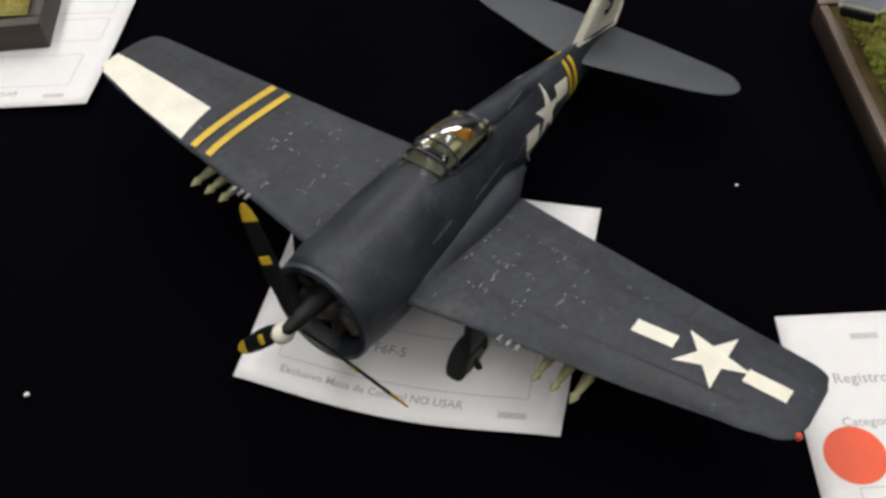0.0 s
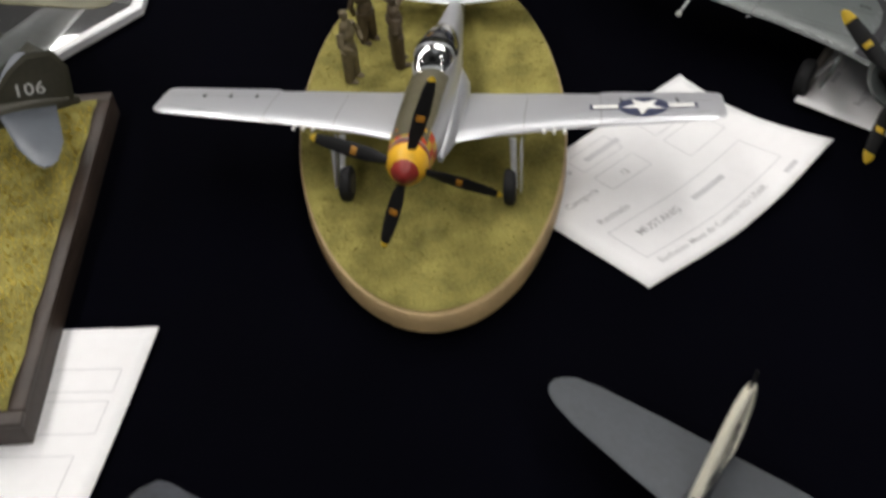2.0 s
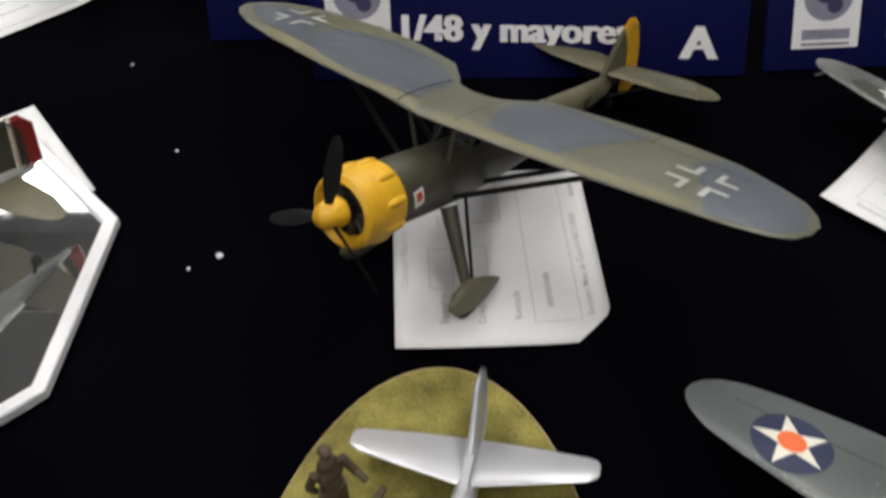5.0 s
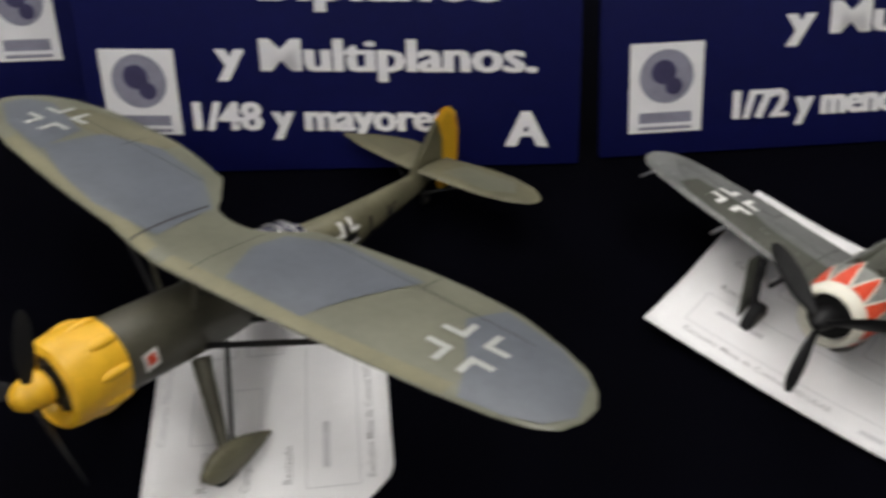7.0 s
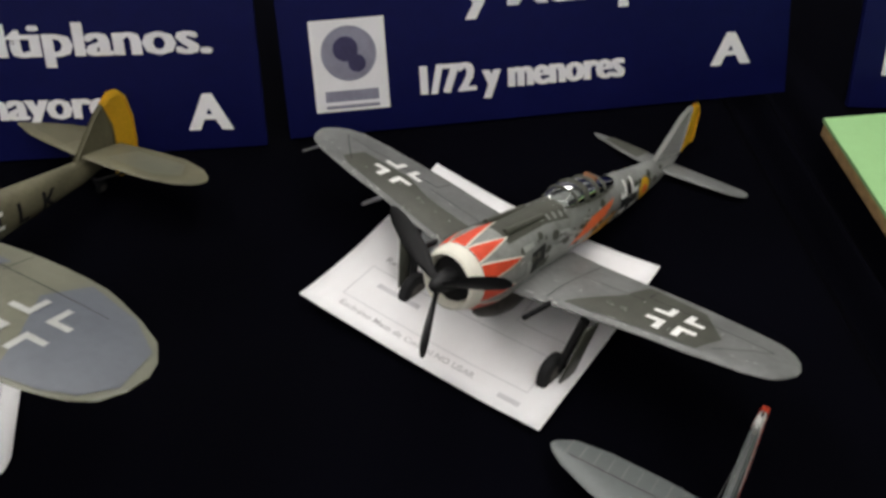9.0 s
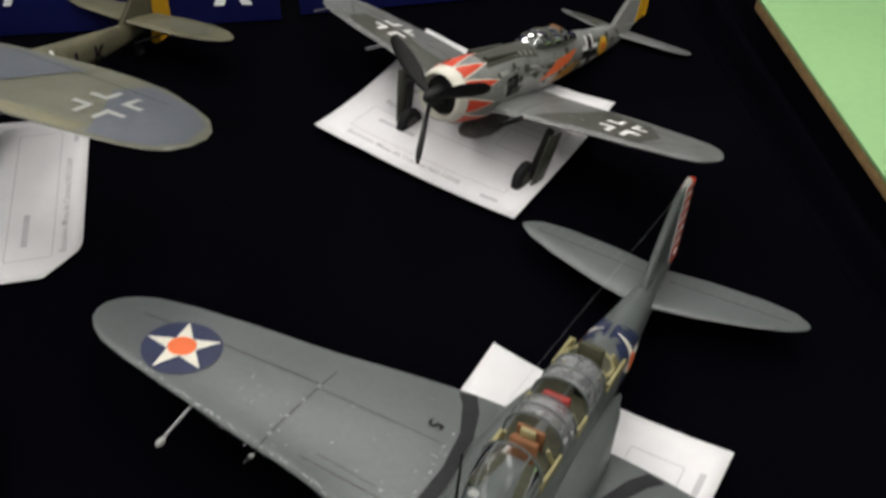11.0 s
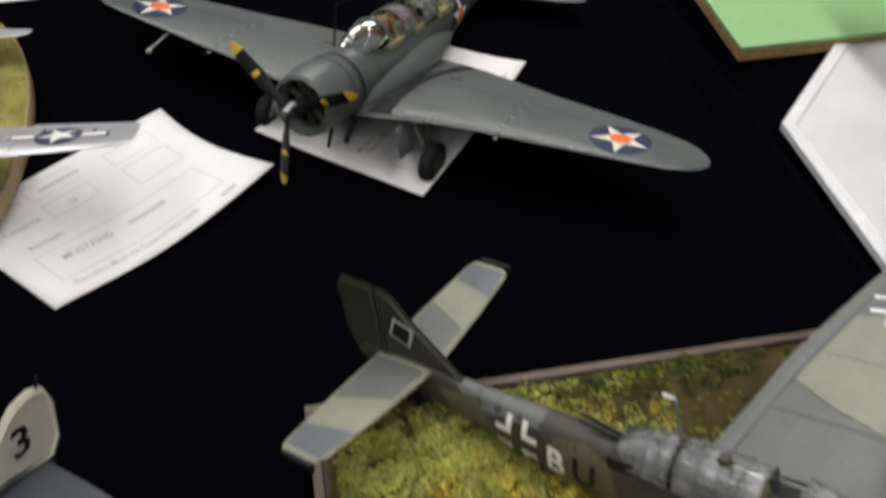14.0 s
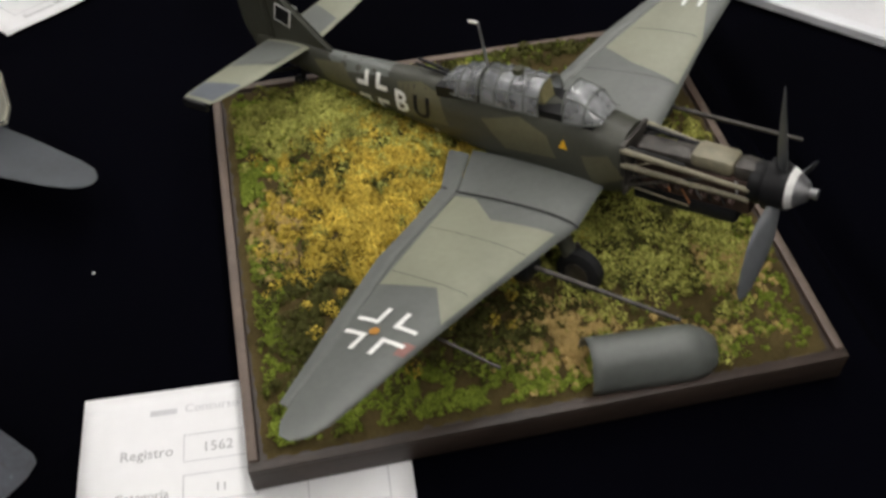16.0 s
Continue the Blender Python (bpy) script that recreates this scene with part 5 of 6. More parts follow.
    t = Wing([(1.5, 110, 128, 6.5, 3.4), (20, 113.5, 128.5, 6.6, 2.8), (34, 117, 128.5, 6.7, 2), (38, 119.5, 127, 6.7, 1.3), (39.6, 122, 125, 6.7, 0.5)])
    tailplanes(ob, t, FW_GREY)
    part("camouflage", patch([[(-10, 112), (-30, 117), (-28, 127), (-10, 126)]], on_wing(t), 4), FW_DARK, ob, "grey-green camouflage patch")
    part("fin", slab_fin([(104, 8), (124, 30), (129, 33), (133, 32), (133, 5), (120, 4)], 2.4), FW_LIGHT, ob, "pale grey fin")
    part("rudder", slab_fin([(133, 3), (133, 33), (137, 33.5), (141, 30), (143, 14), (141, 4)], 2.4), GOLD, ob, "chrome yellow rudder")
    for s in (-1, 1):
        part("side_panel", patch([[(-6, -8), (34, -8), (52, -5), (50, 4), (20, 2), (-6, 3)]], on_side(h, s), 5), FW_LIGHT, fus, "pale weathered lower side")
        part("exhaust_panel", patch([[(-3, -3), (8, -3), (7, 6), (-3, 5)]], on_side(h, s, 0.3), 4), BLACK, fus, "black exhaust panel")
        part("cross_bar", patch([rect(76, 3.5, 15, 4), rect(76, 3.5, 4, 13)], on_side(h, s, 0.5), 4), BLACK, fus)
        cross_on(fus, on_side(h, s, 0.6), 76, 3.5, 8.4, 2.2, 2.0, material=WHITE, cuts=2)
        part("number_mark", patch(disc_poly(91, 4.5, 5, 16), on_side(h, s, 0.5), 3), GOLD, fus, "yellow tactical mark")
        part("number_core", patch(disc_poly(91, 4.5, 2, 12), on_side(h, s, 0.7), 2), ORANGE, fus)
        part("flash", patch([[(26, -2), (42, 6), (62, 8.5), (54, 3), (42, 0)]], on_side(h, s, 0.6), 4), ORANGE, fus, "orange flash stripe")
        part("flash", patch([[(36, -6), (50, -0.5), (66, 3), (56, -3.5)]], on_side(h, s, 0.6), 4), AMBER, fus, "amber flash stripe")
    rnd = random.Random(8)
    for s in (-1, 1):
        spots = []
        for k in range(60):
            spots += [[(a, b) for a, b in disc_poly(rnd.uniform(-10, 112), rnd.uniform(-4, 10), rnd.uniform(0.7, 2.6), 9, rnd.uniform(0.5, 0.9))[0]]]
        tagged(part("mottling", patch(spots, on_side(h, s, 0.45), 1), FW_DARK, fus, "dark sprayed mottling"), kind="stuff")
        pale = []
        for k in range(22):
            pale.append(rect(rnd.uniform(-12, 80), rnd.uniform(-6, 8), rnd.uniform(2, 8), rnd.uniform(0.4, 1.8), rnd.uniform(-20, 20)))
        tagged(part("paint_wear", patch(pale, on_side(h, s, 0.5), 2), FW_LIGHT, fus, "pale worn paint"), kind="stuff")
    part("top_camouflage", patch([[(-8, -14), (8, -14), (7, 10), (8, 26), (-8, 26), (-6, 4)]], on_top(h), 6), FW_DARK, fus, "dark grey-green upper camouflage")
    for x in (-4.2, 4.2):
        part("gun_trough", rod((x, -12, 12.6), (x, 12, 12.4), 1.5, 1.2, 10), FW_DARK, ob, "dark gun cover bulge")
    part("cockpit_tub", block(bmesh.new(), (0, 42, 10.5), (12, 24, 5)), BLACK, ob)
    part("seat", block(bmesh.new(), (0, 50, 14.5), (6, 2.5, 8), (-14, 0, 0), 0.6), BROWN, ob)
    canopy(ob, [(26, 5.4, 0.8, 1, 12.8, 2.2), (32, 6.6, 4.4, 1, 12.4, 2.5), (38, 6.8, 5.7, 1, 12.2, 2.4)], GLASS, FW_DARK, (32, 38), "windscreen", 0.5)
    canopy(ob, [(40, 6.8, 5.8, 1, 12, 2.3), (52, 6.2, 5, 1, 11.8, 2.2), (66, 3.8, 2.6, 1, 11.2, 2), (74, 1.5, 0.8, 1, 10.8, 2)], GLASS, FW_DARK, (40, 48, 55), "sliding_hood", 0.6)
    propeller(ob, (0, -40.5, -0.6), 31, (144, 28, 268), 7.2, None, BLACK, (("spinner", [(-4, 0.7), (-3, 2.0), (-1, 3.0), (3, 3.8), (7, 4.2)], BLACK),))
    part("drop_tank", spin_y([(-14, 0.6), (-11, 3), (-4, 5.4), (6, 6), (16, 4.6), (24, 1.5), (26, 0.3)], 20, -22), ENGINE, ob, "dark grey drop tank")
    part("tank_rack", block(bmesh.new(), (0, 6, -15.5), (5, 16, 3.5), bevel=0.8), FW_GREY, ob)
    part("antenna", rod((0, 135, 33), (0, 136, 36), 0.3, 0.2, 6), BLACK, ob)
    part("tail_wheel_leg", rod((0, 112, 0), (0, 117, -1.5), 1), BLACK, ob)
    tyre(ob, (0, 118, -1), 3, 2)


# ---- 5: pale grey naval bomber ----
def naval_bomber():
    ob = thing("model_aircraft", pose(0.2197, 0.4690, 0.0315, -11.7, -0.8, -38.6), "weathered light grey naval bomber model with red-centred stars and striped rudder", "model aircraft", "model aircraft on the table")
    h = Hull([(-38, 12.8, 12.4, 12.6, 5, 2), (-34, 14.2, 14, 14.4, 5, 2), (-24, 14.8, 14.6, 15.4, 5, 2), (-14, 14.2, 14.4, 16, 4.5, 2), (0, 13.2, 13.2, 17, 4, 2.1), (20, 12.4, 12.2, 17, 4, 2.1), (45, 11.6, 11.9, 16, 4, 2.1), (70, 10.8, 11.8, 14, 4, 2.1), (95, 9, 11, 11, 4.5, 2.1), (120, 6.4, 9.5, 8, 5.5, 2), (145, 3.6, 7, 5, 6.5, 2), (166, 1.2, 4, 2.5, 7.5, 2)])
    fus = part("fuselage", h.mesh(cap0=False), NAVY_GREY, ob)
    part("cowl_lip", spin_y([(-33, 10.6), (-38, 11), (-41, 12.2), (-40, 13.8), (-36, 14.6), (-28, 15.1), (-27.5, 14.5)], 36, 5, False, False), NAVY_GREY, ob)
    # black sheet behind the engine stands in for the cavity's shade
    part("cowl_dark_disc", spin_y([(-31, 0.5), (-31, 13.5)], 20, 5, False, False), BLACK, ob)
    radial_engine(ob, -36, 5, 12.5)
    part("cowl_seam", spin_y([(-20.4, 15.15), (-19.8, 15.15)], 32, 4.7, False, False), LINE, ob)
    part("cowl_gap", spin_y([(-13.5, 15.3), (-11.5, 14.9)], 32, 4.0, False, False), WALKWAY, ob)
    w = Wing(smooth_rows([(10, -13, 66, -7, 11), (34, -7, 62.5, -5, 10), (60, -2.5, 56.5, -3.4, 8.6), (82, -0.5, 51, -2.4, 7.4), (112, 2.5, 45.5, -1, 5.8), (135, 5, 40.5, 0, 4.4), (148, 7.5, 36.5, 0.4, 3.2), (155, 11, 32.5, 0.6, 2), (159.5, 15, 28, 0.6, 1), (161.5, 19, 24, 0.6, 0.4)], 3))
    wl, wr = wings(ob, w, NAVY_GREY)
    for s in (-1, 1):
        bm = Hull([(-14, 1, 1, 1, -4, 2), (0, 5.5, 6, 5, -3, 2), (30, 8.5, 8, 6, -2, 2), (55, 8, 8, 6, -1, 2), (75, 4, 4, 3, 0, 2), (86, 0.6, 1, 1, 0, 2)]).mesh()
        bmesh.ops.translate(bm, verts=bm.verts, vec=(s * 11 * MM, 0, 0))
        part("wing_root_fairing", bm, NAVY_GREY, ob)
    for s, ww in ((-1, wl), (1, wr)):
        part("walkway", patch([[(s * 15, -11), (s * 26, -8), (s * 24, 8), (s * 24, 25), (s * 27, 42), (s * 33, 55), (s * 37, 60), (s * 31, 62), (s * 26.5, 55), (s * 22, 42), (s * 19.6, 25), (s * 18.5, 8)]], on_wing(w, 0.36), 8), WALKWAY, ww, "dark anti-slip walkway")
        cx, cy = s * 123, 19.6
        disc = part("roundel", patch(disc_poly(cx, cy, 13.6, 32), on_wing(w, 0.36), 3), NAVY, ww, "faded blue roundel")
        part("star", patch(star_poly(cx, cy, 13.2, -84 if s > 0 else -96), on_wing(w, 0.55), 3), IVORY, ww)
        part("star_centre", patch(disc_poly(cx, cy, 4.9, 20), on_wing(w, 0.72), 2), ORANGE, ww, "orange-red centre")
        ls = [line(s * 30, 3, s * 62, 3, 0.3), line(s * 75, -8, s * 75, 42, 0.4), line(s * 76, 33, s * 146, 26, 0.4), line(s * 28, 34, s * 75, 31, 0.3), line(s * 34, 6, s * 58, 6.5, 0.25)]
        lines_on(ww, ls, on_wing(w, 0.18), 5, LINE)
        sc = []
        for k in range(34):
            sc.append(rect(s * random.uniform(28, 100), random.uniform(-6, 32), random.uniform(0.3, 2.2), random.uniform(0.2, 0.45), random.choice((0, 90, 70, 20))))
        for k in range(44):
            x = random.uniform(28, 130)
            y0 = lerp_rows(w.rows, x)[0]
            sc.append(rect(s * x, y0 + random.uniform(0.6, 1.6), random.uniform(0.6, 2.4), 0.35, 8 * s))
        for k in range(16):
            y = random.uniform(-6, 56)
            sc.append(rect(s * (26 + 0.0028 * (y - 14) ** 2 + random.gauss(0, 0.8)), y, random.uniform(0.5, 2), random.uniform(0.3, 0.7), random.choice((90, 75, 20))))
        tagged(part("scratches", patch(sc, on_wing(w, 0.21), 1), PALE_LINE, ww, "worn bare-metal chips"), kind="stuff")
        bm = letters("5", 7.5, 0.16, "CENTER")
        part("wing_number", lay(bm, lambda a, b, s=s: on_wing(w, 0.5)(s * 35 + b - 2.5, 40 - a)), BLACK, ww, "small black number five")
        # folded-panel joint with bright hinge dots
        for k in range(5):
            part("hinge", ball(bmesh.new(), (s * 75, -4 + 9 * k, w.top(75, -4 + 9 * k)), 0.9, (1, 1, 0.5), 8), PALE_LINE, ww)
        # half retracted undercarriage
        part("landing_leg", rod((s * 38, 6, -9), (s * 42, 1, -26), 2.2, 1.8), ENGINE, ob)
        part("leg_brace", rod((s * 31, 2, -8), (s * 41, 1, -24), 1.0, 1.0), STEEL, ob)
        part("wheel_well_door", block(bmesh.new(), (s * 33, -6, -15), (1, 14, 14), (0, -14 * s, 0), 0.3), NAVY_GREY, ob)
        tyre(ob, (s * 44, 1, -26.4), 9.6, 6.4)
    part("pitot_tube", rod((-104.5, 6, -2), (-104.5, -11, -6.5), 0.6, 0.5, 6), STEEL, ob)
    part("pitot_head", ball(bmesh.new(), (-104.5, -12, -7), 1.3, (1, 1.6, 1), 8), FW_LIGHT, ob)
    t = Wing([(2, 129, 158, 7.5, 4), (20, 133, 160, 7.9, 3.4), (40, 140, 160.5, 8.2, 2.6), (52, 145.5, 159, 8.4, 1.9), (57, 149.5, 156, 8.4, 1.2), (58.8, 152, 154, 8.4, 0.5)])
    for o, s in zip(tailplanes(ob, t, NAVY_GREY), (-1, 1)):
        for x in range(8, 54, 5):
            part("elevator_rib", patch([line(s * x, 150, s * x, 158.5, 0.5)], on_wing(t, 0.14), 2), FW_GREY, o)
        part("elevator_line", patch([line(s * 5, 149.5, s * 52, 151, 0.4)], on_wing(t, 0.14), 3), LINE, o)
    part("fin", slab_fin([(126, 10), (146, 36), (153, 44), (158, 46), (158, 8), (140, 6)], 2.8), NAVY_GREY, ob)
    rud = part("rudder", slab_fin([(158, 6), (158, 46), (163, 47), (167.5, 44), (170, 30), (170, 12), (167, 6)], 2.6), WHITE, ob, "white rudder with red stripes")
    for k in range(7):
        z = 10 + 5.4 * k
        for s in (-1, 1):
            part("stripe", patch([rect(164, z, 10, 2.7, 0)], lambda y, zz, s=s: (s * 1.45, y, zz), 0), RED, rud, "red stripe")
        part("stripe_edge", patch([rect(0, z, 2.4, 2.7, 0)], lambda x, zz: (x, 170.1, zz), 0), RED, rud)
    for s in (-1, 1):
        disc = part("roundel", patch(disc_poly(98, 5.2, 11.2, 26), on_side(h, s, 0.35), 5), NAVY, fus, "faded blue roundel")
        part("star", patch(star_poly(98, 5.2, 10.8, 90), on_side(h, s, 0.6), 5), IVORY, fus)
        part("star_centre", patch(disc_poly(98, 5.2, 4.2, 18), on_side(h, s, 0.8), 3), ORANGE, fus)
    lines_on(fus, [line(-22, 0, -22, 14, 0.3), line(6, -12, 6, 14, 0.3), line(-10, 6, 60, 6, 0.25), line(64, -8, 64, 12, 0.3)], on_side(h, 1), 4, LINE)
    part("inspection_cap", ball(bmesh.new(), (-3.5, 2, 19.4), 1.7, (1, 1, 0.35)), FW_LIGHT, ob)
    part("aerial_mast", rod((-5, -6, 19), (-6, -4, 38), 0.5, 0.35, 6), BLACK, ob)
    # long open cockpit with sliding hoods
    part("cockpit_tub", block(bmesh.new(), (0, 46, 13.6), (17, 76, 4.4)), COCKPIT, ob)
    for s in (-1, 1):
        for y0, y1 in ((18, 33), (45, 53), (70, 86)):
            part("cockpit_sill", block(bmesh.new(), (s * 9.7, (y0 + y1) / 2, 14.2), (1.2, y1 - y0, 3.4), bevel=0.4), BUFF, ob, "buff interior sill")
    for y, m in ((26, BROWN), (49, MAROON), (78, COCKPIT)):
        part("seat", block(bmesh.new(), (0, y, 17.8), (9, 3, 8), (-10, 0, 0), 0.8), m, ob, "cockpit seat")
    bm = block(bmesh.new(), (4, 64, 17.5), (4, 10, 3), bevel=0.5)
    tube(bm, (0, 68, 18.6), (2, 58, 21.6), 0.7, 0.5, 6)
    part("rear_gun", bm, BLACK, ob)
    part("roll_over_frame", block(bmesh.new(), (0, 31, 18.6), (9, 1.6, 8), bevel=0.6), BROWN, ob)
    part("headrest", block(bmesh.new(), (0, 28.5, 22), (5, 2, 4), bevel=0.8), BUFF, ob)
    for y in (30, 48, 72, 82):
        for s in (-1, 1):
            part("cockpit_former", rod((s * 9.4, y, 12), (s * 7.0, y - 2, 20), 0.9, 0.6, 8), BUFF, ob, "buff cockpit former")
    rim = bmesh.new()
    pts = [(8.4 * math.cos(a), 77 + 8 * math.sin(a), 15.6) for a in [2 * math.pi * k / 20 for k in range(21)]]
    for q0, q1 in zip(pts, pts[1:]):
        tube(rim, q0, q1, 0.8, 0.8, 6)
    part("gunner_ring", rim, BUFF, ob, "buff ring of the rear gun position")
    canopy(ob, [(0, 6.5, 1, 1, 16.6, 2.1), (6, 8.6, 6, 1, 15.8, 2.2), (13, 9.6, 9.6, 1, 15.2, 2.2), (19, 9.6, 10.4, 1, 15, 2.2)], GLASS, NAVY_GREY, (19,), "windscreen", 0.38, (60, 120))
    canopy(ob, [(34, 9.6, 9.8, 1, 15, 2.2), (41, 9.6, 9.8, 1, 15, 2.2), (44, 9.4, 9.4, 1, 15, 2.2)], HAZY_SHEEN, NAVY_GREY, (34, 39, 44), "front_hood", 0.4, (40, 140))
    canopy(ob, [(54, 9.4, 9.4, 1, 15, 2.2), (62, 9.2, 9, 1, 15, 2.2), (69, 8.8, 8.2, 1, 15, 2.2)], HAZY_SHEEN, NAVY_GREY, (54, 61, 69), "rear_hood", 0.36, (40, 90, 140))
    propeller(ob, (0, -50, 7), 36, (141, 27, 266), 6.4, YELLOW, BLACK, (("propeller_hub", [(-3, 0.8), (-2, 1.8), (1, 2.2), (4, 2.6)], STEEL), ("gear_case", [(4, 2.4), (8, 2.6), (13, 2.8)], BLACK),), mark=YELLOW, twist=14)
    part("torpedo_sight", rod((9, -10, -10), (12, -22, -16), 1.4, 1.2), BLACK, ob)
    part("bomb_crutch", rod((-4, -6, -14), (-2, -14, -27), 1, 0.8), BLACK, ob)
    part("tail_wheel_leg", rod((0, 148, 3), (0, 152, -2), 1), BLACK, ob)
    tyre(ob, (0, 153, -1.8), 3.2, 2)
    bm = rod((0, 160, 44), (-6, -4, 37), 0.06, 0.06, 4)
    part("aerial_wire", bm, STEEL, ob)


# ---- 6: dive bomber on a grass diorama ----
BASE = dict(x0=0.1770, x1=0.3797, y0=0.1120, y1=0.2990)


def ground_z(x, y):
    """Height of the diorama's ground, in metres."""
    u, v = (x - BASE["x0"]) / (BASE["x1"] - BASE["x0"]), (y - BASE["y0"]) / (BASE["y1"] - BASE["y0"])
    z = 0.0125 + 0.0012 * noise.noise(Vector((x * 40, y * 40, 1)))
    mound = math.exp(-((u - 0.33) / 0.2) ** 2 - ((v - 0.58) / 0.27) ** 2) * 0.010
    mound += math.exp(-((u - 0.80) / 0.14) ** 2 - ((v - 0.42) / 0.2) ** 2) * 0.007
    mound += math.exp(-((u - 0.17) / 0.09) ** 2 - ((v - 0.3) / 0.14) ** 2) * 0.008
    mound += math.exp(-((u - 0.72) / 0.16) ** 2 - ((v - 0.9) / 0.08) ** 2) * 0.006
    return z + mound


def bush(name, m, clumps, spots, size, parent, label, seed, leaf=0.95, each=40):
    """Low bushes: round clumps of crumbled foam leaves with gaps between, as one mass."""
    rnd = random.Random(seed)
    verts, faces = [], []
    weights = [s[4] for s in spots]
    done = 0
    while done < clumps:
        cx, cy, rx, ry, _ = rnd.choices(spots, weights)[0]
        x, y = rnd.gauss(cx, rx), rnd.gauss(cy, ry)
        if not (0.04 < x < 0.96 and 0.04 < y < 0.96):
            continue
        wx, wy = BASE["x0"] + x * (BASE["x1"] - BASE["x0"]), BASE["y0"] + y * (BASE["y1"] - BASE["y0"])
        if noise.noise(Vector((wx * 150, wy * 150, seed))) < -0.16:
            continue
        done += 1
        rad = size * rnd.uniform(0.6, 1.35) * MM
        c = Vector((wx, wy, ground_z(wx, wy) + rad * 0.25))
        for _k in range(each):
            d = Vector((rnd.gauss(0, 1), rnd.gauss(0, 1), abs(rnd.gauss(0, 0.9)))).normalized()
            p = c + d * rad * rnd.uniform(0.7, 1.12)
            u = d.cross(Vector((rnd.gauss(0, 1), rnd.gauss(0, 1), rnd.gauss(0, 1)))).normalized()
            w = (d + u * 0.3).cross(u).normalized()
            s = leaf * rnd.uniform(0.5, 1.25) * MM
            k = len(verts)
            verts += [p - u * s, p + w * s * 0.8 - d * s * 0.3, p + u * s, p - w * s * 0.8 + d * s * 0.3]
            faces.append((k, k + 1, k + 2, k + 3))
    me = bpy.data.meshes.new(name)
    me.from_pydata(verts, [], faces)
    me.materials.append(m)
    ob = new(name, me)
    ob.parent = parent
    return tagged(ob, label, "", "", "stuff")


def diorama_base():
    ob = thing("diorama_base", pose(0.1757, 0.1217, 0, 0, 0, -1.1) @ pose(-BASE["x0"], -BASE["y0"], 0), "square dark wooden diorama base with yellow-green bushes and earth", "diorama base")
    x0, x1, y0, y1 = BASE["x0"], BASE["x1"], BASE["y0"], BASE["y1"]
    bm = bmesh.new()
    block(bm, ((x0 + x1) / 2 / MM, (y0 + y1) / 2 / MM, 5.6), ((x1 - x0) / MM, (y1 - y0) / MM, 10.8), bevel=0.8)
    part("plinth", bm, DARKWOOD, ob, "dark stained wooden plinth")
    bm = bmesh.new()
    n = 90
    grid = []
    for i in range(n + 1):
        row = []
        for j in range(n + 1):
            x, y = x0 + 0.004 + (x1 - x0 - 0.008) * i / n, y0 + 0.004 + (y1 - y0 - 0.008) * j / n
            edge = min(i, j, n - i, n - j) / 4
            row.append(bm.verts.new((x, y, 0.0108 + (ground_z(x, y) - 0.0108) * min(1, edge) + 0.0005 * noise.noise(Vector((x * 300, y * 300, 0))))))
        grid.append(row)
    for a, b in zip(grid, grid[1:]):
        for j in range(n):
            bm.faces.new((a[j], b[j], b[j + 1], a[j + 1]))
    part("earth", bm, EARTH, ob, "ochre diorama earth")
    # edge strips: dark wood along the front, paler wood on the other three sides
    for c, s in ((((x0 + x1) / 2, y0 + 0.0018), ((x1 - x0), 0.0034)), (((x0 + x1) / 2, y1 - 0.0018), ((x1 - x0), 0.0034)), ((x0 + 0.0018, (y0 + y1) / 2), (0.0034, (y1 - y0) - 0.008)), ((x1 - 0.0018, (y0 + y1) / 2), (0.0034, (y1 - y0) - 0.008))):
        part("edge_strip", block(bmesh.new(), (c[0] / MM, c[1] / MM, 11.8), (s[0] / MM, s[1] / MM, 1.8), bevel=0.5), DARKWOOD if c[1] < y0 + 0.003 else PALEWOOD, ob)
    bush("bush_foliage", LEAF_Y, 1300, [(0.37, 0.56, 0.11, 0.13, 1.0), (0.25, 0.46, 0.08, 0.09, 0.7)], 2.9, ob, "mustard yellow bush foliage", 11, 0.56, 60)
    bush("bush_foliage", LEAF_G, 1700, [(0.82, 0.42, 0.09, 0.14, 1.0), (0.33, 0.80, 0.13, 0.07, 0.9), (0.18, 0.86, 0.08, 0.05, 0.5), (0.40, 0.62, 0.13, 0.12, 0.3), (0.62, 0.38, 0.06, 0.1, 0.4)], 2.9, ob, "olive green bush foliage", 12, 0.56, 60)
    # real dark growth at lower left, elsewhere an underlayer painting shaded gaps
    bush("bush_foliage", LEAF_DARK_GAP, 1700, [(0.16, 0.28, 0.055, 0.11, 1.0), (0.62, 0.93, 0.16, 0.03, 0.45), (0.25, 0.70, 0.06, 0.09, 0.5), (0.38, 0.58, 0.14, 0.14, 0.6), (0.74, 0.34, 0.08, 0.08, 0.8), (0.42, 0.20, 0.07, 0.05, 0.5), (0.82, 0.46, 0.1, 0.12, 0.4)], 1.9, ob, "dark olive bush foliage, also the painted shade in the gaps", 13, 0.52, 50)
    bush("grass_tuft", GRASS_G, 5200, [(0.06, 0.55, 0.028, 0.32, 2.0), (0.48, 0.06, 0.25, 0.03, 1.0), (0.12, 0.75, 0.04, 0.12, 0.4), (0.62, 0.5, 0.16, 0.25, 0.7), (0.45, 0.955, 0.15, 0.02, 0.7), (0.92, 0.30, 0.04, 0.14, 0.6), (0.30, 0.10, 0.12, 0.04, 0.6)], 0.9, ob, "short green grass", 14, 0.45, 18)
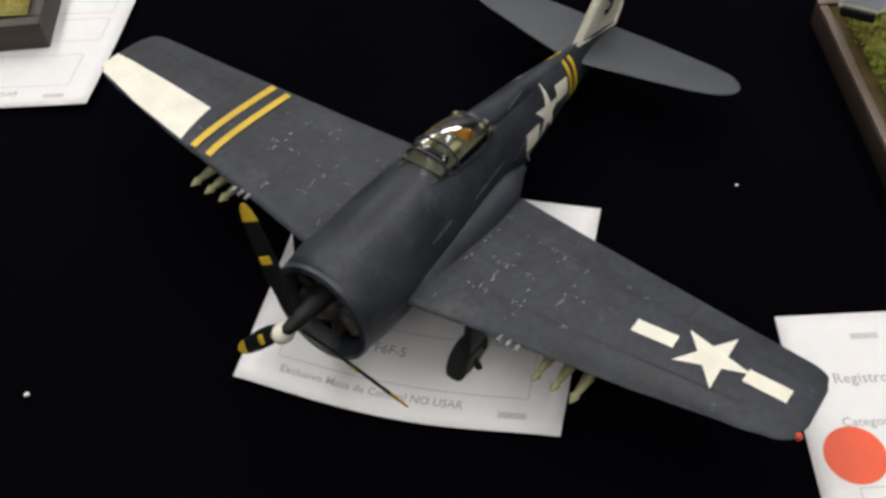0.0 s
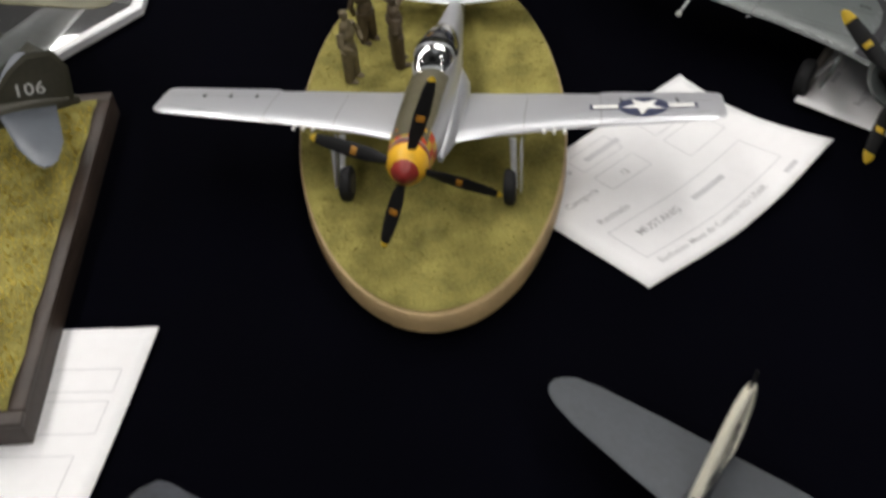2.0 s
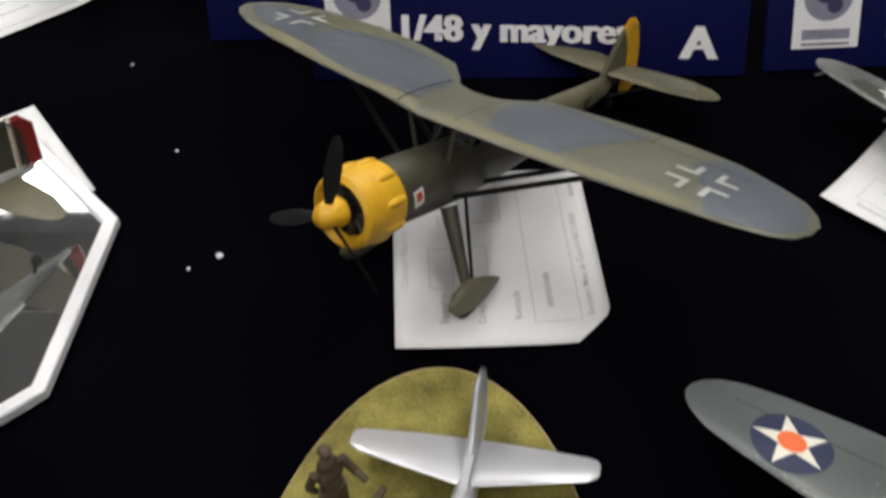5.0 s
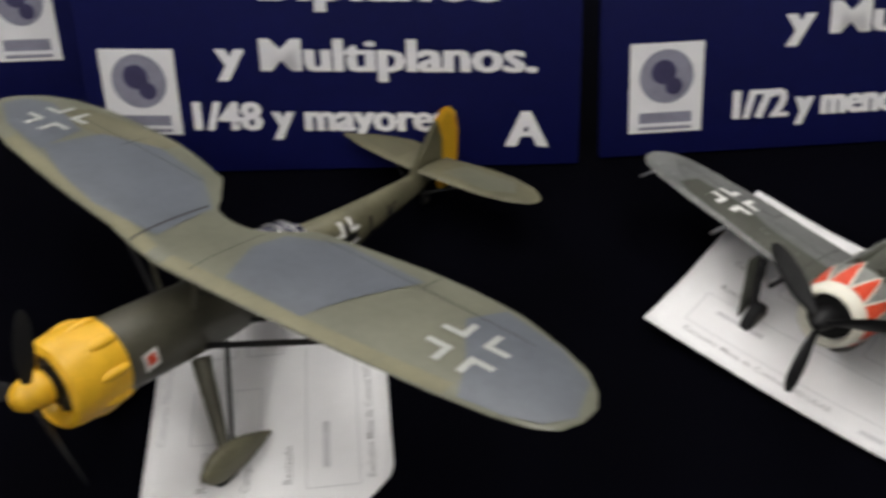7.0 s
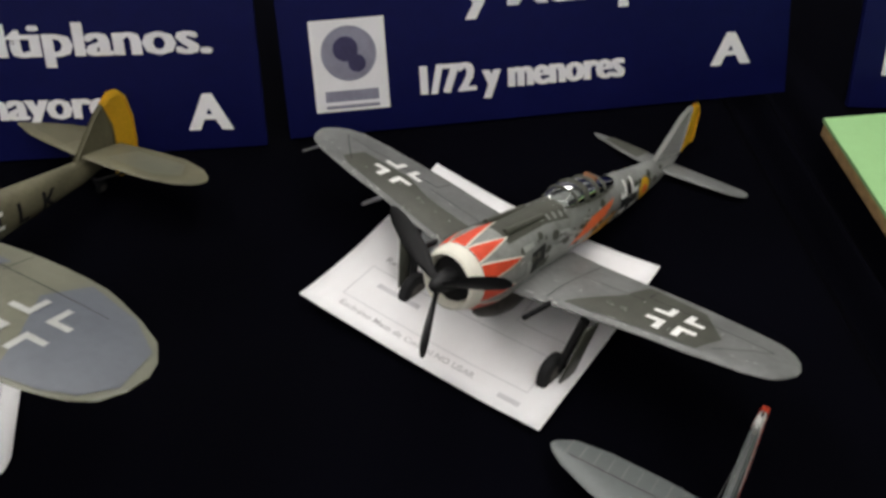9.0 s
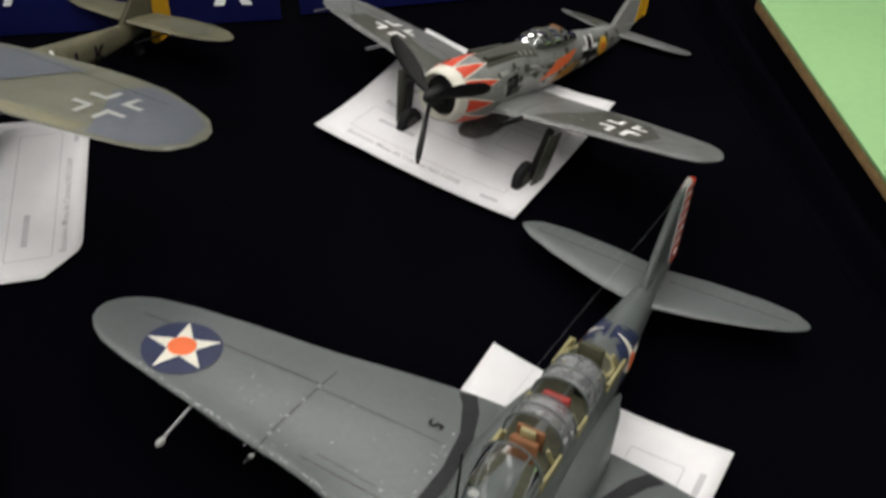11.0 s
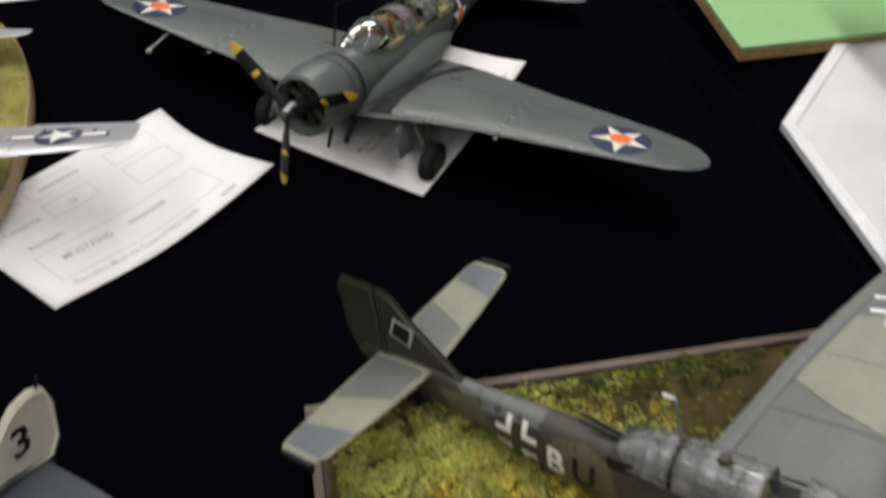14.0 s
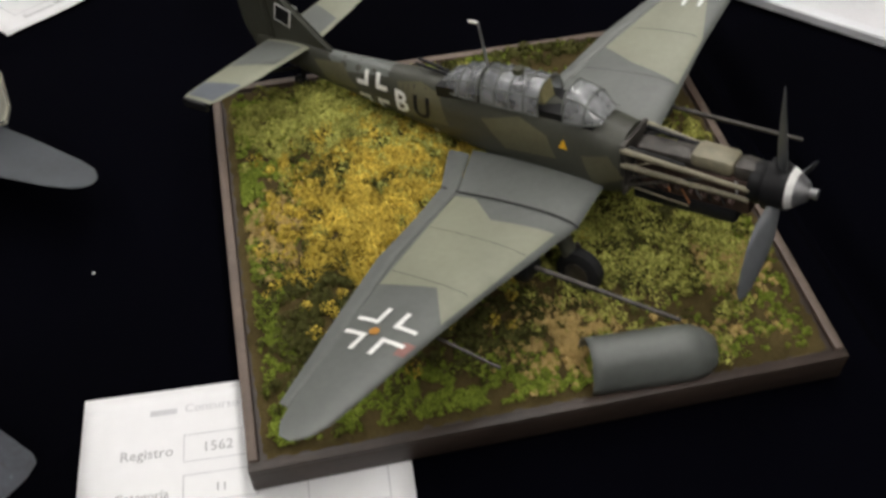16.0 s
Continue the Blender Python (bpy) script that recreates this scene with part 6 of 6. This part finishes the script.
    bush("sand", SAND, 1500, [(0.10, 0.52, 0.025, 0.05, 1.0), (0.54, 0.15, 0.05, 0.04, 1.0), (0.87, 0.24, 0.03, 0.03, 0.8), (0.68, 0.10, 0.10, 0.02, 0.5)], 1.3, ob, "heaps of tan sand", 15, 0.4, 40)


FADED_RED = mat("faded_red_mark", (0.28, 0.13, 0.11), rough=0.5, var=0.2, scale=200)


def dive_bomber():
    ob = thing("model_aircraft", pose(0.3190, 0.1950, 0.0468, -11.7, 3.5, 42.5), "grey-green camouflaged dive bomber model with its engine uncovered", "model aircraft", "model aircraft on the table")
    h = Hull([(-6, 10.8, 11.4, 14, 3, 2.3), (-1, 11.4, 12.8, 15.4, 3, 2.3), (6, 11.8, 14, 16, 3, 2.3), (25, 11.4, 15, 15.5, 3, 2.3), (50, 10.6, 15, 14, 3.5, 2.3), (75, 8.8, 13.5, 11.5, 4.5, 2.2), (100, 7, 11, 9, 6, 2.1), (125, 5.2, 9, 7, 8, 2), (150, 3.4, 7.5, 5, 10.5, 2), (170, 1.4, 5, 3, 12.5, 2)])
    fus = part("fuselage", h.mesh(), JU_FUS, ob)
    w = Wing([(9, 1, 57, -7, 10), (31, 0, 49.5, -9.5, 9.4), (55, 2, 45.5, -5.4, 8), (80, 4.5, 40.5, -1.2, 7), (110, 5.5, 32, 4, 5.8), (136, 6, 25, 8.4, 4.4), (150, 6.5, 21, 10.8, 3.2), (156, 8.5, 18.5, 11.8, 2), (159.5, 11.5, 15.5, 12.4, 0.8)])
    wl, wr = wings(ob, w, JU_DARK)
    for s, ww in ((-1, wl), (1, wr)):
        part("camouflage", patch([[(s * 40, 3), (s * 100, 6.4), (s * 86, 18), (s * 92, 36.5), (s * 34, 48.5), (s * 33, 40), (s * 44, 26)]] if s < 0 else [[(56, 3.4), (84, 5.6), (108, 14), (104, 33), (70, 42), (62, 26)]], on_wing(w), 7), JU_LIGHT, ww, "pale grey-green camouflage patch")
        part("flap", Wing([(12, 56.4, 66, -7.2, 2.4), (31, 49.6, 57, -9.6, 2.4), (55, 45.6, 51.6, -5.6, 2.2), (80, 40.6, 47.2, -1.4, 2), (110, 32.1, 37.8, 3.7, 1.6), (150, 21.1, 24.5, 10.5, 1.2)]).mesh(s), JU_DARK, ww, "separate slotted trailing flap")
        cross_on(ww, on_wing(w, 0.5), s * 112, 19.5, 10.6, 2.6, 1.7, 4, material=WHITE, cuts=3)
        part("cross_centre", patch(disc_poly(s * 112 - 1, 21, 1.7, 10), on_wing(w, 0.55), 1), AMBER, ww)
        part("wing_joint", patch([line(s * 31, -1, s * 31, 57, 0.9)], on_wing(w, 0.45), 8), BLACK, ww, "dark wing joint strip")
        lines_on(ww, [line(s * 84, 8, s * 84, 38, 0.25), line(s * 56, 4, s * 56, 44, 0.25)], on_wing(w, 0.36), 6, LINE)
        part("gun_barrel", rod((s * 52, -47.5, -13.5), (s * 52, 6, -11.5), 0.75, 0.95), ENGINE, ob)
        part("gun_pod", block(bmesh.new(), (s * 52, 20, -12), (10, 32, 8), bevel=2.5), BLACK, ob, "dark underwing gun pod")
        # trousered undercarriage
        part("landing_leg", rod((s * 31, 8, -10), (s * 31, 2, -26), 3.2, 2.6, 12), JU_FUS, ob)
        part("leg_fork", rod((s * 27, 3, -20), (s * 27, 0, -30), 1.1, 1.0), ENGINE, ob)
        tyre(ob, (s * 31, 0, -28), 8.8, 5.6)
    part("wing_stain", patch([[(-112, 6.4), (-118, 6.6), (-119, 9.5), (-113, 10)]], on_wing(w, 0.36), 2), FADED_RED, wl, "faded red wing mark")
    t = Wing([(2, 139, 162, 17, 3.6), (28, 141, 161.5, 18, 3), (50, 143.5, 160.5, 19.2, 2.2), (53.4, 145, 159.5, 19.4, 1.2), (54.4, 147, 158, 19.4, 0.6)])
    for o, s in zip(tailplanes(ob, t, JU_LIGHT), (-1, 1)):
        part("camouflage", patch([[(s * 4, 141), (s * 20, 142), (s * 28, 160.5), (s * 4, 161)]], on_wing(t), 4), JU_DARK, o, "grey-green camouflage patch")
        part("camouflage", patch([[(s * 38, 143), (s * 52, 145), (s * 52, 159), (s * 42, 160)]], on_wing(t), 4), GREY_BLUE, o, "grey-blue camouflage patch")
        part("horn_balance", block(bmesh.new(), (s * 55.4, 151, 19), (2, 13, 4), bevel=0.8), BLACK, o)
        part("tail_strut", rod((s * 4, 146, 8), (s * 30, 150, 17.5), 0.7, 0.7, 6), BLACK, ob)
    fin = part("fin", slab_fin([(126, 16), (148, 36), (155, 44), (160, 45), (161, 12), (140, 12)], 2.8), JU_FUS, ob)
    part("rudder", slab_fin([(161, 10), (161, 45), (174, 45.5), (177, 40), (176, 22), (172, 11)], 2.4), JU_FUS, ob)
    for s in (-1, 1):
        part("mark_edge", patch([rect(150, 30, 8.6, 8.6, 20)], lambda y, z, s=s: (s * 1.75, y, z), 0), WHITE, fin, "plain dark square mark with white edge")
        part("mark", patch([rect(150, 30, 7, 7, 20)], lambda y, z, s=s: (s * 1.95, y, z), 0), BLACK, fin)
        cross_on(fus, on_side(h, s), 104, 7, 8, 2, 2, material=WHITE, cuts=2)
        part("tan_patch", patch([[(18, 2), (40, 0), (50, 10), (34, 14), (22, 10)]], on_side(h, s), 4), JU_TAN, fus, "tan camouflage patch")
        part("tan_patch", patch([[(66, 2), (90, 0), (91, 14), (80, 16), (70, 14)]], on_side(h, s, 0.1), 4), JU_TAN, fus, "tan camouflage patch")
        part("tan_patch", patch([[(112, 6), (128, 5), (136, 14), (120, 15)]], on_side(h, s), 3), JU_TAN, fus, "tan camouflage patch")
        part("tan_patch", patch([[(-8, 0), (4, -6), (8, 6), (-2, 8)]], on_side(h, s), 3), JU_TAN, fus, "tan camouflage patch")
        part("triangle_mark", patch([[(13.3, 7), (16.9, 7), (15.1, 10.4)]], on_side(h, s, 0.3), 1), GOLD, fus, "small yellow triangle")
    for txt, y, m in (("B", 92.5, WHITE), ("U", 83, BLACK)):
        bm = letters(txt, 12.5, 0.35, cut=1.5)
        part("code_letter", lay(bm, lambda a, b, y=y: on_side(h, -1, 0.4)(y - a, 2.5 + b)), m, fus, "fuselage code letter")
    part("top_patch", patch([[(-5, 96), (5, 96), (6, 130), (-5, 128)]], on_top(h), 4), JU_DARK, fus, "grey-green camouflage patch")
    part("fuel_cap", patch(disc_poly(74, -3, 1.2, 10), on_side(h, -1, 0.3), 0), WHITE, fus)
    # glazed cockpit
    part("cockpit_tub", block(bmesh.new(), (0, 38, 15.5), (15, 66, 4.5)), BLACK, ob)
    part("seat", block(bmesh.new(), (0, 28, 19.5), (8, 3, 9), (-10, 0, 0), 0.8), BUFF, ob)
    part("seat_frame", rod((0, 38, 18), (0, 38, 28), 3, 2), COCKPIT, ob)
    canopy(ob, [(2, 6.5, 1, 1, 17, 2.2), (8, 8.4, 7.6, 1, 16.2, 2.6), (16, 8.8, 10.4, 1, 16, 2.6)], FOGGED, JU_DARK, (8, 16), "windscreen", 0.4, (50, 130))
    canopy(ob, [(26, 8.8, 10.2, 1, 16, 2.5), (44, 8.8, 10, 1, 16, 2.5), (50, 8.6, 9.6, 1, 16, 2.4)], HAZY_SHEEN, JU_DARK, (26, 32, 38, 44, 50), "sliding_hood", 0.36, (35, 90, 145))
    canopy(ob, [(52, 8.4, 9.4, 1, 16, 2.4), (60, 8, 8.4, 1, 15.8, 2.3), (66, 7, 6, 1, 15.6, 2.2), (70, 5, 3, 1, 16, 2)], HAZY_SHEEN, JU_DARK, (52, 56, 60, 66), "rear_hood", 0.36, (40, 90, 140))
    part("aerial_mast", rod((0, 51, 25), (0, 53, 43), 0.6, 0.4, 6), STEEL, ob)
    part("aerial_tip", rod((0, 53, 43), (0, 57, 43), 0.5, 0.5, 6), WHITE, ob)
    bm = rod((1, 70, 19), (1, 84, 22), 0.7, 0.6, 6)
    tube(bm, (-1, 70, 19), (-1, 84, 21), 0.7, 0.6, 6)
    part("rear_gun", bm, BLACK, ob)
    # exposed engine
    for s in (-1, 1):
        for z0, z1 in ((-6, 9), (9, -6)):
            part("firewall_brace", rod((s * 9.6, -7.6, z0), (s * 3, -10.5, z1), 0.55, 0.5, 6), ENGINE, ob)
        for k in range(8):
            y, z = -10 - 5.0 * k, random.uniform(-4, 7)
            part("wiring", rod((s * 5.6, y, z), (s * random.uniform(6, 8.4), y - random.uniform(1, 7), z - random.uniform(2, 6)), 0.45, 0.35, 6), random.choice((BLACK, RUST, STEEL, BROWN)), ob)
    part("coolant_pipe", rod((7, -8, 10.5), (6.4, -28, 8.4), 1.0, 0.9, 8), BLACK, ob)
    part("coolant_pipe", rod((-7, -8, 10.5), (-6.4, -28, 8.4), 1.0, 0.9, 8), BLACK, ob)
    part("firewall", block(bmesh.new(), (0, -6.4, 2), (19, 2, 21), bevel=0.8), ENGINE, ob)
    part("engine_block", block(bmesh.new(), (0, -29, 0), (10, 42, 14), (0, 0, 0), 2), RUST, ob, "rust-brown engine block")
    part("engine_top", block(bmesh.new(), (0, -26, 8.2), (9, 34, 4.5), (0, 0, 0), 1.6), ENGINE, ob)
    part("intake_box", block(bmesh.new(), (0, -36, 9.8), (10, 15, 5.5), (4, 0, 0), 1.8), CREAM, ob, "cream engine cover")
    part("oil_tank", block(bmesh.new(), (0, -47, 8.6), (8.5, 8, 6), bevel=2), ENGINE, ob)
    part("radiator", block(bmesh.new(), (0, -27, -8.5), (12, 38, 6), bevel=2), BLACK, ob)
    for s in (-1, 1):
        for z0, z1 in ((4.5, 1.0), (10.5, 5.0)):
            part("engine_bearer", rod((s * 9.0, -6, z0), (s * 6.4, -50, z1), 1.15, 0.9, 10), CREAM, ob, "cream engine bearer")
        part("engine_bearer_stay", rod((s * 8.4, -6, -5), (s * 7, -34, 5.5), 0.6, 0.6, 8), ENGINE, ob)
        for k in range(6):
            part("exhaust_stub", rod((s * 5, -22 - 4.6 * k, 0.5), (s * 8, -21 - 4.6 * k, -1), 1.0, 1.1, 8), RUST, ob)
        for k in range(7):
            x, z = s * random.uniform(3, 8.5), random.uniform(-6, 10)
            part("pipe", rod((x, -8, z), (x * random.uniform(0.4, 0.9), -8 - random.uniform(8, 30), z + random.uniform(-4, 4)), 0.5, 0.4, 6), random.choice((BLACK, STEEL, ENGINE, CREAM)), ob)
    part("reduction_gear", spin_y([(-54, 6), (-52, 7.2), (-49, 7)], 24, 4.5), BLACK, ob)
    propeller(ob, (0, -58, 5), 39, (96, 216, 336), 9, None, mat("grey_propeller_paint", (0.09, 0.095, 0.1), rough=0.45, var=0.15), (("spinner_base", [(-3, 7), (0, 8.2), (4, 8.6)], BLACK), ("spinner_band", [(-5.2, 5.8), (-3, 7.05)], WHITE), ("spinner_nose", [(-9, 1.5), (-8.6, 3.2), (-5.2, 5.8)], STEEL)))
    part("spinner_claw", rod((0, -66, 5), (0, -69.5, 5), 1.6, 1.9, 10), STEEL, ob)
    part("tail_wheel_leg", rod((0, 146, 8), (0, 150, -2), 1, 0.9), BLACK, ob)
    tyre(ob, (0, 151, -2.5), 3.4, 2.2)
    part("pitot_tube", rod((-101, -14, -4), (-101, 12, -1), 0.5, 0.5, 6), ENGINE, ob)


def engine_cowl():
    """The removed half-round engine cover lying on the ground."""
    ob = thing("engine_cover", pose(0.3117, 0.1315, 0.0128, 0, 0, -4.0), "removed half-round grey-green engine cover lying on the diorama ground", "engine cover")
    bm = bmesh.new()
    outer, inner = [], []
    for i in range(13):
        y = -22 + 44 * i / 12
        k = 1 - 0.45 * max(0, (i - 9) / 3) ** 2
        outer.append([V3(y, 9.4 * k * math.cos(math.pi * j / 14), 0.2 + 12.5 * k * math.sin(math.pi * j / 14)) for j in range(15)])
    made = [[bm.verts.new(p) for p in row] for row in outer]
    for a, b in zip(made, made[1:]):
        for j in range(14):
            bm.faces.new((a[j], b[j], b[j + 1], a[j + 1]))
    bm.faces.new(made[-1])
    shell = part("shell", bm, JU_DARK, ob)
    sol = shell.modifiers.new("thickness", "SOLIDIFY")
    sol.thickness, sol.offset = 0.0006, -1
    for pts in ([(-20, 110), (-8, 120), (-3, 160), (-12, 172), (-20, 168)], [(-2, 70), (6, 60), (12, 120), (8, 165), (2, 140)]):
        part("camouflage", patch([pts], lambda y, a: (y, 9.8 * math.cos(radians(a)), 0.2 + 12.9 * math.sin(radians(a))), 5), JU_LIGHT, shell, "pale camouflage patch")


parasol_aircraft()
radial_fighter()
naval_bomber()
diorama_base()
dive_bomber()
engine_cowl()


# ---- neighbours at the edge of the view ----
def plain_aircraft(m, label, body, wing, fin_m, prop=True, number="", cowl=None, rudder=None):
    """A simpler fighter of the same scale, for models that show only in part."""
    ob = thing("model_aircraft", m, label, "model aircraft", "model aircraft on the table")
    h = Hull([(-34, 11, 12, 12, 0, 2), (-20, 12, 13, 13, 0, 2.1), (10, 11, 13, 13, 0, 2.2), (45, 9.5, 12, 11, 1, 2.2), (85, 6.5, 9, 7, 3, 2), (120, 3, 6, 3, 5, 2), (138, 1, 3, 1.5, 6, 2)])
    part("fuselage", h.mesh(), body, ob)
    w = Wing([(8, -8, 42, -6, 8), (60, 0, 36, -2, 6), (100, 8, 30, 2, 4), (112, 13, 26, 2.6, 2), (115, 18, 22, 2.8, 0.8)])
    wings(ob, w, wing)
    t = Wing([(1.5, 104, 128, 7, 3.2), (28, 109, 127, 7.2, 2.4), (40, 114, 123, 7.2, 1.4), (43, 117, 120, 7.2, 0.6)])
    tailplanes(ob, t, wing)
    fin = part("fin", slab_fin([(98, 8), (112, 26), (120, 33), (131, 33), (136, 24), (136, 6)], 2.6), fin_m, ob)
    if rudder:
        part("rudder", slab_fin([(131, 5), (131, 33), (136, 33), (142, 27), (143, 8)], 2.4), rudder, ob, "red rudder")
        part("rudder_line", slab_fin([(129.5, 5), (129.5, 34), (131.5, 34), (131.5, 5)], 2.9), IVORY, ob)
    if number:
        bm = letters(number, 9, 0.05)
        part("tail_number", lay(bm, lambda a, b: (1.6, 112 + a, 14 + b)), WHITE, fin)
    part("cockpit_tub", block(bmesh.new(), (0, 34, 11), (12, 24, 4)), BLACK, ob)
    canopy(ob, [(20, 6, 1, 1, 12, 2.2), (28, 7, 7, 1, 12, 2.4), (40, 7, 7, 1, 12, 2.3), (54, 3, 2, 1, 12, 2)], GLASS, body, (28, 40))
    if cowl:
        part("cowling", spin_y([(-36, 10), (-38, 11.5), (-36, 13), (-24, 13.6), (-22, 12.5)], 28, 0, False, False), cowl, ob)
        radial_engine(ob, -35, 0, 11)
    if prop:
        propeller(ob, (0, -42, 0), 32, (80, 200, 320), 7, YELLOW, BLACK, (("spinner", [(-5, 0.8), (-3, 3.4), (1, 5), (6, 6)], BLACK),))
    for s in (-1, 1):
        strut_leg(ob, (s * 32, 2, -4), (s * 33, -2, -28), 1.8, 7.5, 4.5)
    part("tail_wheel_leg", rod((0, 118, 2), (0, 121, -3), 0.9), BLACK, ob)
    tyre(ob, (0, 122, -3), 2.8, 2)
    return ob


def wood_frame():
    ob = thing("diorama_base", pose(-0.1380, 0.4345, 0, 0, 0, -2.1), "brown wooden diorama base with yellow-green grass", "diorama base")
    part("plinth", block(bmesh.new(), (-92, 0, 6), (184, 182, 11.6), bevel=1.2), DARKWOOD, ob, "dark stained wooden plinth")
    for c, s in (((-92, 88), (184, 6)), ((-92, -88), (184, 6)), ((-3, 0), (6, 170)), ((-181, 0), (6, 170))):
        part("edge_strip", block(bmesh.new(), (*c, 12.4), (*s, 3.2), bevel=1), DARKWOOD, ob)
    bm = bmesh.new()
    n = 40
    grid = [[bm.verts.new(V3(-178 + 172 * i / n, -85 + 170 * j / n, 14.2 + 1.6 * noise.noise(Vector((i * 0.25, j * 0.25, 4))))) for j in range(n + 1)] for i in range(n + 1)]
    for a, b in zip(grid, grid[1:]):
        for j in range(n):
            bm.faces.new((a[j], b[j], b[j + 1], a[j + 1]))
    part("grass_surface", bm, GRASS_MAT, ob, "yellow-green static grass")
    verts, faces = [], []
    rnd = random.Random(3)
    for i in range(9000):
        x, y = rnd.uniform(-90, -7), rnd.uniform(-80, 80)
        p = V3(x, y, 13.8 + 1.6 * noise.noise(Vector(((x + 178) / 172 * n * 0.25, (y + 82) / 164 * n * 0.25, 4))))
        q, hh = rnd.random() * 6.28, rnd.uniform(1, 2.6) * MM
        d = Vector((math.cos(q), math.sin(q), 0)) * 0.35 * MM
        k = len(verts)
        verts += [p - d, p + d, p + Vector((rnd.uniform(-1, 1) * MM, rnd.uniform(-1, 1) * MM, hh))]
        faces.append((k, k + 1, k + 2))
    me = bpy.data.meshes.new("static_grass")
    me.from_pydata(verts, [], faces)
    me.materials.append(LEAF_Y)
    g = new("static_grass", me)
    g.parent = ob
    tagged(g, "yellow-green grass fibres", "", "", "stuff")


def tray(cx, cy, side, floor_m, label, turn=0.0):
    """An eight-sided display tray with a white rim."""
    ob = thing("display_tray", pose(cx, cy, 0.0005, 0, 0, turn), label, "display tray")
    r = side / 2 / math.sin(math.pi / 8)
    ang = [math.pi / 8 + math.pi / 4 * k for k in range(8)]

    def loop(rr, z):
        return [V3(rr * math.cos(a), rr * math.sin(a), z) for a in ang]
    bm = bmesh.new()
    rings(bm, [loop(r, 0), loop(r, 3.8), loop(r - 0.6, 4.5), loop(r - 6.2, 4.5), loop(r - 7, 3.9), loop(r - 8, 2.8)], True, False)
    part("rim", bm, FRAME_WHITE, ob, "white gloss rim", )
    bm = bmesh.new()
    bm.faces.new([bm.verts.new(p) for p in loop(r - 7.8, 3.0)])
    part("tray_floor", bm, floor_m, ob)
    return ob


wood_frame()
plain_aircraft(pose(-0.270, 0.4545, 0.046, -9, 0, -71), "dark green model aircraft with blue-grey tailplanes on the grass base", DARK_OLIVE, GREY_BLUE, DARK_OLIVE, number="106")
tray(-0.2504, 0.6622, 99, MIRROR, "eight-sided white display tray with a mirror floor", -2.6)
plain_aircraft(pose(-0.238, 0.600, 0.0426, -8, 0, -33.5), "olive and white model aircraft with red rudder on the mirror tray", FW_LIGHT, OLIVE_TAIL, DARK_OLIVE, rudder=MAROON)
tray(0.5396, 0.3860, 97, TRAY_GREY, "eight-sided white display tray with a pale floor")
plain_aircraft(pose(0.513, 0.396, 0.0405, -9, 0, -70), "grey-green model aircraft on the white display tray", GREY_GREEN, GREY_GREEN, GREY_GREEN, cowl=BLACK)
plain_aircraft(pose(-0.193, 0.932, 0.034, -10, 0, -18), "pale grey model aircraft standing on its entry form", FW_LIGHT, FW_LIGHT, FW_LIGHT)

gb = thing("green_board", pose(0.4256, 0.4915, 0, 0, 0, -0.8), "mint green diorama board with raw cork edges", "board")
part("surface", block(bmesh.new(), (190, 145, 8.4), (380, 290, 2.4), bevel=0.4), GREEN_BOARD, gb, "mint green painted surface")
part("core", block(bmesh.new(), (190, 145, 3.7), (378.5, 288.5, 7), bevel=0.3), CORK, gb, "raw brown cork core")
plain_aircraft(pose(0.540, 0.610, 0.046, -9, 0, -60), "dark grey model aircraft standing on the green board", FW_GREY, FW_GREY, FW_GREY, cowl=BLACK)
